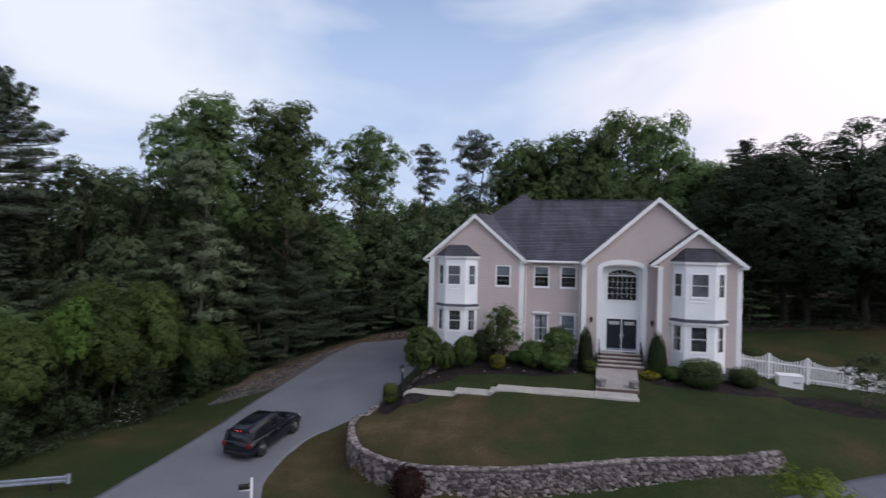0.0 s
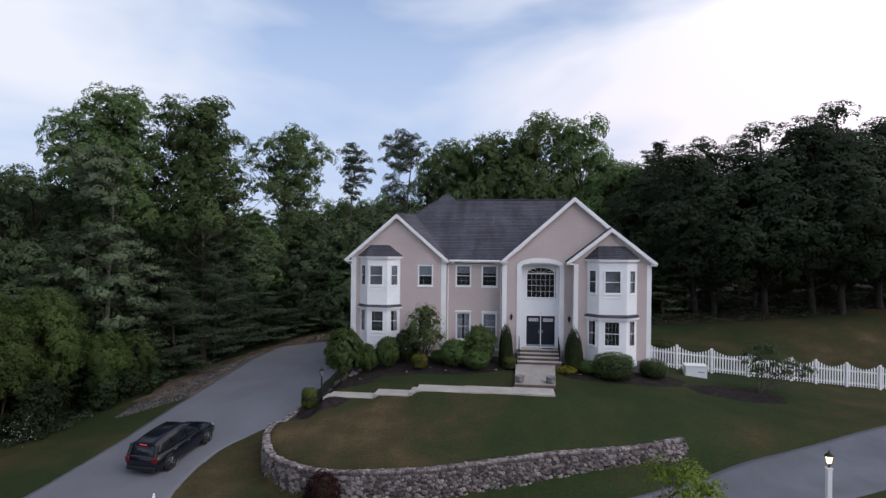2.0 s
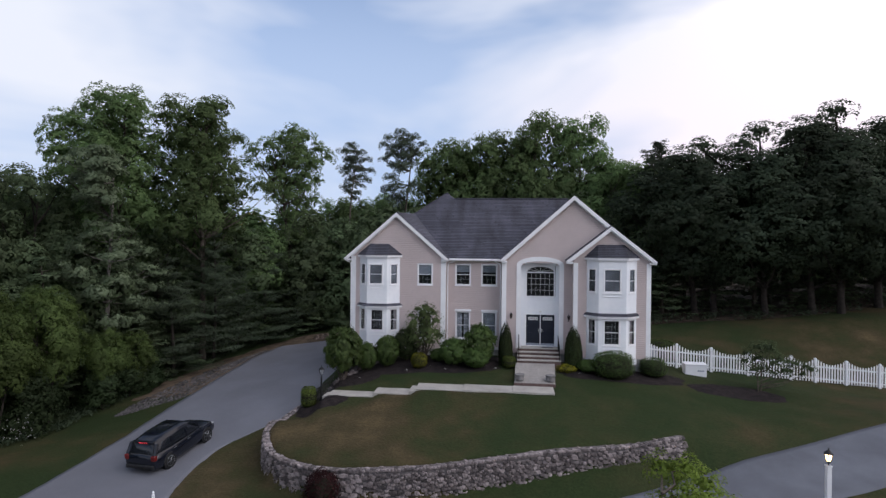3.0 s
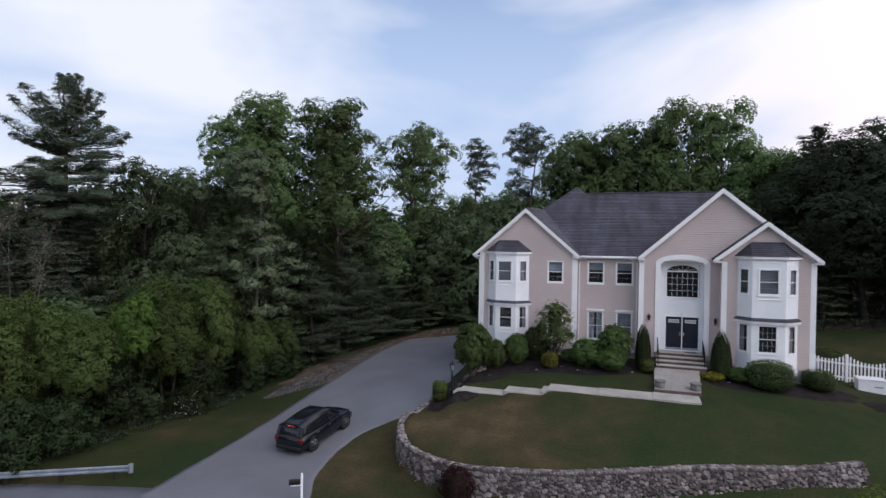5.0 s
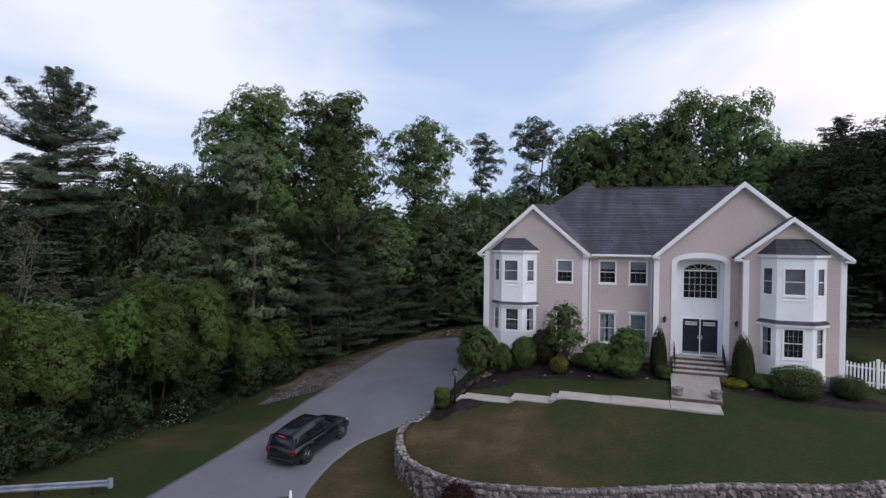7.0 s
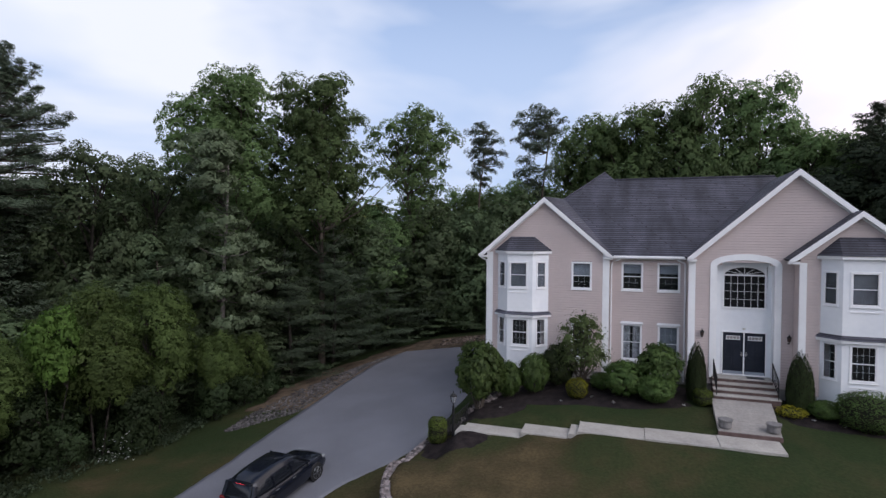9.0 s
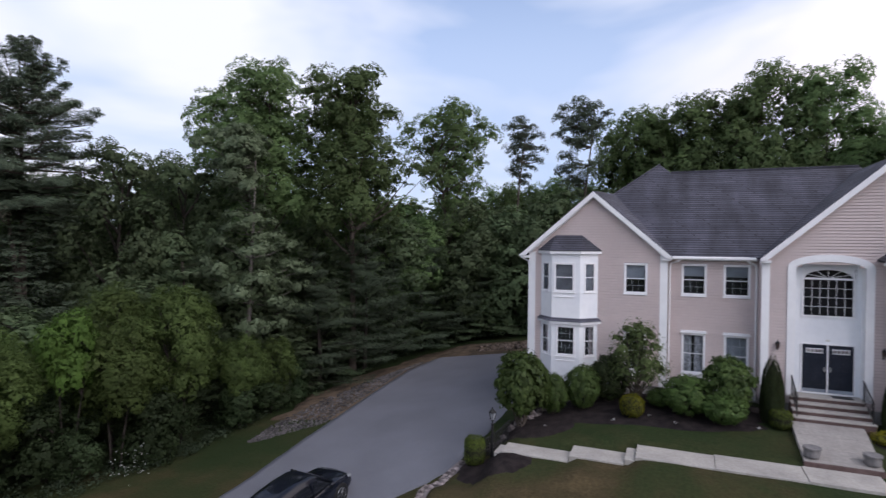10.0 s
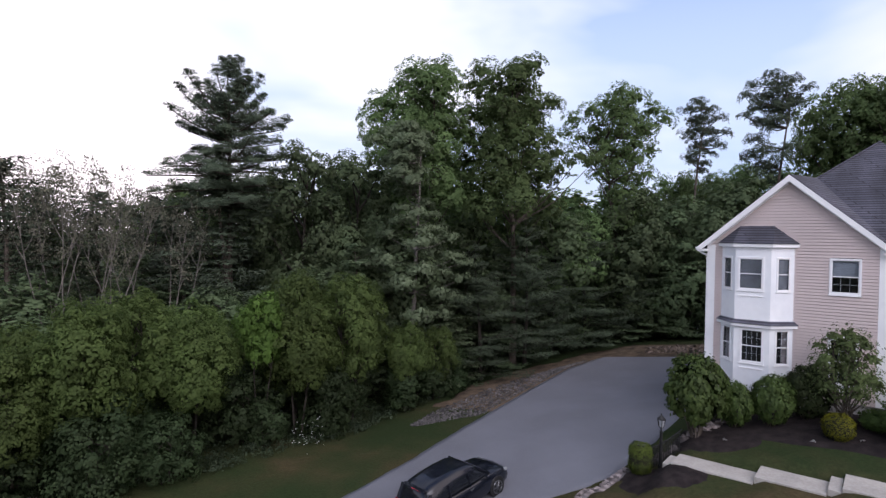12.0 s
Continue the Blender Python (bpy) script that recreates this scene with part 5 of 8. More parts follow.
# ---- plants: shared tools ----
class Leaves:
    """Collects leaves, four-cornered and folded, and makes them one mesh that is shaded as soft clumps."""

    def __init__(self, seed):
        self.rng = np.random.default_rng(seed)
        self.c, self.n, self.s, self.g = [], [], [], []

    def add(self, c, n, s, g=None):
        self.c.append(c)
        self.n.append(n)
        self.s.append(s)
        self.g.append(n if g is None else g)

    def puff(self, centre, radius, count, size, flat=0.8, up=0.35, shell=0.55, soft=(0, 0, 0)):
        """A clump of leaves; soft is the way in which the bough round it bulges."""
        r = self.rng
        d = r.normal(size=(count, 3))
        d /= np.linalg.norm(d, axis=1, keepdims=True)
        d[:, 2] = np.where(d[:, 2] < -0.3, -d[:, 2] * 0.6, d[:, 2])
        way = np.asarray(soft, float)
        if way.any():
            d = np.where((d @ way)[:, None] < -0.3 * np.linalg.norm(way), -d, d)
        rad = radius * (shell + (1 - shell) * r.random(count) ** 0.6) * (1 + 0.08 * np.clip(r.normal(size=count), -1.5, 1.3))
        c = np.asarray(centre) + d * rad[:, None] * [1, 1, flat]
        g = 0.6 * d + way + [0, 0, 0.2]
        n = g + (0.28 if way.any() else 0.45) * r.normal(size=(count, 3)) + [0, 0, up * 0.6]
        self.add(c, n, size * (0.65 + 0.7 * r.random(count)), g + 0.12 * r.normal(size=(count, 3)))

    def mesh(self, name, material, aspect=0.5):
        c, n, s, g = np.concatenate(self.c), np.concatenate(self.n), np.concatenate(self.s), np.concatenate(self.g)
        r = self.rng
        n = n / (np.linalg.norm(n, axis=1, keepdims=True) + 1e-9)
        g = g / (np.linalg.norm(g, axis=1, keepdims=True) + 1e-9)
        n = np.where((n * g).sum(1, keepdims=True) < 0, -n, n)
        u = np.cross(n, r.normal(size=n.shape))
        u /= np.linalg.norm(u, axis=1, keepdims=True) + 1e-9
        v = np.cross(n, u)
        h, w = (s * 0.5)[:, None], (s * 0.5 * aspect)[:, None] * (0.8 + 0.5 * r.random((len(s), 1)))
        tip, base = c + u * h - n * h * 0.25, c - u * h
        left, right = c + v * w + n * w * 0.35 + u * h * 0.1, c - v * w + n * w * 0.35 - u * h * 0.05
        verts = np.stack([base, right, tip, left], 1).reshape(-1, 3)
        faces = np.arange(len(verts)).reshape(-1, 4)
        me = mesh_of(name, verts, faces, material, True)
        me.normals_split_custom_set_from_vertices(np.repeat(g, 4, 0).tolist())
        return me


class Wood:
    """Collects tapering tubes and makes them one mesh."""

    def __init__(self):
        self.v, self.f = [], []

    def tube(self, pts, radii, n=6):
        k0 = len(self.v)
        for i, p in enumerate(pts):
            a = pts[min(i + 1, len(pts) - 1)] - pts[max(i - 1, 0)]
            a = a.normalized() if a.length > 1e-6 else Vector((0, 0, 1))
            side = a.cross(Vector((0.3, 0.9, 0.1))).normalized()
            up = a.cross(side)
            for k in range(n):
                t = 2 * math.pi * k / n
                self.v.append(tuple(p + (side * math.cos(t) + up * math.sin(t)) * radii[i]))
        for i in range(len(pts) - 1):
            for k in range(n):
                j = (k + 1) % n
                self.f.append((k0 + i * n + k, k0 + i * n + j, k0 + (i + 1) * n + j, k0 + (i + 1) * n + k))
        self.f.append(tuple(range(k0 + (len(pts) - 1) * n, k0 + len(pts) * n)))

    def mesh(self, name, material):
        return mesh_of(name, self.v, self.f, material, True)


def curve(p, d, length, bend, rnd, n=6, wild=0.12):
    """Points of a branch from p along d, bending towards bend."""
    pts, d = [Vector(p)], Vector(d).normalized()
    for _ in range(n):
        d = (d + Vector(bend) * (1.0 / n) + Vector((rnd.gauss(0, wild), rnd.gauss(0, wild), rnd.gauss(0, wild)))).normalized()
        pts.append(pts[-1] + d * (length / n))
    return pts


def round_crown(seed, tall, half, low, count, lobe):
    """Lobes (x, y, z, r) of a full, uneven crown that is half wide and starts at height low."""
    rnd, out = random.Random(seed), []
    for k in range(count):
        u = (k + rnd.random()) / count
        reach = half * math.sin(math.pi * (0.16 + 0.76 * u)) ** 0.7 * (0.45 + 0.55 * rnd.random())
        an = k * 2.4 + 1.2 * rnd.random()
        r = lobe * (0.7 + 0.6 * rnd.random()) * (1.1 - 0.35 * u)
        out.append((reach * math.cos(an), reach * math.sin(an), low + (tall - low) * (0.06 + 0.94 * u) - r * 0.9 * u, r))
    return out


def deep_crown(seed, lobes, ground):
    """Fills a crown in depth: lobes (across, height above datum, r) spread over both sides of the trunk."""
    rnd, out = random.Random(seed), []
    half = max(abs(q[0]) for q in lobes)
    for k, (u, z, r) in enumerate(lobes):
        z, r = z - 0.3 + 0.12 * r, r * 0.88
        v = math.sqrt(max(0.1, 1 - (u / half) ** 2)) * half * 0.75
        out.append((u, v * rnd.uniform(-0.45, 0.45), z - ground, r))
        out.append((u * 0.55, v * (0.9 if k % 2 else -0.9) * rnd.uniform(0.6, 1.0), z - ground - 1.3 * r, r))
    return out


def lobed(seed, lobes, material, bark, leaf=0.20, sub=0.6, per=58, flat=0.9, stout=0.30, aspect=0.75, stems=1, rise=0.9, hollow=0.72, along=0.0, shell=0.72, limb=1.0):
    """Trunk and crown meshes of a leafy tree: a limb to each lobe and clumps of leaves over it."""
    rnd, wood, fol = random.Random(seed), Wood(), Leaves(seed)
    top = max(q[2] for q in lobes)
    trunks = []
    for st in range(stems):
        an = 6.28 * st / stems + rnd.random()
        lean = 0.10 if stems > 1 else 0.0
        pts = curve((0.12 * math.cos(an) * (stems > 1), 0.12 * math.sin(an) * (stems > 1), -0.5), (lean * math.cos(an), lean * math.sin(an), 1), top * (0.97 if stems == 1 else 0.8 + 0.15 * rnd.random()) + 0.5, (0, 0, 0.2), rnd, 12, 0.035)
        r0 = stout / math.sqrt(stems)
        wood.tube(pts, [r0 * (1.25 if i == 0 else 1 - 0.88 * i / 12) for i in range(13)], 7)
        trunks.append(pts)
    for k, (x, y, z, r) in enumerate(lobes):
        pts = trunks[k % stems]
        far = math.hypot(x, y)
        zt = min(max(z - rise * far - 0.4 * r, 0.12 * top), 0.93 * top)
        p = min(pts[1:], key=lambda q: abs(q.z - zt))
        c = Vector((x, y, z))
        mid = p.lerp(c, 0.5) + Vector((0, 0, -0.08 * (c - p).length))
        rl = limb * min(stout * 0.4, 0.03 + 0.028 * (c - p).length)
        wood.tube([p, p.lerp(mid, 0.5), mid, mid.lerp(c, 0.5) + Vector((rnd.gauss(0, 0.1), rnd.gauss(0, 0.1), 0)), c], [rl, rl * 0.85, rl * 0.65, rl * 0.45, rl * 0.25], 5)
        fol.puff(c, r * 0.62, int(45 * (r / leaf) ** 2 * 0.05) + 10, leaf * 1.7, 0.85, 0.2, 0.5)
        if along:
            for q in (0.35, 0.55, 0.75, 0.9):
                fol.puff(p.lerp(c, q) + Vector((0, 0, 0.12)), along * (0.5 + 0.6 * q), per, leaf, 0.5, 0.45, 0.3, (0, 0, 0.5))
        n = max(6, int(3.6 * (r / sub) ** 2))
        out = Vector((x, y, (z - 0.6 * top) * 0.6))
        out = out.normalized() if out.length > 0.1 else Vector((0, 0, 1))
        for j in range(n):
            h = 1 - 1.75 * (j + rnd.random()) / n
            a = 2.4 * j + rnd.random()
            s = math.sqrt(max(0, 1 - h * h))
            q = c + Vector((s * math.cos(a), s * math.sin(a), h * flat)) * r * (hollow + (1.02 - hollow) * rnd.random() ** 0.5)
            if j % 3 == 0:
                wood.tube([c.lerp(q, 0.1), c.lerp(q, 0.95)], [rl * 0.22, rl * 0.08], 3)
            fol.puff(q, sub * (0.65 + 0.6 * rnd.random()), int(per * (0.7 + 0.6 * rnd.random())), leaf, 0.88, 0.35, shell, (q - c) * (0.8 / r) + out * 0.35)
    return wood.mesh("trunk", bark), fol.mesh("crown", material, aspect)


def broadleaf(seed, tall, spread, low, leaves, material, bark, leaf=0.3, puff=1.25, lean=0.0, stems=1, stout=0.017):
    """Trunk and crown meshes of an airy, many-stemmed tree: foliage from height low (a share) up."""
    rnd, wood, fol = random.Random(seed), Wood(), Leaves(seed)
    tips = []
    for st in range(stems):
        ang0 = 6.28 * (st + 0.5 * rnd.random()) / stems
        base = Vector((0.2 * math.cos(ang0), 0.2 * math.sin(ang0), 0))
        tilt = Vector((math.cos(ang0) * lean, math.sin(ang0) * lean, 1))
        trunk = curve(base - Vector((0, 0, 0.5)), tilt, tall * (0.78 + 0.12 * rnd.random()) + 0.5, (0, 0, 0.25), rnd, 12, 0.035)
        r0 = stout * tall / math.sqrt(stems)
        wood.tube(trunk, [r0 * (1.25 if i == 0 else 1 - 0.86 * i / 12) for i in range(13)], 7)
        count = int(15 / stems) + 4
        for k in range(count):
            t = low + (0.97 - low) * (k + 0.5 * rnd.random()) / count
            i = min(11, int(t * 12))
            p = trunk[i].lerp(trunk[i + 1], t * 12 - i)
            u = (t - low) / (1 - low)
            reach = spread * (0.45 + 0.4 * math.sin(math.pi * u)) * (0.75 + 0.5 * rnd.random())
            an = k * 2.4 + rnd.random() * 0.9 + st
            limb = curve(p, (math.cos(an), math.sin(an), 0.9 + 0.6 * u), reach, (0, 0, 0.6), rnd, 5, 0.08)
            rl = r0 * (0.45 - 0.25 * u)
            wood.tube(limb, [rl * (1 - 0.15 * j) for j in range(6)], 4)
            tips += [(limb[-1], 1.0), (limb[3], 0.8), (limb[4], 0.9)]
        tips.append((trunk[-1], 1.0))
    per = max(12, int(leaves / len(tips)))
    for p, k in tips:
        fol.puff(p, puff * k * (0.7 + 0.6 * rnd.random()), per, leaf, 0.8)
    return wood.mesh("trunk", bark), fol.mesh("crown", material)


def conifer(seed, tall, spread, low, leaves, material, bark, droop=0.0, tuft=0.45, whorl=0.75, gaps=0.15, top_taper=1.0, leaf=0.34, aspect=0.28, lift=0.12, ragged=0.3, wing=0.2):
    """Trunk and crown meshes of a needle tree with tiers of limbs."""
    rnd, wood, fol = random.Random(seed), Wood(), Leaves(seed + 50)
    trunk = curve((0, 0, -0.5), (0, 0, 1), tall + 0.5, (0, 0, 0.1), rnd, 14, 0.02)
    r0 = 0.016 * tall
    wood.tube(trunk, [r0 * (1 - 0.93 * i / 14) + 0.01 for i in range(15)], 7)
    z, tiers = tall * low, []
    while z < tall * 0.985:
        tiers.append(z)
        z += whorl * (0.7 + 0.6 * rnd.random())
    spots = []
    for z in tiers:
        u = (z / tall - low) / (1 - low)
        reach0 = spread * (1 - u ** top_taper) * (0.75 + 0.25 * min(1.0, u * 4)) + 0.35
        for k in range(4 if u < 0.85 else 3):
            if rnd.random() < gaps:
                continue
            an = rnd.random() * 6.28
            reach = reach0 * (1 - ragged + 2 * ragged * rnd.random())
            i = min(13, int((z + 0.5) / (tall + 0.5) * 14))
            p = Vector((trunk[i].x, trunk[i].y, z + rnd.uniform(-0.4, 0.4) * whorl))
            limb = curve(p, (math.cos(an), math.sin(an), lift - droop + 0.5 * u), reach, (0, 0, 0.35 - droop * 0.5), rnd, 5, 0.06)
            wood.tube(limb, [0.045 * (1 - u * 0.6) * (1 - 0.17 * j) + 0.006 for j in range(6)], 4)
            for j in range(1 if reach > 1.2 else 2, 6):
                w = tuft * (0.7 + 0.5 * rnd.random()) * (0.6 + 0.5 * min(1.0, reach / 2.5))
                spots.append((limb[j], w))
                dd = (limb[j] - limb[j - 1]).normalized()
                for sgn in (-1, 1):
                    if reach > 1.0:
                        q = limb[j] + Vector((-dd.y * sgn, dd.x * sgn, 0.05)) * reach * wing * (1.2 - j * 0.12)
                        spots.append((q, w * 0.85))
    spots.append((trunk[-1], tuft * 0.6))
    per = max(6, int(leaves / len(spots)))
    for p, w in spots:
        fol.puff(p, w, per, leaf, 0.45, 0.5, 0.2, Vector((p.x, p.y, 0)).normalized() * 0.4 + Vector((0, 0, 0.6)))
    return wood.mesh("trunk", bark), fol.mesh("crown", material, aspect)


def tree_kind(name, meshes, label, category, group, centred=True):
    """A hidden-free first tree of a kind: returns a maker that plants copies which share its meshes."""
    made = []

    co = np.array([v.co[:] for v in meshes[1].vertices])
    size = co[:, 2].max()
    lean_x, lean_y = co[co[:, 2] > 0.75 * size][:, :2].mean(0) if centred else (0.0, 0.0)

    def plant(x, y, tall=1.0, wide=None, turn=0.0, top=None):
        """tall and wide are factors on the first tree's size; top is the height above datum that the crown reaches."""
        z = ground_z(x, y)
        if top is not None:
            tall = (top - z) / size
        wide = tall if wide is None else wide
        a = radians(turn)
        px, py = x - wide * (lean_x * math.cos(a) - lean_y * math.sin(a)), y - wide * (lean_x * math.sin(a) + lean_y * math.cos(a))
        m = pose(px, py, ground_z(px, py), 0, 0, turn) @ Matrix.Diagonal((wide, wide, tall, 1))
        if made:
            ob = copy_thing(made[0], m @ Matrix.Diagonal((*[1 / v for v in made[0].scale], 1)))
        else:
            ob = thing(name, m, label, category, group)
            part("trunk", meshes[0], None, ob)
            part("crown", meshes[1], None, ob)
            made.append(ob)
        return ob
    return plant


def upswept(seed, ground, top, limbs, material, bark, leaf=0.22):
    """Trunk and crown meshes of an old white pine: limbs (across, tip height, foot height) that sweep upwards, with sprays of needles on their outer parts."""
    rnd, wood, fol = random.Random(seed), Wood(), Leaves(seed)
    trunk = curve((0, 0, -0.5), (0, 0, 1), top - ground + 0.5, (0, 0, 0.1), rnd, 14, 0.012)
    wood.tube(trunk, [0.36 * (1 - 0.93 * i / 14) + 0.01 for i in range(15)], 7)
    fol.puff(trunk[-1], 0.34, 90, leaf, 1.1, 0.3, 0.2)
    fol.puff(trunk[-2], 0.5, 120, leaf, 0.9, 0.3, 0.2)
    for u, zt, zf in limbs:
        u, way = u * 0.86, rnd.choice((-1, 1))
        for turn in (rnd.uniform(-0.3, 0.3), way * rnd.uniform(0.7, 1.2), -way * rnd.uniform(1.0, 1.5)):
            reach = u if abs(turn) < 0.5 else u * 0.85
            tip = Vector((reach * math.cos(turn) if abs(turn) > 0.5 else u, abs(reach) * math.sin(turn), zt - ground))
            foot = Vector((0, 0, zf - ground))
            knee = Vector((tip.x * 0.6, tip.y * 0.6, foot.z + 0.15 * (tip.z - foot.z)))
            pts = [foot.lerp(knee, t).lerp(knee.lerp(tip, t), t) for t in (0, 0.15, 0.3, 0.45, 0.6, 0.72, 0.84, 0.93, 1.0)]
            size = abs(u)
            wood.tube(pts, [0.016 + 0.011 * size * (1 - 0.1 * i) for i in range(9)], 4)
            side = Vector((-(tip.y), tip.x, 0)).normalized()
            for i in range(2, 9):
                w = (0.40 + 0.055 * size) * (0.75 + 0.5 * rnd.random()) * (1.0 if i < 7 else 0.8 if i == 7 else 0.55)
                out = Vector((pts[i].x, pts[i].y, 0)).normalized() * 0.35 + Vector((0, 0, 0.6))
                fol.puff(pts[i] + Vector((0, 0, 0.16)), w, 80, leaf, 0.72, 0.5, 0.15, out)
                for sgn in (-1, 1):
                    if i < 8 and size > 1.2 and rnd.random() < 0.85:
                        q = pts[i] + side * sgn * size * 0.16 * (1.25 - 0.1 * i) * rnd.uniform(0.6, 1.3) + Vector((0, 0, rnd.uniform(0.05, 0.5)))
                        wood.tube([pts[i - 1], q], [0.012, 0.005], 3)
                        fol.puff(q, w * 0.85, 56, leaf, 0.65, 0.5, 0.15, out)
    return wood.mesh("trunk", bark), fol.mesh("crown", material, 0.2)


# ---- trees ----
OAK = [tree_kind("oak_tree", lobed(11 + k, round_crown(11 + k, 20.0, hw, lw, n, 2.1), M_OAK, M_BARK, 0.24, 0.62, 34), "tall leafy oak tree with a ragged dark green crown", "tree", "woodland oaks")
       for k, (hw, lw, n) in enumerate(((4.6, 5.0, 20), (4.2, 6.5, 18), (5.2, 4.5, 22)))]
DARK = [tree_kind("oak_tree", lobed(16 + k, round_crown(16 + k, 20.0, 4.6, 3.6, 21, 2.1), M_DEEPSHADE, M_SHADEBARK, 0.21, 0.58, 34), "tall oak at the back lawn's edge, shade put into its leaf colour", "tree", "woodland oaks") for k in range(2)]
SHADED = tree_kind("oak_tree", lobed(19, round_crown(19, 18.0, 4.4, 4.0, 20, 1.9), M_SHADE, M_SHADEBARK, 0.23, 0.58, 30), "tall oak between higher crowns, its shade put into the leaf colour", "tree", "woodland oaks")
SOFT_PINE = [tree_kind("young_pine", conifer(85 + k, 11.0, 3.7, 0.07, 22000, M_SOFT, M_SHADEBARK, 0.12, 0.62, 0.62, 0.03, 1.25, 0.28, 0.15, 0.10, 0.28, 0.26), "young pine with long soft drooping boughs", "pine tree", "woodland pines") for k in range(2)]
BACK = [tree_kind("oak_tree", lobed(21 + k, round_crown(21 + k, 20.0, 4.8, 5.0, 15, 2.4), M_OAK, M_BARK, 0.5, 0.95, 24), "tall oak tree deeper in the wood", "tree", "woodland oaks") for k in range(2)]
EDGE = [tree_kind("woodland_tree", lobed(31 + k, round_crown(31 + k, 14.0, 3.6, 0.8, 22, 1.6), M_SHADE, M_SHADEBARK, 0.25, 0.60, 22, stout=0.2), "dense leafy tree, branched almost to the ground", "tree", "woodland edge trees") for k in range(2)]
SAPLING = [tree_kind("sapling", lobed(41 + k, round_crown(41 + k, 7.0, hw * 1.15, (2.9, 2.3, 2.7)[k], n + 2, 0.82), M_SAPLING, M_SHADEBARK, 0.11, 0.34, 46, stout=0.11, stems=st), "bright green leafy sapling at the woodland edge", "sapling", "woodland edge saplings") for k, (hw, st, n) in enumerate(((1.5, 2, 17), (1.8, 3, 20), (1.3, 1, 15)))]
BRUSH = [tree_kind("brush", lobed(43 + k, round_crown(43 + k, 3.6, 1.4, 0.3, 12, 0.72), M_BRUSH, M_SHADEBARK, 0.12, 0.36, 40, stout=0.06, stems=3), "green brush below the saplings, darkened to paint in their shade", "bush", "woodland edge brush") for k in range(2)]
THICKET = [tree_kind("sapling", lobed(46 + k, round_crown(46 + k, 7.0, 1.9, 1.2, 16, 0.95), M_SAPLING, M_BARK, 0.16, 0.42, 32, stout=0.11, stems=2), "green leafy sapling deeper in the thicket", "sapling", "woodland edge saplings") for k in range(2)]
WHITE_PINE = [tree_kind("white_pine", conifer(61 + k, 24.0, 6.2, 0.12, n, M_NEEDLE, M_BARK, 0.0, 0.84, 0.85, 0.14, 2.6, lf, 0.26, 0.36, 0.42, 0.3), "tall white pine with tiers of spreading limbs", "pine tree", "woodland pines") for k, (n, lf) in enumerate(((26000, 0.36), (14000, 0.42)))]
HEMLOCK = [tree_kind("hemlock", conifer(81 + k, 13.0, 3.4, 0.03, 8500, M_HEMLOCK, M_BARK, 0.22, 0.48, 0.5, 0.06, 1.1, 0.34, 0.34), "dark drooping hemlock reaching down to the ground", "hemlock", "woodland hemlocks") for k in range(2)]
THIN = tree_kind("thin_tree", broadleaf(91, 13.0, 2.3, 0.66, 4200, M_SPARSE, M_PALEBARK, 0.13, 0.58, 0.42, 6, 0.0125), "thin many-stemmed tree with bare pale stems", "tree", "bare-stemmed trees")


def lone(name, x, y, turn, lobes, label, category, group, material, bark=M_BARK, **how):
    """A tree with a crown of its own shape, planted once."""
    kind = tree_kind(name, lobed(int(abs(x * 7 + y * 3)), deep_crown(3, lobes, ground_z(x, y)), material, bark, **how), label, category, group, centred=False)
    return kind(x, y, 1.0, 1.0, turn)


# the trees that stand out against the sky
lone("oak_tree", -33.9, 5.0, 39.8, ((0.7, 18.4, 1.2), (-1.2, 18.2, 1.3), (-2.2, 17.4, 1.0), (-0.3, 17.1, 1.6), (1.5, 17.5, 1.2), (-3.7, 16.2, 1.3), (-4.3, 15.0, 1.2), (-4.6, 13.5, 0.8), (-2.5, 15.7, 1.6), (-0.5, 15.2, 1.7), (1.0, 15.6, 1.4), (-3.9, 13.8, 1.3), (-2.0, 13.7, 1.5), (-0.1, 13.4, 1.5), (1.7, 13.7, 1.3), (-3.9, 12.2, 1.2), (1.0, 11.8, 1.4), (-1.2, 11.7, 1.4), (2.2, 10.7, 1.1), (-2.9, 12.0, 1.3), (-1.7, 8.6, 1.7), (1.3, 8.4, 1.6), (2.7, 15.4, 1.1), (2.9, 13.0, 1.4), (3.0, 10.6, 1.5)),
     "tall oak with a broad many-lobed crown, one of a close pair", "tree", "woodland oaks", M_OAK, leaf=0.17, sub=0.46, per=40, limb=0.6)
lone("oak_tree", -28.6, 8.7, 31.4, ((-2.4, 18.2, 1.1), (-3.0, 17.2, 1.2), (0.6, 18.8, 1.1), (1.3, 18.3, 0.9), (-0.2, 18.3, 1.0), (-0.8, 17.2, 1.3), (-1.8, 16.6, 1.4), (0.6, 17.0, 1.3), (2.4, 16.2, 0.8), (2.9, 16.0, 0.5), (1.7, 15.4, 0.8), (0.1, 15.5, 1.4), (-1.3, 14.9, 1.5), (-2.9, 15.3, 1.2), (1.4, 14.1, 1.2), (-0.3, 13.5, 1.5), (-2.0, 13.2, 1.5), (2.3, 13.4, 1.0), (3.1, 12.4, 1.1), (4.6, 11.9, 0.9), (5.9, 11.9, 0.7), (1.4, 12.1, 1.3), (-0.8, 11.5, 1.5), (2.1, 10.4, 0.9), (0.2, 10.1, 1.4), (-1.8, 9.8, 1.4), (-3.2, 11.7, 1.3), (-3.9, 14.0, 1.1), (-4.0, 9.6, 1.4), (2.4, 8.4, 1.3)),
     "tall oak with two leaders and a long side limb", "tree", "woodland oaks", M_OAK, leaf=0.17, sub=0.46, per=38, limb=0.55, along=0.4)
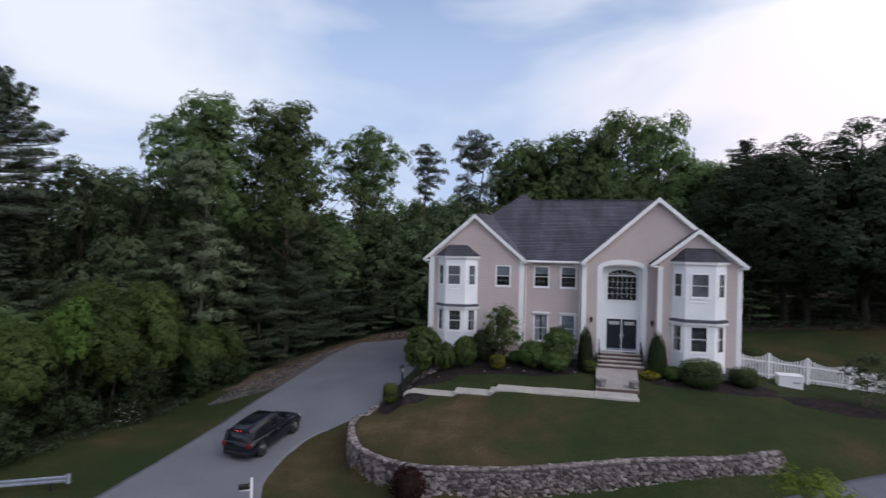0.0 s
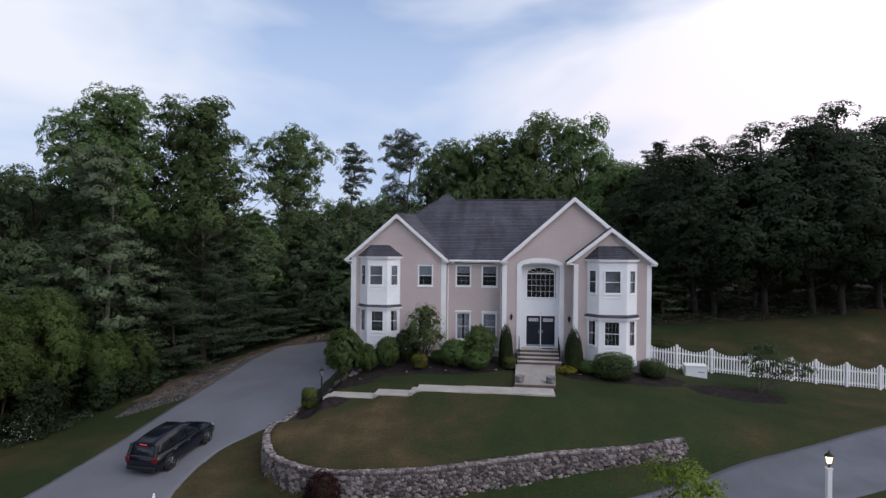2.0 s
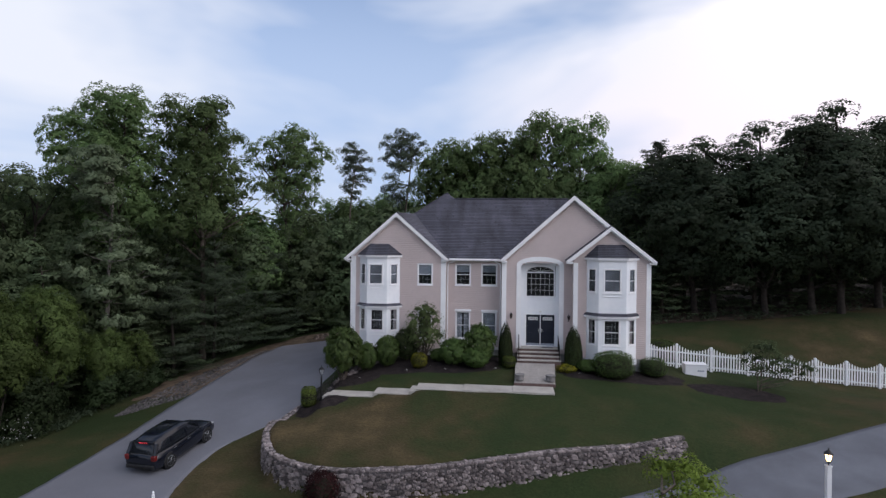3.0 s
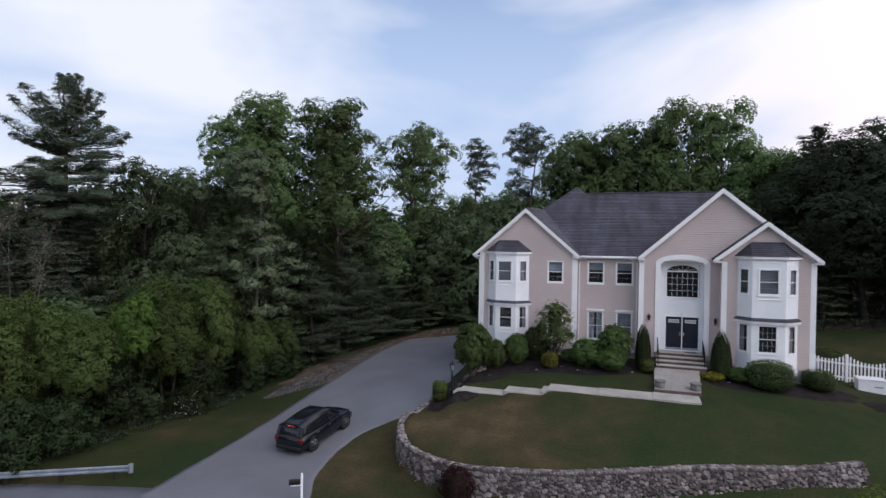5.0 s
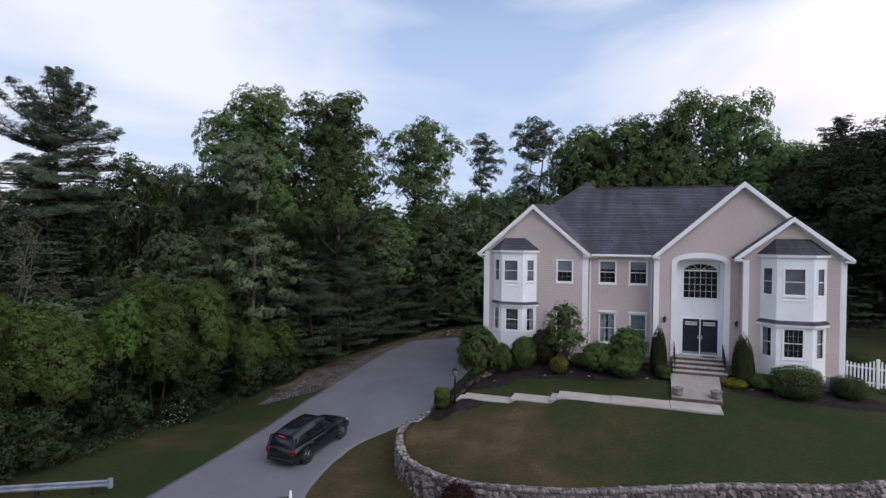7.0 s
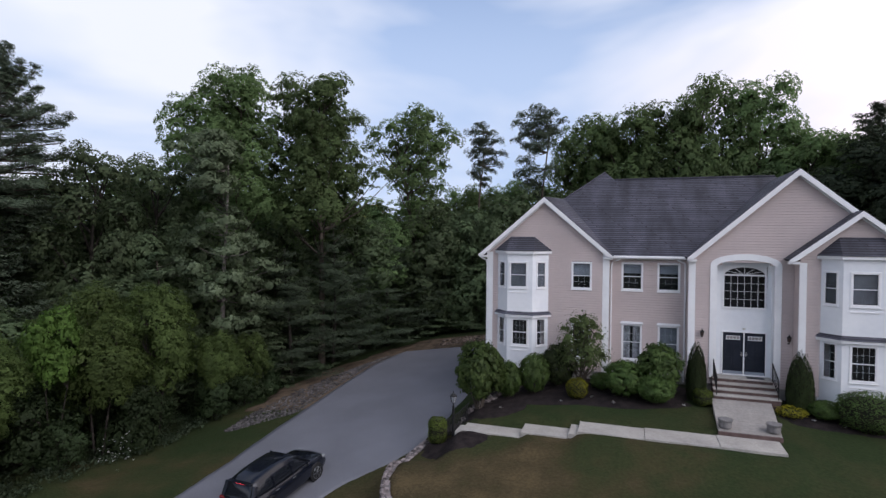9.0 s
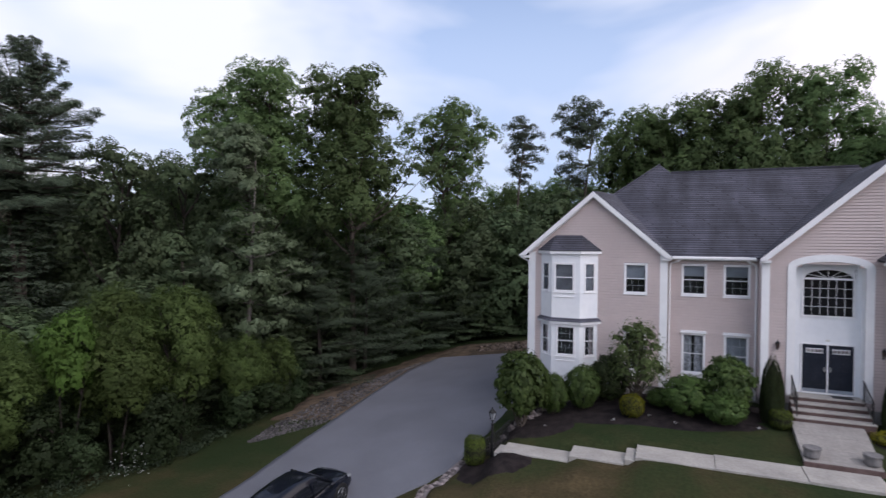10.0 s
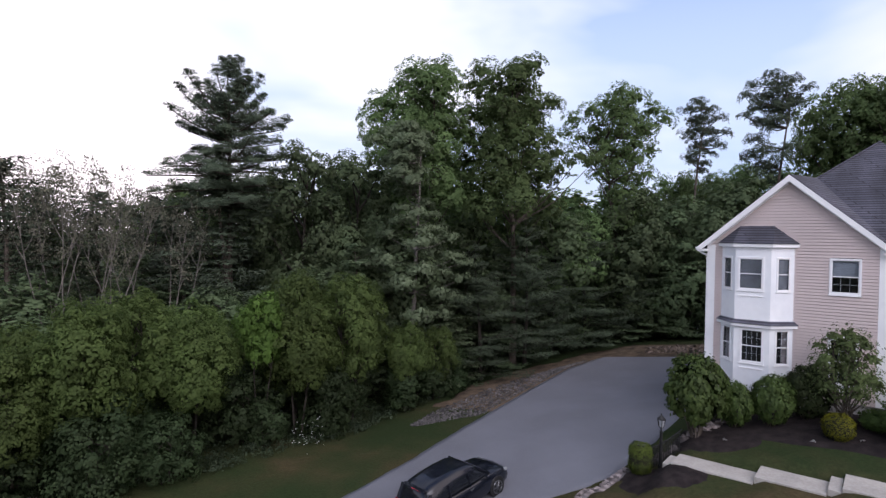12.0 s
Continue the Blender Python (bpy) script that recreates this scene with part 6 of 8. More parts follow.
lone("oak_tree", -25.4, 21.6, 21.4, ((-0.3, 18.8, 1.1), (1.0, 18.3, 1.1), (-1.4, 18.0, 1.2), (-2.8, 17.1, 1.1), (-4.4, 16.7, 0.9), (-5.0, 15.7, 0.7), (0.2, 17.2, 1.3), (2.4, 17.2, 1.1), (3.5, 16.4, 0.9), (-3.8, 15.1, 0.9), (-2.2, 15.0, 1.1), (-0.3, 15.2, 1.3), (1.6, 15.2, 1.1), (-2.7, 13.3, 0.8), (-1.1, 13.1, 1.1), (0.5, 13.1, 1.2), (2.2, 13.7, 0.9), (-2.2, 11.7, 0.9), (0.0, 11.2, 1.3), (1.9, 11.5, 1.0), (-0.5, 9.3, 1.4), (1.7, 9.3, 1.3)),
     "open-crowned oak with gaps of sky between its limbs", "tree", "woodland oaks", M_OAK, leaf=0.18, sub=0.46, per=34, limb=0.7)
lone("pitch_pine", -19.9, 24.5, 15.0, ((-0.1, 17.9, 0.7), (-1.0, 17.3, 0.6), (0.9, 17.2, 0.7), (1.5, 16.3, 0.7), (-0.1, 16.3, 0.8), (2.1, 15.2, 0.5), (-1.0, 15.4, 0.6), (0.7, 15.2, 0.7), (-0.1, 14.1, 0.7), (1.8, 14.1, 0.5), (-0.8, 13.3, 0.5), (0.6, 12.7, 0.5)),
     "thin pine with a bare trunk and a small tufted top", "pine tree", "woodland pines", M_NEEDLE, leaf=0.26, sub=0.36, per=30, flat=0.6, stout=0.22, aspect=0.2, rise=0.1, along=0.3)
lone("pitch_pine", -14.5, 26.5, 9.1, ((-0.1, 19.7, 0.8), (-1.5, 19.1, 0.7), (1.3, 19.3, 0.8), (2.4, 18.5, 0.6), (-2.0, 18.3, 0.7), (-0.3, 18.4, 0.9), (1.0, 18.0, 0.9), (-1.4, 17.1, 0.8), (0.2, 16.8, 0.9), (1.8, 17.3, 0.7), (-0.6, 15.8, 0.5), (-2.2, 16.7, 0.5), (-1.3, 14.5, 0.9), (-1.6, 13.2, 1.0), (1.2, 13.8, 0.8), (-0.4, 12.4, 0.9)),
     "tall pine with a bare trunk and a broad dark tufted top", "pine tree", "woodland pines", M_NEEDLE, leaf=0.26, sub=0.36, per=30, flat=0.6, stout=0.24, aspect=0.2, rise=0.1, along=0.35)
lone("maple_tree", -31.8, 0.7, 41.5, ((-0.3, 13.3, 0.9), (-1.4, 13.0, 0.9), (0.7, 12.9, 0.9), (-2.4, 12.4, 0.7), (-0.9, 12.2, 0.9), (0.1, 12.0, 0.9), (-1.4, 11.2, 0.8), (-0.5, 10.7, 0.8), (0.5, 10.5, 0.7), (-1.3, 10.0, 0.6), (0.9, 8.4, 0.6), (1.5, 7.6, 0.6), (-0.6, 8.0, 0.6), (-1.0, 7.1, 0.7), (1.9, 6.7, 0.7), (-1.6, 6.3, 0.7), (0.8, 6.5, 0.7), (2.7, 6.1, 0.7), (-2.7, 5.0, 0.6), (-1.8, 4.6, 0.8), (1.3, 5.0, 0.9), (2.9, 4.8, 0.7), (3.7, 4.4, 0.6), (-3.1, 4.3, 0.5), (-0.9, 4.1, 0.8), (2.1, 3.5, 0.9), (3.5, 3.3, 0.7), (-1.5, 2.6, 1.0), (0.9, 2.1, 0.9), (2.7, 2.0, 0.9), (3.9, 1.8, 0.7)),
     "slender tree with silvery green foliage in layers", "tree", "", M_MAPLE, bark=M_PALEBARK, leaf=0.17, sub=0.36, per=26, flat=0.45, stout=0.24, rise=0.2, limb=0.5, along=0.3)
upswept_pine = tree_kind("white_pine", upswept(63, ground_z(-44.6, -5.1), 18.6, (
    (-0.7, 18.7, 17.2), (0.9, 18.8, 17.2), (-3.4, 17.4, 15.2), (2.5, 17.6, 15.6), (1.6, 17.4, 16.0), (-4.1, 16.5, 14.2), (2.8, 16.4, 14.8), (-2.6, 15.6, 14.4), (3.4, 15.1, 14.2),
    (-4.7, 14.8, 13.2), (4.9, 14.6, 13.7), (4.4, 14.0, 13.3), (-3.2, 13.3, 12.6), (-4.0, 13.7, 12.8), (4.1, 12.8, 12.3), (6.0, 12.5, 11.3), (-2.8, 11.9, 11.8), (5.4, 10.8, 10.6),
    (-5.2, 10.7, 10.9), (-4.2, 10.4, 10.3), (5.2, 9.6, 9.6), (-3.6, 11.4, 11.3), (-6.4, 10.0, 10.2), (-6.2, 8.8, 9.2), (6.2, 9.3, 9.3), (-4.6, 9.0, 9.2), (2.8, 9.0, 9.1), (-6.6, 7.6, 8.2), (6.4, 8.0, 8.2), (3.6, 7.6, 8.0), (-3.8, 7.6, 8.0), (4.8, 11.8, 11.4)), M_NEEDLE, M_BARK),
    "tall white pine with broad upswept tiers of limbs", "pine tree", "woodland pines", centred=False)
upswept_pine(-44.6, -5.1, 1.0, 1.0, 59.9)
WHITE_PINE[0](-44.9, -5.6, wide=1.0, turn=20, top=10.6)
SHADED(-38.8, 2.6, wide=0.85, turn=120, top=12.7)
SHADED(-41.6, -0.6, wide=0.9, turn=160, top=13.2)
SHADED(-43.5, 7.0, wide=1.0, turn=77, top=13.4)
SHADED(-48.0, 2.0, wide=1.0, turn=277, top=12.6)
OAK[2](-28.2, 17.5, wide=0.8, turn=10, top=8.6)
OAK[0](-23.9, 31.0, wide=0.62, turn=50, top=12.6)
OAK[2](-21.6, 30.5, wide=0.6, turn=150, top=12.8)
OAK[1](-18.3, 32.0, wide=0.6, turn=250, top=13.6)
yellow_tree = tree_kind("oak_tree", lobed(52, round_crown(52, 14.0, 1.7, 7.0, 16, 0.8), M_YELLOW, M_BARK, 0.2, 0.42, 34, stout=0.18), "far tree with yellow leaves in a gap of the wood", "tree", "woodland oaks")
yellow_tree(-38.8, 38.4, 1.0, 1.0, 20, top=11.5)
SOFT_PINE[0](-28.0, 9.2, 1.0, 1.0, 30)
SOFT_PINE[1](-29.4, 4.6, 0.9, 0.95, 130)
SOFT_PINE[0](-25.8, 15.6, 0.95, 1.0, 200)
SOFT_PINE[1](-23.6, 20.2, 0.9, 1.0, 290)
SOFT_PINE[0](-27.6, 13.2, 0.8, 0.9, 110)
OAK[2](-9.8, 32.0, wide=0.85, turn=70, top=20.4)
OAK[1](-5.6, 31.0, wide=1.0, turn=210, top=20.6)
OAK[0](-2.0, 31.0, wide=0.95, turn=110, top=20.7)
OAK[2](1.5, 30.7, wide=0.84, turn=20, top=23.3)
OAK[0](6.2, 30.0, wide=0.9, turn=250, top=22.5)
OAK[1](9.8, 28.0, wide=1.0, turn=330, top=17.2)
rnd = random.Random(5)
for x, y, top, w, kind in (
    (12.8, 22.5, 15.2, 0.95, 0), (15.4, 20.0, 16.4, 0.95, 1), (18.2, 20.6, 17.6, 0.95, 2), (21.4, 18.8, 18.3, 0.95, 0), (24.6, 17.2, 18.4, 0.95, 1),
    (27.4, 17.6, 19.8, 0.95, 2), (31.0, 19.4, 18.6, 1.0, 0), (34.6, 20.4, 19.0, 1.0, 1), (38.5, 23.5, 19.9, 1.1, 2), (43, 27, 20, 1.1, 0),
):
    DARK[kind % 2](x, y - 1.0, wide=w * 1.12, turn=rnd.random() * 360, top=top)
WHITE_PINE[1](13.6, 24.0, wide=0.62, turn=80, top=18.0)
WHITE_PINE[1](29.6, 24.0, wide=0.75, turn=140, top=19.5)
# rows that close the wood behind
for x, y in ((-55, 3), (-58, -2), (-52, 2), (-47, 9), (-41, 12), (-36, 17), (-31, 26), (-35, 24), (-26, 31), (-20, 33), (-15, 35), (-11, 40), (-3, 40), (5, 39), (12, 36), (-8, 35.5), (0, 35), (7, 34.5), (-43, 20), (-48, 18), (14, 29), (19, 27), (24, 25), (28, 28), (34, 27), (40, 31), (47, 32), (53, 38)):
    BACK[rnd.randrange(2)](x, y, wide=1.0, turn=rnd.random() * 360, top=(9.0 if x in (-31, -35) else 15.5 if y in (35.5, 35, 34.5) and x > -9 else 10.5 if x < 10 else 15.0) + 2.5 * rnd.random())
for x, y, top in ((-50.5, -12.0, 9.0), (-49.0, -17.6, 10.8), (-55.0, -6.0, 9.0), (-52.5, -20.5, 11.4), (-57.0, -14.0, 9.4), (-55.0, -26.0, 11.5), (-60.0, -33.0, 12.0), (-47.5, -7.5, 8.0)):
    WHITE_PINE[1](x, y, wide=0.8, turn=rnd.random() * 360, top=top)
# lower storey: dark trees between the trunks
for x, y, h in ((-36.5, -3.5, 0.72), (-38, 1, 0.95), (-34.5, 2.8, 0.95), (-33, 9, 0.95), (-28.5, 14.5, 0.9), (-24.0, 20.0, 0.95), (-20.5, 21.5, 0.85), (-16.5, 23.0, 0.95), (-12.5, 24.0, 0.9), (-40, -8, 0.6),
                (-7, 27, 0.9), (-1, 27, 0.95), (4.5, 26, 0.95), (-44, -19, 0.6), (-41, -25, 0.6), (10, 23.5, 0.8), (-22, 27, 0.9), (-31, 21, 0.9)):
    EDGE[rnd.randrange(2)](x, y, h, 1.0, rnd.random() * 360)
for x, y, h in ((-31.4, 6.2, 0.98), (-30.8, 3.0, 0.62), (-30.2, 9.0, 0.80), (-32.4, 11.8, 1.0), (-26.4, 18.4, 0.78), (-23.2, 20.2, 0.7), (-34.5, -1.6, 0.8), (-19.3, 21.2, 0.7), (-16.2, 21.6, 0.66),
                (-44.5, -9.5, 0.75), (-49, -15, 0.8), (-48, -10, 0.85), (-47, -22, 0.7),
                (12.6, 19.6, 0.7), (15.6, 21.4, 0.8), (18.6, 21.6, 0.8), (21.6, 21.0, 0.8), (24.6, 20.6, 0.8), (27.8, 21.2, 0.8), (31.0, 23.2, 0.85), (35, 24.5, 0.9), (39.5, 27, 0.9)):
    HEMLOCK[rnd.randrange(2)](x, y, h * rnd.uniform(0.72, 1.1), 1.0, rnd.random() * 360)
# bright saplings along the edge of the wood
for x, y, top, w in ((-31.8, -19.0, 3.5, 1.0), (-33.6, -16.6, 3.6, 1.05), (-31.4, -14.6, 2.5, 0.95), (-34.4, -13.0, 2.2, 1.0), (-31.0, -9.2, 2.7, 1.0), (-33.4, -7.2, 4.1, 1.05), (-31.0, -5.4, 3.9, 1.0), (-33.2, -3.0, 3.6, 1.0), (-32.2, -21.6, 1.8, 0.9), (-34.4, -20.4, 2.4, 0.95),
                     (-29.5, -2.2, 0.9, 0.72), (-29.2, 0.6, 0.2, 0.6)):
    SAPLING[rnd.randrange(3)](x, y, wide=w, turn=rnd.random() * 360, top=top)
for x, y, h in ((-30.6, -19.4, 1.0), (-30.4, -16.4, 0.85), (-30.6, -11.4, 0.7), (-29.9, -7.8, 1.0), (-29.7, -2.2, 1.0), (-29.4, 0.4, 0.85), (-29.4, 2.8, 0.8), (-31.6, -22.6, 1.0), (-32.2, -12.0, 1.2), (-32.0, -6.0, 1.2), (-32.2, -17.6, 1.2)):
    BRUSH[rnd.randrange(2)](x, y, h * rnd.uniform(0.85, 1.1), h, rnd.random() * 360)
bright_sapling = tree_kind("sapling", lobed(47, round_crown(47, 7.0, 1.4, 4.0, 14, 0.7), M_LIME, M_SHADEBARK, 0.14, 0.34, 40, stout=0.1, stems=2), "yellow-green sapling, brighter than those around it", "sapling", "woodland edge saplings")
bright_sapling(-31.0, -11.4, 1.0, 0.7, 40, top=3.2)
for x, y, h in ((-35.2, -17.2, 0.96), (-36.0, -12.2, 1.14), (-34.2, -21.0, 0.9), (-37.5, -18.5, 1.0), (-36.8, -8.0, 1.18), (-39.0, -13.6, 1.1), (-35.8, -23.8, 0.85), (-40, -21, 1.0), (-39.5, -17, 1.05), (-34.8, -4.4, 1.05), (-33.8, -24.6, 0.7)):
    THICKET[rnd.randrange(2)](x, y, h * (0.76 + 0.2 * rnd.random()), h * (0.95 + 0.3 * rnd.random()), rnd.random() * 360)
tree_kind("young_tree", lobed(49, round_crown(49, 9.0, 1.1, 3.5, 34, 0.42), M_SPRIG, M_BARK, 0.065, 0.2, 44, stout=0.09), "slim young tree with yellow-green feathery top", "young tree", "")(1.0, -27.4, wide=0.78, turn=40, top=3.02)
for x, y, h in ((-42.5, -15.2, 1.26), (-46.5, -17.0, 1.32), (-43.0, -11.8, 1.12), (-47.5, -13.4, 1.32)):
    THIN(x, y, h, 0.95, rnd.random() * 360)


def far_wood():
    """Distant woodland as one mass of leaf clumps with uneven tops, added all round: unseen behind the camera, it cuts
    low light.
    """
    fol = Leaves(7)
    r = fol.rng
    for k in range(480):
        a = radians(-180 + 360 * (k + r.random()) / 480)
        d = 70 + 34 * r.random()
        cx, cy = -5 + d * math.sin(a), -12 + d * math.cos(a)
        top = 5.5 + 4 * r.random() + (6 if cx > 15 else 0)
        for j in range(4):
            fol.puff((cx + r.normal() * 2, cy + r.normal() * 2, top - j * 4.2 - 1.5), 3.4, 46, 0.9, 0.9)
    return fol.mesh("far_wood", M_OAK)


tagged(new("far_wood", far_wood()), "distant dark green woodland closing the view, carried on unseen behind the camera", "woodland", kind="stuff")


# ---- garden plants ----
def shrub_meshes(seed, shape, count, leaf, material, rough=0.12, core=0.8):
    """Foliage over a shape(u, v) -> point, with a near-black filler shell inside; u and v run from 0 to 1."""
    fol = Leaves(seed)
    r = fol.rng
    u, v = r.random(count), r.random(count)
    p = shape(u, v)
    c0 = np.array([0, 0, p[:, 2].mean()])
    d = p - c0
    d /= np.linalg.norm(d, axis=1, keepdims=True) + 1e-9
    bump = 1 + rough * np.sin(p[:, 0] * 5.1 + seed) * np.sin(p[:, 1] * 4.7) * np.sin(p[:, 2] * 5.3 + 1) + rough * 0.6 * r.normal(size=count) - 0.12 * r.random(count)
    fol.add(c0 + (p - c0) * bump[:, None], d + 0.6 * r.normal(size=d.shape) + [0, 0, 0.3], leaf * (0.65 + 0.7 * r.random(count)), d + [0, 0, 0.15] + 0.3 * r.normal(size=d.shape))
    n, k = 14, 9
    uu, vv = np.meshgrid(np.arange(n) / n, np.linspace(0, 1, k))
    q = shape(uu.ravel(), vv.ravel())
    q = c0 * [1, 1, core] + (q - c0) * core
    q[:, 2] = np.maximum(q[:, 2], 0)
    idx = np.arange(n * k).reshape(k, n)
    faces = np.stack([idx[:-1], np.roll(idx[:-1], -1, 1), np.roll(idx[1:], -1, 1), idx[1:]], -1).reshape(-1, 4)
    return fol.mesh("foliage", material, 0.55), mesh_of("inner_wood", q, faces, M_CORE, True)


def clumped(seed, material, leaf=0.105, puffs=120, per=52, size=0.25, foot=0.72):
    """A loose bush of unit radius, two units tall: clumps of leaves over an egg that narrows to its foot."""
    rnd, fol = random.Random(seed), Leaves(seed)
    for j in range(puffs):
        h = 1 - 1.85 * (j + rnd.random()) / puffs
        a = 2.4 * j + rnd.random()
        r = math.sqrt(max(0, 1 - h * h)) * (1 if h > 0 else 1 - (1 - foot) * -h) * rnd.uniform(0.66, 0.92)
        if foot < 0.5 and h < -0.55:
            continue
        fol.puff((r * math.cos(a), r * math.sin(a), 1.0 + h * rnd.uniform(0.72, 0.9)), size * rnd.uniform(0.7, 1.3), int(per * rnd.uniform(0.7, 1.3)), leaf, 0.85, 0.4, 0.35, (0.6 * r * math.cos(a), 0.6 * r * math.sin(a), 0.5 * h))
    fol.puff((0, 0, 1.05), 0.62, 900, leaf * 1.6, 1.0, 0.3, 0.6)
    wood = Wood()
    for j in range(9):
        a = 0.7 * j
        wood.tube(curve((0.08 * math.cos(a), 0.08 * math.sin(a), -0.1), (math.cos(a) * 0.45, math.sin(a) * 0.45, 1), 1.5, (0, 0, 0.3), rnd, 6, 0.08), [0.035, 0.03, 0.026, 0.022, 0.018, 0.012, 0.006], 5)
    return fol.mesh("foliage", material, 0.6), wood.mesh("stems", M_BARK)


def ball(rx_, rz, flat=0.0, power=2.0):
    def shape(u, v):
        a, t = 2 * np.pi * u, np.arccos(1 - 2 * np.clip(v, 0, 1))
        s, c = np.sin(t), np.cos(t)
        rr = np.abs(s) ** (2 / power)
        return np.stack([rx_ * rr * np.cos(a), rx_ * rr * np.sin(a), rz + rz * np.sign(c) * np.abs(c) ** (2 / power)], -1)
    return shape


def cone(rad, tall):
    def shape(u, v):
        h = 1 - np.sqrt(np.clip(v, 0, 1))
        rr = rad * np.clip(1 - h ** 3.0, 0, 1) ** 0.78 * (0.86 + 0.14 * np.minimum(1, h * 4))
        a = 2 * np.pi * u
        return np.stack([rr * np.cos(a), rr * np.sin(a), tall * h], -1)
    return shape


def shrub(name, x, y, meshes, label, category, group="", turn=0.0, scale=(1, 1, 1), z=None):
    m = pose(x, y, (ground_z(x, y) if z is None else z) + 0.02, 0, 0, turn) @ Matrix.Diagonal((*scale, 1))
    t = thing(name, m, label, category, group)
    part("foliage", meshes[0], None, t)
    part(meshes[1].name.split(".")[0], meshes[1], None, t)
    return t


loose = [clumped(200 + k, M_SHRUB) for k in range(3)]
rhodo = clumped(205, M_SHRUB, 0.12, 110, 54, 0.25, 0.45)
clipped = [shrub_meshes(210 + k, ball(1.0, 1.0, 0, 2.7), 5600, 0.075, M_SHRUB, 0.07, 0.88) for k in range(2)]
olive_box = shrub_meshes(215, ball(1.0, 1.0, 0, 3.4), 5200, 0.09, M_BOX, 0.05, 0.9)
dark = clumped(220, M_ARBOR, 0.10)
gold = shrub_meshes(230, ball(1.0, 1.0, 0, 2.4), 4200, 0.08, M_GOLDEN_BALL, 0.06, 0.86)
bright = shrub_meshes(231, ball(1.0, 1.0), 1600, 0.12, M_GOLD, 0.2, 0.7)
red = shrub_meshes(232, ball(1.0, 1.0), 2400, 0.13, M_RED, 0.15, 0.8)
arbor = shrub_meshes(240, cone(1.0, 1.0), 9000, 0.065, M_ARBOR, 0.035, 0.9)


def bush(kind, x, y, r, h, label, category="shrub", group="", turn=0.0, name="shrub", ry=None):
    return shrub(name, x, y, kind, label, category, group, turn, (r, ry or r, h / 2))


bush(rhodo, -12.1, -4.2, 1.22, 3.35, "large rounded rhododendron beside the driveway", "rhododendron", name="rhododendron")
bush(loose[1], -10.95, -2.9, 0.66, 1.9, "upright leafy shrub in the mulch bed", group="foundation shrubs", turn=40)
bush(loose[2], -9.8, -2.4, 0.78, 2.1, "leafy shrub below the bay window", group="foundation shrubs", turn=110)
bush(dark, -8.75, -1.35, 0.95, 2.2, "dark green shrub against the siding", group="foundation shrubs")
bush(gold, -7.62, -2.95, 0.52, 0.98, "clipped yellow-green globe shrub", "globe shrub", name="globe_shrub")
bush(loose[1], -5.45, -2.35, 1.0, 1.8, "rounded green shrub below the windows", group="foundation shrubs")
bush(loose[1], -3.95, -1.9, 1.08, 2.6, "tall green shrub below the windows", group="foundation shrubs", turn=200)
bush(loose[2], -4.1, -2.75, 0.85, 1.35, "low green shrub in front of taller ones", group="foundation shrubs", turn=80)
bush(loose[0], -6.55, -1.7, 0.6, 0.85, "low shrub by the corner board", group="foundation shrubs", turn=120)
bush(olive_box, -2.05, -2.35, 0.42, 0.74, "small olive-green clipped shrub by the steps", "boxwood", "clipped boxwoods", name="boxwood", turn=60)
bush(bright, 1.45, -2.5, 0.60, 0.42, "low golden yellow spreading shrub", name="golden_shrub")
bush(loose[0], 2.75, -2.35, 0.70, 0.85, "low green shrub in the mulch bed", group="foundation shrubs", turn=30)
bush(clipped[1], 4.15, -2.9, 1.22, 1.65, "broad clipped boxwood before the bay window", "boxwood", "clipped boxwoods", name="boxwood", ry=0.8)
bush(clipped[0], 6.75, -1.75, 0.82, 1.15, "round clipped boxwood by the corner", "boxwood", "clipped boxwoods", name="boxwood", turn=70)
bush(olive_box, -13.4, -6.6, 0.44, 1.15, "small olive-green square-clipped boxwood by the lamp post", "boxwood", "clipped boxwoods", name="boxwood", turn=20)
bush(red, -9.9, -14.5, 0.72, 1.5, "dark purple-leaved shrub in front of the wall", "shrub", name="purple_shrub")
bush(clipped[0], 8.7, 4.2, 1.1, 1.3, "green shrub behind the picket fence", turn=15)
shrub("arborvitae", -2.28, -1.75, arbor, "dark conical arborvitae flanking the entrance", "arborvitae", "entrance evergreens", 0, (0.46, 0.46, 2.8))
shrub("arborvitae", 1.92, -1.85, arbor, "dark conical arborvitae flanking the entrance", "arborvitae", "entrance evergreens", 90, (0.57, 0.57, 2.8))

ornamental = tree_kind("ornamental_tree", lobed(301, round_crown(301, 3.85, 1.1, 1.0, 30, 0.44), M_OLIVE, M_BARK, 0.08, 0.22, 9, stout=0.085, stems=5, rise=1.8), "small airy ornamental tree against the siding", "small tree", "")
ornamental(-7.5, -1.5, wide=1.0, turn=30, top=3.0)
SPRAY = ((-1.0, 0.0, 1.9, 0.36), (-0.7, 0.2, 2.35, 0.38), (-0.2, 0.0, 2.7, 0.42), (0.3, -0.2, 2.8, 0.42), (0.7, 0.2, 2.5, 0.38), (0.0, 0.3, 2.0, 0.45), (0.6, -0.3, 1.85, 0.42), (1.2, 0.1, 2.0, 0.38), (1.7, -0.1, 1.85, 0.36),
         (2.2, 0.2, 1.7, 0.36), (2.7, 0.0, 1.55, 0.34), (3.1, 0.1, 1.4, 0.28), (1.3, -0.3, 1.4, 0.36), (1.9, 0.3, 1.25, 0.36), (2.5, -0.1, 1.15, 0.3), (-0.6, -0.3, 1.45, 0.36), (0.2, 0.4, 1.4, 0.36), (0.9, 0.2, 1.15, 0.3))
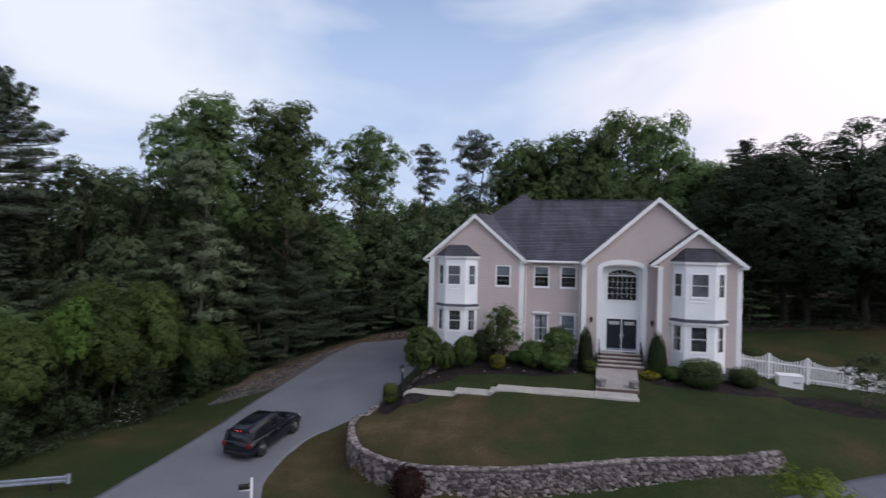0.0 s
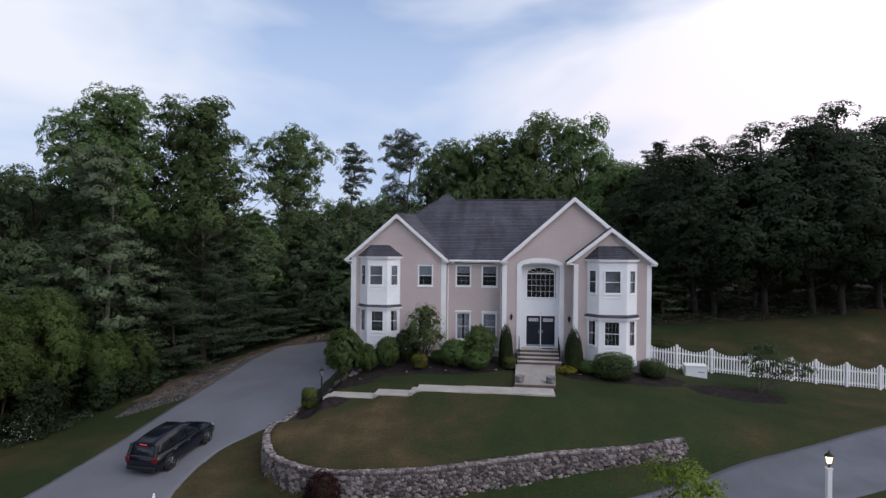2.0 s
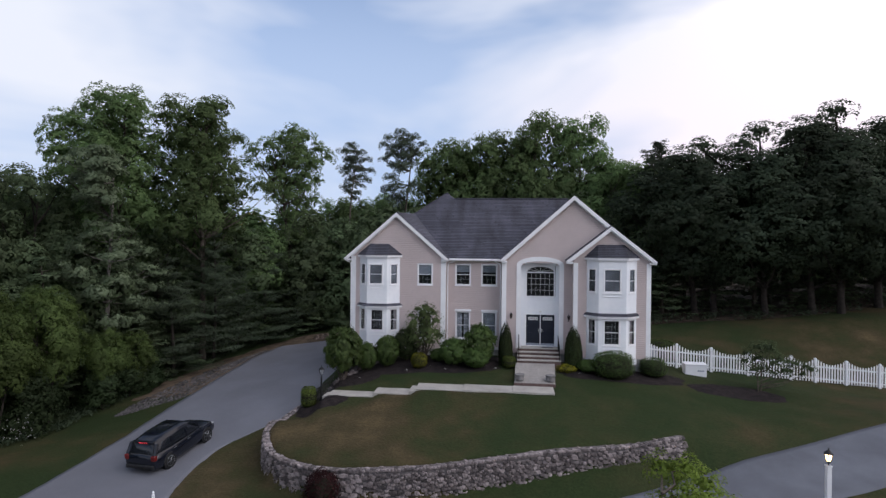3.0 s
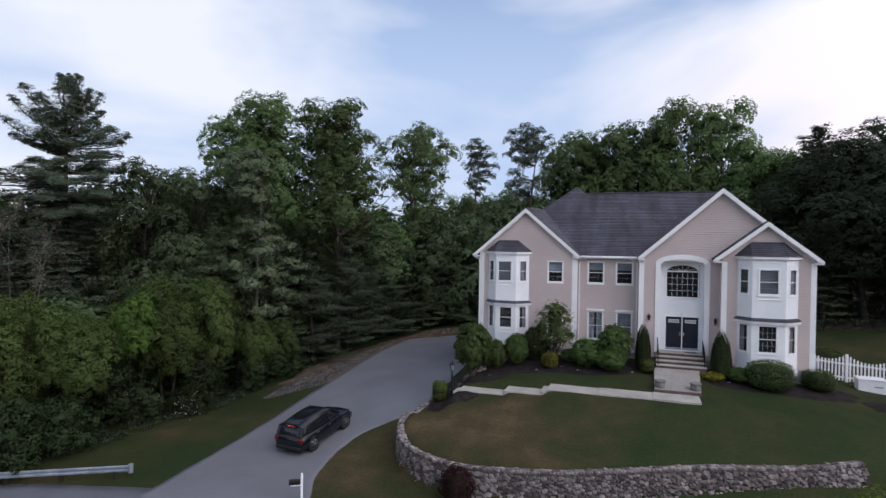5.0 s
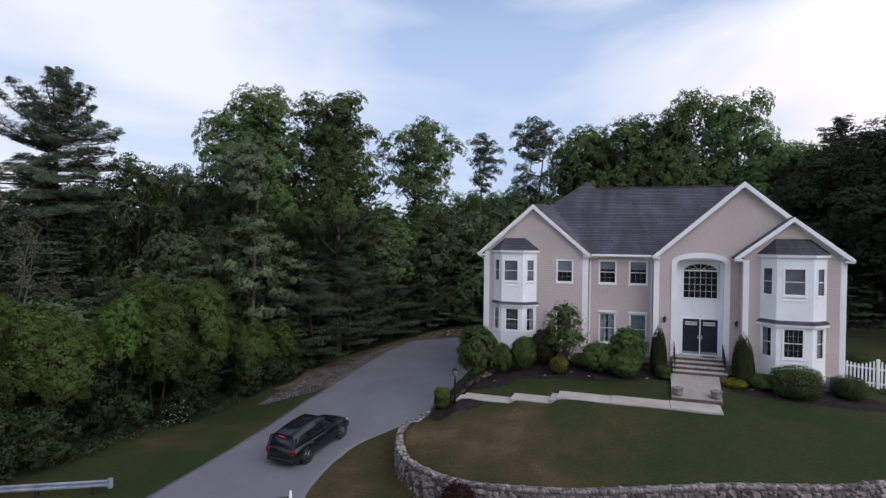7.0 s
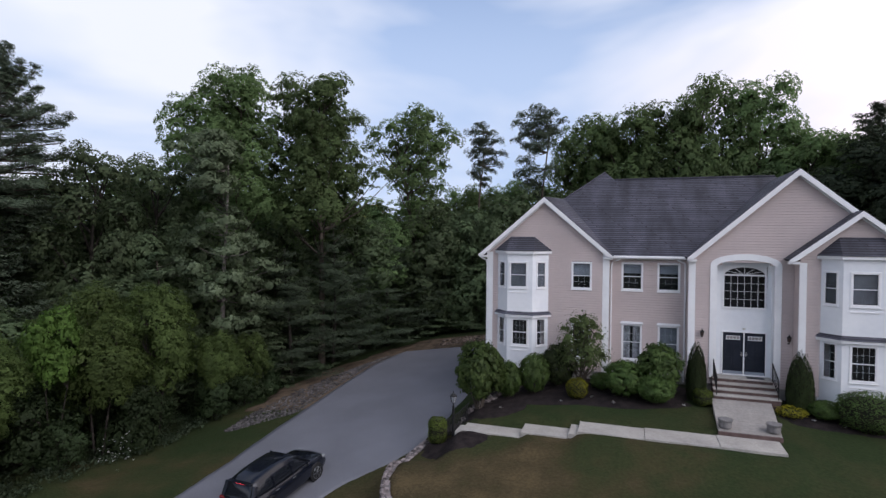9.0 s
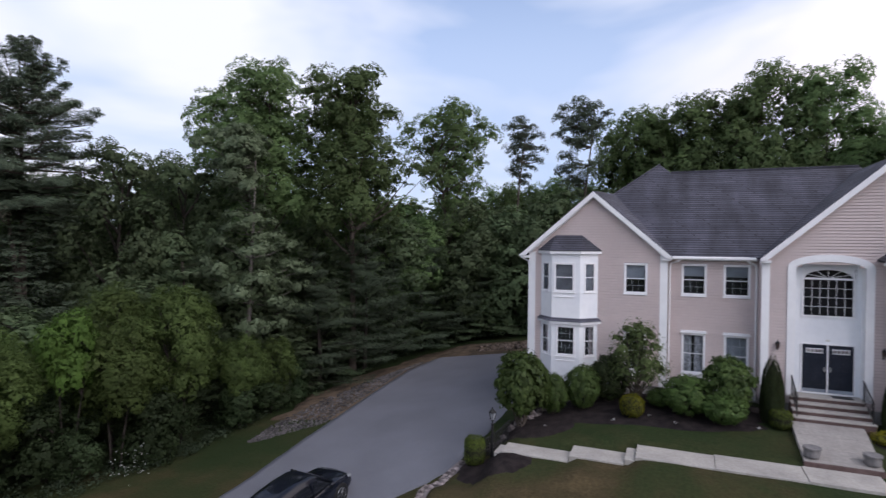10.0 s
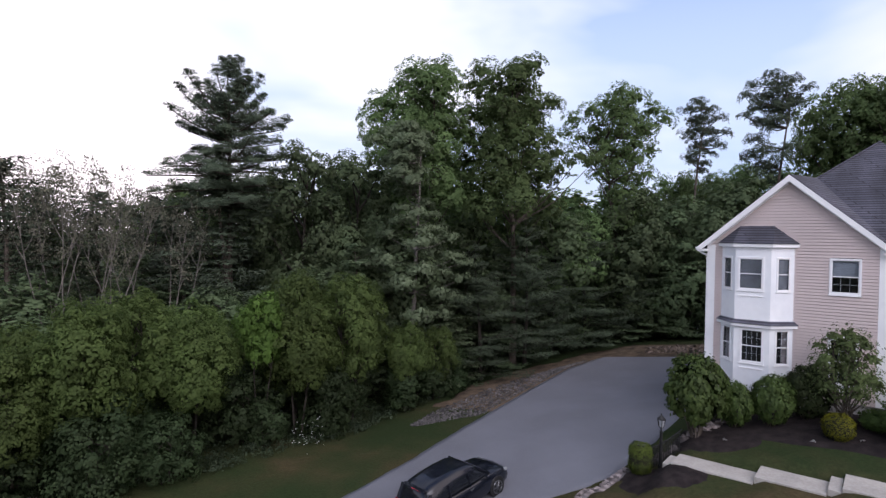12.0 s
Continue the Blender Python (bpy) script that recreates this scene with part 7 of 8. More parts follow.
lilac = tree_kind("garden_tree", lobed(302, SPRAY, M_SHADE, M_BARK, 0.085, 0.18, 8, stout=0.07, rise=0.5, stems=2), "small lopsided garden tree in a mulch ring", "small tree", "", centred=False)
lilac(12.9, -2.0, 1.0, 1.0, 8)

fol = Leaves(77)
for k in range(44):
    a = fol.rng.random(3)
    fol.puff((-26.95 + 1.2 * (a[0] - 0.5), -11.4 + 1.6 * (a[1] - 0.5), -3.9 + 1.5 * a[2]), 0.04, 4, 0.055)
tagged(new("flowering_weeds", fol.mesh("flowering_weeds", M_BLOSSOM)), "white flower heads of tall weeds at the woodland edge", "flowers", kind="stuff")
fol = Leaves(78)
for x, y in ((-6.9, -3.0), (-8.3, -3.6), (-2.9, -2.9), (3.3, -3.0), (-5.9, -3.35), (2.2, -2.9), (-11.0, -4.4)):
    fol.puff((x, y, ground_z(x, y) + 0.14), 0.09, 12, 0.07)
tagged(new("bed_flowers", fol.mesh("bed_flowers", M_BLOSSOM)), "small clumps of white flowers in the mulch", "flowers", kind="stuff")


def verge_growth():
    """Low weeds and leaf litter plants along the edge of the wood, one mass."""
    fol = Leaves(79)
    r = fol.rng
    for k in range(520):
        y = -24 + 46 * r.random()
        x = np.interp(y, [-24, -15, -8, -2, 5, 12, 18, 22], [-34, -29.8, -29.4, -29.4, -29.4, -27.4, -24.7, -21.2]) - 3.2 * r.random() ** 1.5 + 0.4
        z = ground_z(x, y)
        fol.puff((x, y, z + 0.2), 0.28 + 0.3 * r.random(), 34, 0.13)
    for k in range(90):
        x = 10.5 + 30 * r.random()
        y = np.interp(x, [10, 14, 18, 22, 27, 31, 42], [14, 15.2, 14.8, 14.6, 15.6, 16.8, 24]) + 3 * r.random()
        fol.puff((x, y, ground_z(x, y) + 0.2), 0.4 + 0.4 * r.random(), 22, 0.22)
    return fol.mesh("undergrowth", M_DEEPSHADE)


tagged(new("undergrowth", verge_growth()), "low weeds and brush along the edge of the wood", "undergrowth", kind="stuff")

# ---- fixtures ----
def lamp_post(x, y, name, label, colour, tall, glow):
    t = thing(name, pose(x, y, ground_z(x, y)), label, "lamp post")
    m = colour
    bm = bmesh.new()
    if glow:
        box(bm, -0.085, 0.085, -0.085, 0.085, -0.3, tall - 0.58, bevel=0.012)
        box(bm, -0.105, 0.105, -0.105, 0.105, tall - 0.63, tall - 0.58, bevel=0.01)
    else:
        lathe(bm, [(0.09, -0.2), (0.09, 0.12), (0.055, 0.2), (0.058, 0.3), (0.054, tall - 0.62), (0.07, tall - 0.60), (0.07, tall - 0.58)], 10)
    part("post", bm, m, t)
    part("neck", lathe(bmesh.new(), [(0.025, tall - 0.58), (0.025, tall - 0.47), (0.07, tall - 0.46), (0.07, tall - 0.43)], 10), M_IRON, t)
    bm = bmesh.new()
    for k in range(6):
        a = math.pi * k / 3
        cyl(bm, (0.085 * math.cos(a), 0.085 * math.sin(a), tall - 0.44), (0.15 * math.cos(a), 0.15 * math.sin(a), tall - 0.13), 0.012, n=4)
    part("cage", bm, M_IRON, t)
    part("glass", lathe(bmesh.new(), [(0.078, tall - 0.43), (0.142, tall - 0.14)], 6), M_GLASS if glow else M_LANTERN, t).visible_shadow = False
    part("cap", lathe(bmesh.new(), [(0.17, tall - 0.14), (0.17, tall - 0.12), (0.07, tall - 0.03), (0.03, tall), (0.014, tall + 0.09)], 8), M_IRON, t)
    if glow:
        part("bulb", lathe(bmesh.new(), [(0.03, tall - 0.42), (0.075, tall - 0.34), (0.11, tall - 0.22), (0.06, tall - 0.15)], 10), lit("warm_bulb", (1.0, 0.62, 0.26), 9.0), t, "lit warm bulb")
    return t


lamp_post(-12.8, -6.15, "lamp_post", "black iron lamp post beside the walkway, unlit", M_IRON, 1.98, False)
LAMP = (10.1, -14.45)
lamp_post(*LAMP, "street_lamp", "white square lamp post with a lit lantern", M_VINYL, -1.16 - ground_z(*LAMP), True)

rail = thing("garden_railing", pose(0, 0, 0), "short black iron railing by the walkway's end", "railing")
pts = [(-13.22, -6.25), (-13.0, -5.9), (-12.7, -5.55), (-12.35, -5.15)]
tops = [ground_z(x, y) + 0.80 for x, y in pts]
for (a, b), za, zb in zip(zip(pts, pts[1:]), tops, tops[1:]):
    part("rail", cyl(bmesh.new(), (*a, za), (*b, zb), 0.026, n=6), M_IRON, rail)
    part("rail", cyl(bmesh.new(), (*a, za - 0.65), (*b, zb - 0.65), 0.014, n=6), M_IRON, rail)
    for k in range(7):
        t = k / 7
        p = (a[0] + (b[0] - a[0]) * t, a[1] + (b[1] - a[1]) * t)
        z = za + (zb - za) * t
        part("baluster", cyl(bmesh.new(), (*p, z - 0.95), (*p, z), 0.018, n=5), M_IRON, rail)

box_y = 0.55
cab = thing("utility_cabinet", pose(9.9, box_y, ground_z(9.9, box_y), 0, 0, -4), "white metal utility cabinet standing on the grass", "utility cabinet")
part("body", boxes((-0.66, 0.66, -0.4, 0.4, -0.15, 0.64), bevel=0.03), M_VINYL, cab)
part("lid", boxes((-0.7, 0.7, -0.44, 0.44, 0.64, 0.73), bevel=0.03), M_VINYL, cab)
part("label_plate", boxes((0.1, 0.5, -0.412, -0.398, 0.26, 0.34)), M_GALV, cab, "small grey plate")
unit = thing("condenser", pose(7.7, 3.4, ground_z(7.7, 3.4), 0, 0, 0), "grey outdoor condenser unit beside the house", "air conditioner")
part("body", boxes((-0.42, 0.42, -0.42, 0.42, 0, 0.95), bevel=0.06), M_GALV, unit)
part("grille", lathe(bmesh.new(), [(0.36, 0.955), (0.36, 0.985), (0.1, 1.0)], 16), M_IRON, unit)

# picket fence
fence = thing("picket_fence", pose(0, 0, 0), "white vinyl picket fence with scalloped tops", "fence")
F_POST = [7.1, 9.15, 11.45, 13.9, 16.75, 18.35, 20.4, 22.6, 24.8, 27.0]


def fence_y(x):
    return 1.66 + 0.10 * (x - 7.5)


bm = bmesh.new()
box(bm, -0.05, 0.05, -0.011, 0.011, 0, 0.95)
tip = [bm.verts.new(p) for p in ((-0.05, -0.011, 0.95), (0.05, -0.011, 0.95), (0.05, 0.011, 0.95), (-0.05, 0.011, 0.95), (0, -0.011, 1.0), (0, 0.011, 1.0))]
for f in ((0, 1, 4), (2, 3, 5), (0, 4, 5, 3), (1, 2, 5, 4)):
    bm.faces.new([tip[k] for k in f])
bmesh.ops.recalc_face_normals(bm, faces=bm.faces[:])
picket_me = bpy.data.meshes.new("picket")
bm.to_mesh(picket_me)
bm.free()
picket_me.materials.append(M_VINYL)
post_me = None
for a, b in zip(F_POST, F_POST[1:] + [None]):
    za = ground_z(a, fence_y(a))
    bm = boxes((-0.075, 0.075, -0.075, 0.075, -0.4, 1.56), (-0.09, 0.09, -0.09, 0.09, 1.56, 1.60), bevel=0.008)
    p = part("post", bm, M_VINYL, fence, m=Matrix.Translation((a, fence_y(a), za)))
    part("post_cap", lathe(bmesh.new(), [(0.095, 1.60), (0.02, 1.65)], 4), M_VINYL, p)
    if b is None:
        break
    zb = ground_z(b, fence_y(b))
    for h in (0.22, 1.02):
        bm = bmesh.new()
        slab(bm, [(a + 0.07, fence_y(a) + 0.02, za + h + 0.09), (b - 0.07, fence_y(b) + 0.02, zb + h + 0.09), (b - 0.07, fence_y(b) + 0.06, zb + h + 0.09), (a + 0.07, fence_y(a) + 0.06, za + h + 0.09)], 0.09)
        part("rail", bm, M_VINYL, fence)
    n = max(4, int((b - a - 0.2) / 0.178))
    for k in range(n):
        t = (k + 0.5) / n
        x = a + 0.1 + (b - a - 0.2) * t
        z = ground_z(x, fence_y(x)) + 0.06
        part("picket", picket_me, None, fence, m=Matrix.Translation((x, fence_y(x) - 0.005, z)) @ Matrix.Diagonal((0.86, 1, 1.52 - 0.30 * math.sin(math.pi * t), 1)))

# guard rail
guard = thing("guard_rail", pose(0, 0, 0), "galvanised steel guard rail along the street", "guard rail")
G0, G1 = Vector((-24.75, -17.35, 0)), Vector((-44.0, -27.6, 0))
prof = [(0.0, -0.155), (0.05, -0.12), (0.05, -0.06), (0.0, -0.02), (0.0, 0.02), (0.05, 0.06), (0.05, 0.12), (0.0, 0.155)]
gd = (G1 - G0).normalized()
gn = Vector((-gd.y, gd.x, 0))
verts, faces = [], []
for k in range(23):
    p = G0.lerp(G1, k / 22)
    z = ground_z(p.x, p.y) + 0.48
    for o, h in prof:
        q = p + gn * o
        verts.append((q.x, q.y, z + h))
for k in range(22):
    for j in range(7):
        faces.append((k * 8 + j, k * 8 + j + 1, k * 8 + 9 + j, k * 8 + 8 + j))
beam = part("beam", mesh_of("beam", verts, faces, M_GALV), M_GALV, guard, "corrugated steel beam")
sol = beam.modifiers.new("thickness", "SOLIDIFY")
sol.thickness = 0.008
ez = ground_z(G0.x, G0.y) + 0.48
end = bmesh.new()
cyl(end, (G0.x - gd.x * 0.02, G0.y - gd.y * 0.02, ez - 0.2), (G0.x - gd.x * 0.02, G0.y - gd.y * 0.02, ez + 0.2), 0.11, n=10)
part("end_terminal", end, M_GALV, guard, "rounded steel end")
for k in range(10):
    p = G0.lerp(G1, 0.03 + k * 0.105)
    z = ground_z(p.x, p.y)
    part("post", boxes((p.x - 0.08 - gn.x * 0.12, p.x + 0.08 - gn.x * 0.12, p.y - 0.08 - gn.y * 0.12, p.y + 0.08 - gn.y * 0.12, z - 0.3, z + 0.60), bevel=0.01), M_SHADEBARK, guard, "dark weathered wooden post")

mb = thing("mailbox", pose(-15.98, -16.84, ground_z(-15.98, -16.84), 0, 0, 28), "black mailbox on a white post by the driveway", "mailbox")
part("post", boxes((-0.05, 0.05, -0.05, 0.05, -0.3, 1.22), (-0.45, 0.05, -0.04, 0.04, 0.80, 0.88), bevel=0.01), M_VINYL, mb)
part("finial", lathe(bmesh.new(), [(0.055, 1.22), (0.03, 1.25), (0.05, 1.29), (0.02, 1.34)], 10), M_VINYL, mb)
bm = bmesh.new()
n = 10
arc = [(-0.09, 0.0), (-0.09, 0.12)] + [(-0.09 * math.cos(math.pi * k / n), 0.12 + 0.09 * math.sin(math.pi * k / n)) for k in range(1, n)] + [(0.09, 0.12), (0.09, 0.0)]
ra = [bm.verts.new((-0.52, y, 0.88 + z)) for y, z in arc]
rb = [bm.verts.new((-0.06, y, 0.88 + z)) for y, z in arc]
for k in range(len(arc)):
    j = (k + 1) % len(arc)
    bm.faces.new((ra[k], ra[j], rb[j], rb[k]))
bm.faces.new(ra[::-1])
bm.faces.new(rb)
part("box", bm, M_IRON, mb, "black metal letter box")
part("flag", boxes((-0.2, -0.17, -0.105, -0.095, 0.95, 1.1)), M_RED, mb)

# ---- the car ----
M_CARPAINT = surface("black_car_paint", (0.005, 0.006, 0.011), (0.008, 0.010, 0.016), 1.0, 0.14, spec=0.5, grain=0.05)
M_TYRE = surface("tyre_rubber", (0.012, 0.012, 0.012), (0.02, 0.02, 0.02), 8.0, 0.85)
M_RIM = surface("alloy_rim", (0.10, 0.105, 0.11), (0.17, 0.175, 0.185), 3.0, 0.3, metal=0.9)
M_CARGLASS = surface("tinted_glass", (0.010, 0.012, 0.016), (0.014, 0.016, 0.02), 1.0, 0.05, spec=0.5, grain=0.02)
M_TAIL = surface("tail_lamp", (0.10, 0.010, 0.010), (0.16, 0.014, 0.014), 3.0, 0.2)
M_TAIL_LIT = lit("brake_light", (1.0, 0.06, 0.08), 2.0)
M_HEAD = surface("headlamp_lens", (0.14, 0.15, 0.16), (0.22, 0.23, 0.24), 3.0, 0.1, spec=0.7)


def loft(sections, close=True):
    """A body skinned over cross-sections, each a list of points of equal count."""
    bm = bmesh.new()
    rings = [[bm.verts.new(p) for p in s] for s in sections]
    n = len(rings[0])
    for a, b in zip(rings, rings[1:]):
        for k in range(n):
            bm.faces.new((a[k], a[(k + 1) % n], b[(k + 1) % n], b[k]))
    bm.faces.new(rings[0][::-1])
    bm.faces.new(rings[-1])
    return bm


def car_section(x, half, z0, z1, crown=0.04, tuck=0.06):
    """A rounded cross-section at x: half-width, sill and top heights."""
    return [(x, -half + tuck, z0), (x, -half, z0 + 0.14), (x, -half - 0.012, (z0 + z1) / 2 + 0.04), (x, -half + 0.05, z1 - 0.07), (x, -half + 0.16, z1), (x, 0, z1 + crown),
            (x, half - 0.16, z1), (x, half - 0.05, z1 - 0.07), (x, half + 0.012, (z0 + z1) / 2 + 0.04), (x, half, z0 + 0.14), (x, half - tuck, z0)]


def build_car(m):
    car = thing("car", m, "black sport utility car, brake light lit, standing on the driveway", "car")
    body = loft([car_section(x, h, z0, z1) for x, h, z0, z1 in ((-2.30, 0.74, 0.42, 0.78), (-2.24, 0.84, 0.34, 1.00), (-1.9, 0.90, 0.28, 1.04), (-1.0, 0.92, 0.26, 1.02), (0.2, 0.92, 0.26, 1.00), (0.85, 0.92, 0.26, 1.00), (1.35, 0.90, 0.28, 0.97), (1.9, 0.87, 0.30, 0.90), (2.2, 0.80, 0.34, 0.80), (2.33, 0.66, 0.42, 0.66))])
    part("body", body, M_CARPAINT, car, smooth=True)
    # cabin: a rounded glasshouse with a painted roof shell over it
    shape = ((-2.20, 0.70, 1.04), (-2.10, 0.76, 1.26), (-1.95, 0.79, 1.48), (-1.72, 0.81, 1.60), (-1.2, 0.83, 1.665), (-0.5, 0.84, 1.69), (0.1, 0.84, 1.665), (0.42, 0.83, 1.57), (0.72, 0.81, 1.40), (1.0, 0.78, 1.20), (1.24, 0.72, 1.03))

    def rib(x, half, top, low, grow=0.0):
        """Points over the cabin at x from one side to the other, above the share low of its height."""
        pts = []
        for u in (-1.0, -0.97, -0.90, -0.81, -0.70, -0.45, 0.0, 0.45, 0.70, 0.81, 0.90, 0.97, 1.0):
            rise = {1.0: 0.0, 0.97: 0.30, 0.90: 0.66, 0.81: 0.88, 0.70: 0.965, 0.45: 0.995, 0.0: 1.0}[abs(u)]
            pts.append((x, u * (half + grow) * (1 - 0.08 * rise), max(0.97 + (top - 0.97) * max(rise, low), 0.97) + grow))
        return pts

    part("glasshouse", loft([rib(x, h, z, 0.0) for x, h, z in shape]), M_CARGLASS, car, "dark tinted windows", smooth=True)
    cap = bmesh.new()
    rows = [[cap.verts.new(p) for p in rib(x, h, z, 0.0, 0.012)[2:11]] for x, h, z in shape[2:8]]
    for a, b in zip(rows, rows[1:]):
        for k in range(8):
            cap.faces.new((a[k], a[k + 1], b[k + 1], b[k]))
    part("roof", cap, M_CARPAINT, car, smooth=True)
    for s in (-1, 1):
        for (xa, ha, xb, hb, zb) in ((1.20, 0.75, 0.45, 0.70, 1.53), (0.05, 0.845, -0.02, 0.76, 1.44), (-1.0, 0.84, -1.02, 0.76, 1.44), (-2.14, 0.75, -1.90, 0.69, 1.45)):
            bm = bmesh.new()
            cyl(bm, (xa, s * ha, 0.97), (xb, s * hb, zb), 0.035 if xa > -2 else 0.11, n=8)
            part("pillar", bm, M_CARPAINT, car)
        part("mirror", boxes((0.78, 0.92, min(s * 0.88, s * 1.06), max(s * 0.88, s * 1.06), 1.0, 1.14), bevel=0.03), M_CARPAINT, car)
        for x in (0.02, -0.98):
            part("door_handle", boxes((x - 0.1, x + 0.1, min(s * 0.915, s * 0.955), max(s * 0.915, s * 0.955), 0.86, 0.895), bevel=0.01), M_RIM, car, "grey door handle")
        part("headlight", boxes((2.02, 2.24, min(s * 0.52, s * 0.80), max(s * 0.52, s * 0.80), 0.68, 0.82), bevel=0.04), M_HEAD, car)
        part("tail_light", boxes((-2.31, -2.1, min(s * 0.62, s * 0.86), max(s * 0.62, s * 0.86), 0.74, 1.0), bevel=0.03), M_TAIL, car)
    part("brake_light", boxes((-2.02, -1.93, -0.20, 0.20, 1.50, 1.535), bevel=0.006), M_TAIL_LIT, car, "lit red brake light")
    part("grille", boxes((2.26, 2.36, -0.42, 0.42, 0.48, 0.64), bevel=0.02), M_IRON, car)
    part("rear_bumper", boxes((-2.38, -2.2, -0.78, 0.78, 0.36, 0.56), bevel=0.04), M_IRON, car)
    part("spoiler", boxes((-2.06, -1.88, -0.60, 0.60, 1.535, 1.56), bevel=0.01), M_CARPAINT, car)
    for x in (1.42, -1.36):
        for s in (-1, 1):
            y0, y1 = s * 0.70, s * 0.93
            bm = bmesh.new()
            cyl(bm, (x, y0, 0.36), (x, y1, 0.36), 0.36, n=22)
            bmesh.ops.bevel(bm, geom=[e for e in bm.edges if len(e.link_faces) == 2 and any(len(f.verts) > 6 for f in e.link_faces)], offset=0.04, segments=2, affect="EDGES")
            wheel = part("wheel", bm, M_TYRE, car)
            bm = bmesh.new()
            cyl(bm, (x, y1 - s * 0.02, 0.36), (x, y1 + s * 0.008, 0.36), 0.085, n=12)
            for k in range(6):
                a = math.pi * k / 3
                cyl(bm, (x, y1 + s * 0.004, 0.36), (x + 0.24 * math.cos(a), y1 - s * 0.002, 0.36 + 0.24 * math.sin(a)), 0.03, 0.025, n=5)
            for k in range(18):
                a, b = 2 * math.pi * k / 18, 2 * math.pi * (k + 1) / 18
                cyl(bm, (x + 0.25 * math.cos(a), y1 + s * 0.002, 0.36 + 0.25 * math.sin(a)), (x + 0.25 * math.cos(b), y1 + s * 0.002, 0.36 + 0.25 * math.sin(b)), 0.022, n=5)
            part("rim", bm, M_RIM, wheel, "six-spoke alloy rim")
            part("wheel_arch", lathe(bmesh.new(), [(0.40, -0.02), (0.43, 0.0), (0.40, 0.02)], 20), M_IRON, car, m=Matrix.Translation((x, s * 0.905, 0.37)) @ Matrix.Rotation(radians(90), 4, "X"))
    return car


CAR_X, CAR_Y, CAR_YAW = -19.20, -10.29, 83.0
cz = ground_z(CAR_X, CAR_Y) + 0.03
ca = radians(CAR_YAW)
tilt = math.degrees(math.atan2(ground_z(CAR_X + math.cos(ca), CAR_Y + math.sin(ca)) - ground_z(CAR_X - math.cos(ca), CAR_Y - math.sin(ca)), 2))
side = math.degrees(math.atan2(ground_z(CAR_X - math.sin(ca), CAR_Y + math.cos(ca)) - ground_z(CAR_X + math.sin(ca), CAR_Y - math.cos(ca)), 2))
build_car(pose(CAR_X, CAR_Y, cz, 0, 0, CAR_YAW) @ pose(0, 0, 0, side, -tilt, 0))

# ---- stones ----
ROCKS = [rock_mesh("stone", 400 + k, M_STONE, 1, 0.22) for k in range(8)]
srnd = random.Random(17)
line = line_points(CURVE, 0.05)
taken = np.zeros((0, 3))
stone_rows = []
for size, tries in ((0.24, 60), (0.19, 500), (0.15, 3000), (0.115, 7000), (0.085, 7000)):
    for _ in range(tries):
        i = srnd.randrange(len(line))
        x, y, a = line[i]
        t, f = wall_top(x, y), wall_foot(x, y)
        w = size * srnd.uniform(0.85, 1.15)
        z = srnd.uniform(f - 0.05, t - 0.20 - w * 0.35)
        if z < f - 0.05 or (len(taken) and (np.hypot(taken[:, 0] - i * 0.05, (taken[:, 1] - z) * 1.15) < (taken[:, 2] + w) * 0.54).any()):
            continue
        taken = np.vstack([taken, (i * 0.05, z, w)])
        o = 0.10 + 0.06 * min(1.0, (t - z) / max(0.3, t - f))
        nxo, nyo = math.sin(a), -math.cos(a)
        stone_rows.append(((x + nxo * o, y + nyo * o, z), a, (w * 1.1, 0.16, w * 0.86)))
for x, y, a in line_points(CURVE, 0.15):
    nxo, nyo = math.sin(a), -math.cos(a)
    w = srnd.uniform(0.10, 0.19)
    stone_rows.append(((x + nxo * 0.10, y + nyo * 0.10, wall_top(x, y) - 0.09), a, (w, 0.14, srnd.uniform(0.10, 0.17))))
for x, y, a in line_points(CURVE, 0.17):
    nxo, nyo = math.sin(a), -math.cos(a)
    o = srnd.uniform(-0.14, 0.08)
    stone_rows.append(((x + nxo * o, y + nyo * o, wall_top(x, y) - 0.045), a, (srnd.uniform(0.12, 0.26), srnd.uniform(0.10, 0.20), 0.07)))
stone_rows.sort(key=lambda r: abs(r[0][0] + 5.0))
rest_v, rest_f = [], []
for k, (p, a, sc) in enumerate(stone_rows):
    me = ROCKS[srnd.randrange(8)]
    m = Matrix.Translation(p) @ Euler((srnd.gauss(0, 0.04), srnd.gauss(0, 0.2), a + srnd.gauss(0, 0.06))).to_matrix().to_4x4() @ Matrix.Diagonal((*sc, 1)) @ Matrix.Scale(1.12, 4)
    if k < 300:
        part("stone", me, None, retaining_wall, m=m)
    else:
        k0 = len(rest_v)
        rest_v += [tuple(m @ v.co) for v in me.vertices]
        rest_f += [tuple(k0 + i for i in f.vertices) for f in me.polygons]
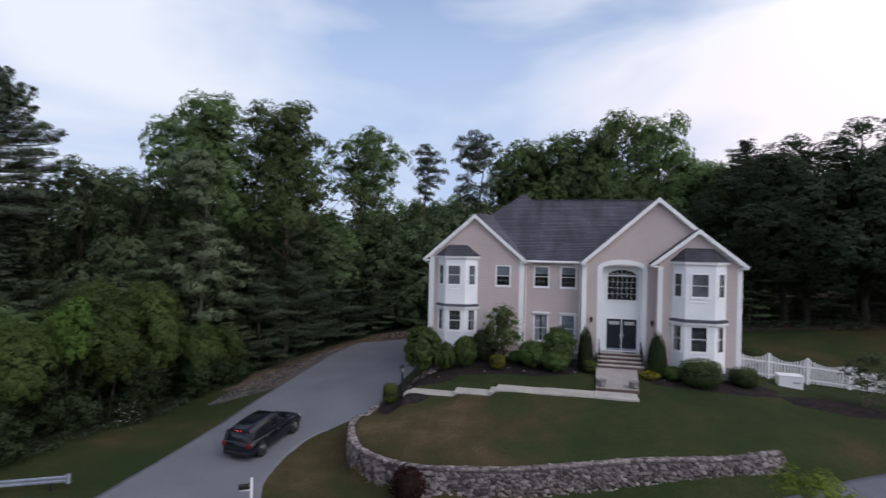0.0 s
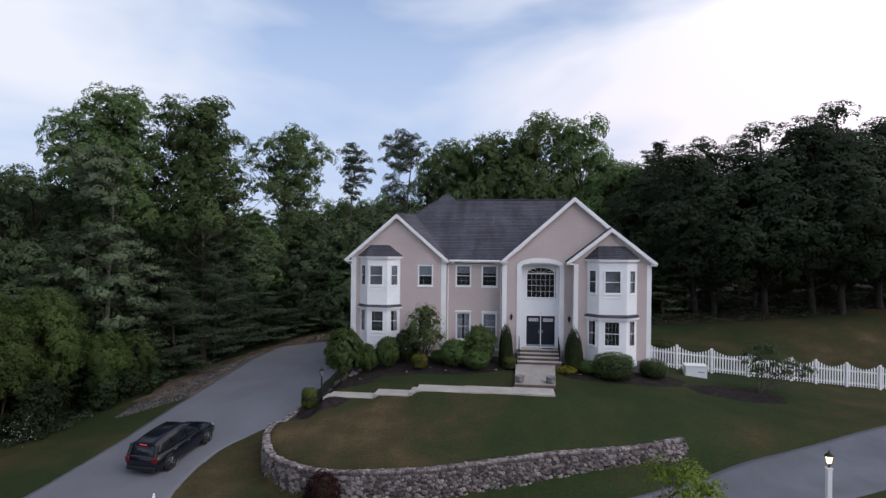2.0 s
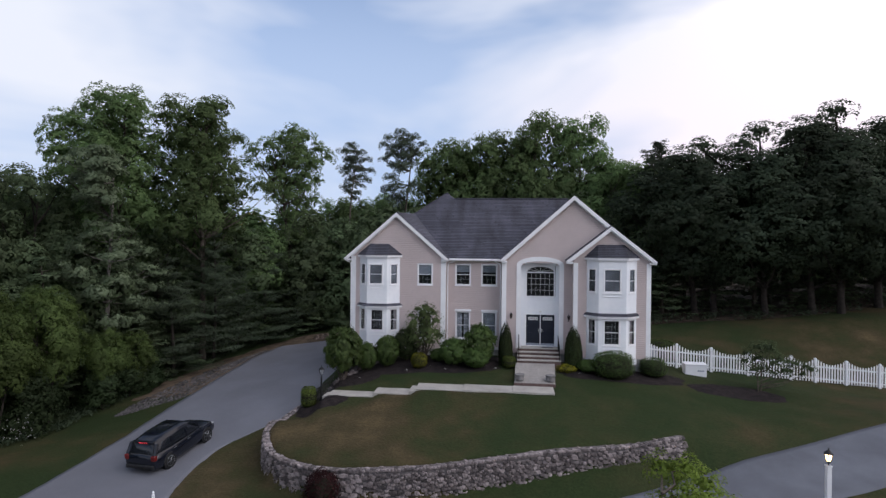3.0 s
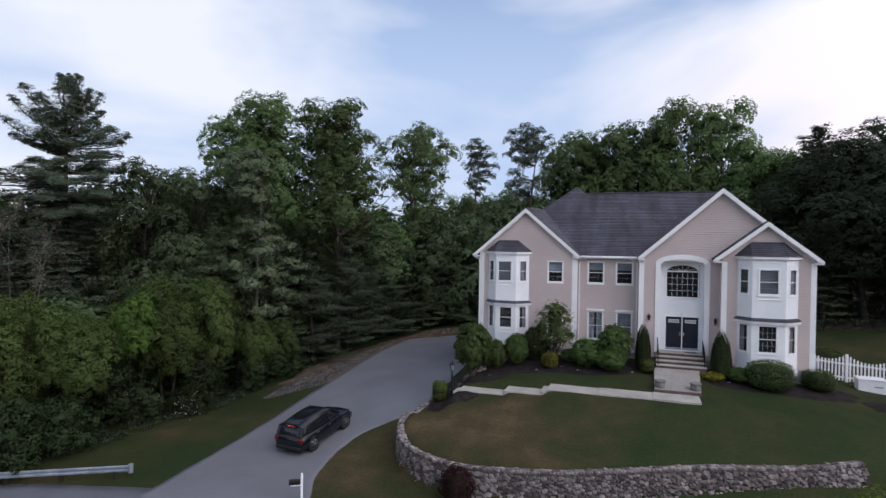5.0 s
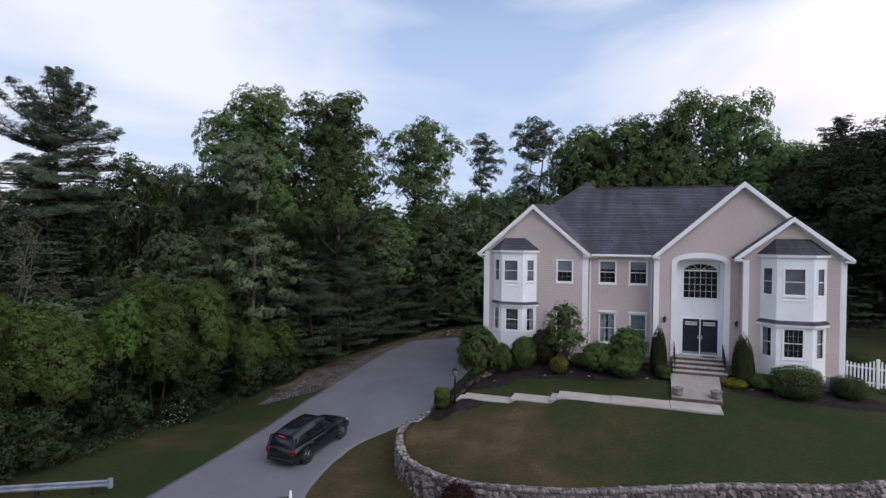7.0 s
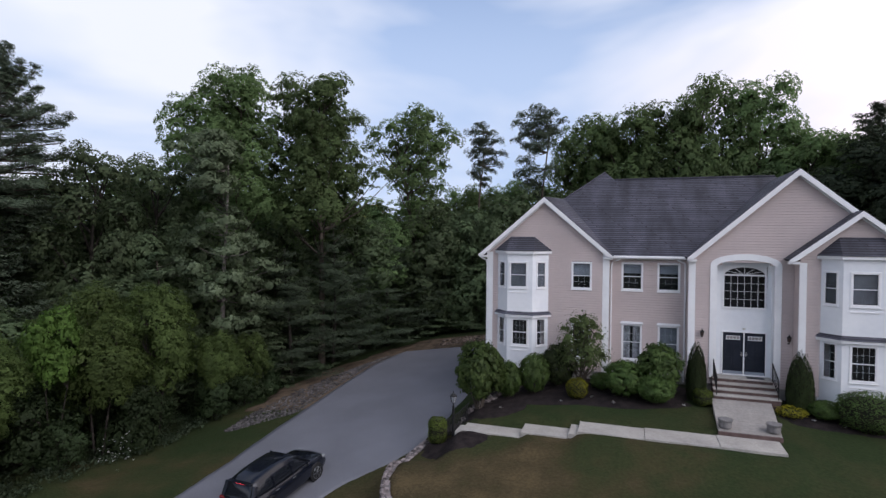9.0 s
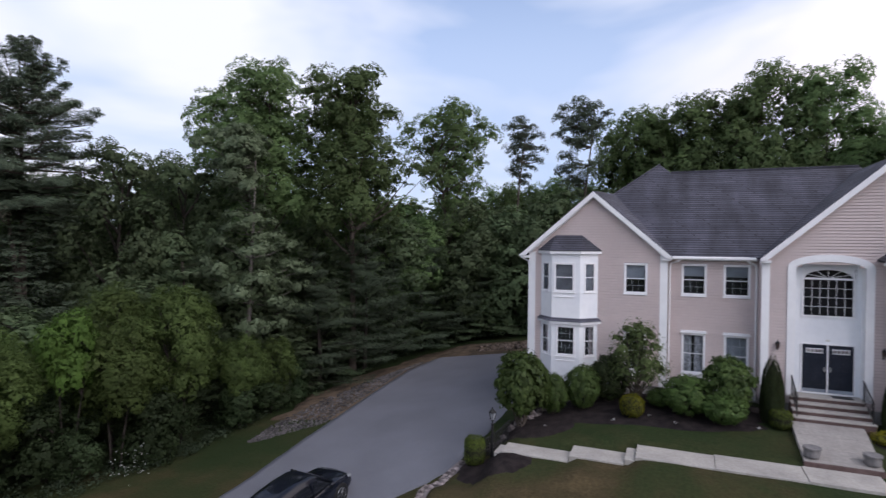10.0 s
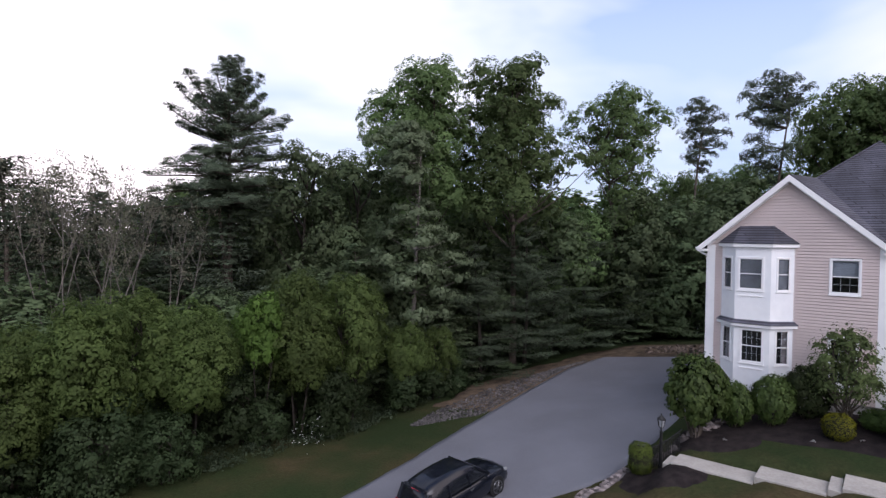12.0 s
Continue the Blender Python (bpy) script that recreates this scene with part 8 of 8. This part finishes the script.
ob = part("stones", mesh_of("stones", rest_v, rest_f, M_STONE), None, retaining_wall)
ob["kind"] = "stuff"


def rock_field(name, spots, label, material, parent=None):
    """A loose bed of broken rock: the nearest stones single, the rest one mass."""
    t = thing(name, pose(0, 0, 0), label, "rocks")
    metas = [rock_mesh("rock", 500 + k, material, 1, 0.45) for k in range(6)]
    v, f = [], []
    for k, (x, y, s) in enumerate(spots):
        me = metas[srnd.randrange(6)]
        m = Matrix.Translation((x, y, ground_z(x, y) + s * 0.03)) @ Euler((srnd.random() * 3, srnd.random() * 3, srnd.random() * 6)).to_matrix().to_4x4() @ Matrix.Diagonal((s * 1.2, s, s * 0.6, 1))
        if k < 300:
            part("rock", me, None, t, m=m)
        else:
            k0 = len(v)
            v += [tuple(m @ w.co) for w in me.vertices]
            f += [tuple(k0 + i for i in g.vertices) for g in me.polygons]
    if v:
        ob = part("rubble", mesh_of("rubble", v, f, material), None, t)
        ob["kind"] = "stuff"
    return t


spots = []
while len(spots) < 3000:
    y = -4.4 + 15.5 * srnd.random()
    lo = np.interp(y, [-4.4, -2.0, 2.5, 6, 9.5, 11.5], [-27.0, -27.4, -27.0, -26.1, -24.7, -23.6])
    hi = float(lane(DRIVE_L, y)) - 0.15 - 1.0 * max(0.0, -1.6 - y)
    x = lo + (hi - lo) * srnd.random()
    if hi > lo:
        spots.append((x, y, srnd.uniform(0.06, 0.15)))
spots.sort(key=lambda r: r[1])
rock_field("riprap", spots, "bed of loose grey broken rock beside the driveway", M_RIP)
spots = [(srnd.uniform(-20.5, -13.6), 13.8 + srnd.random() ** 1.5 * 2.2, srnd.uniform(0.1, 0.36)) for _ in range(170)]
rock_field("boulder_row", spots, "scatter of brown stones across the driveway's far end", M_BROWNROCK)
spots = []
for k in range(26):
    t = k / 25
    x, y = -13.3 + 2.9 * t, -5.6 + 4.6 * t
    spots.append((x + srnd.gauss(0, 0.05), y + srnd.gauss(0, 0.05), srnd.uniform(0.25, 0.38)))
rock_field("stone_edging", spots, "line of pale stones edging the mulch bed", M_STONE)
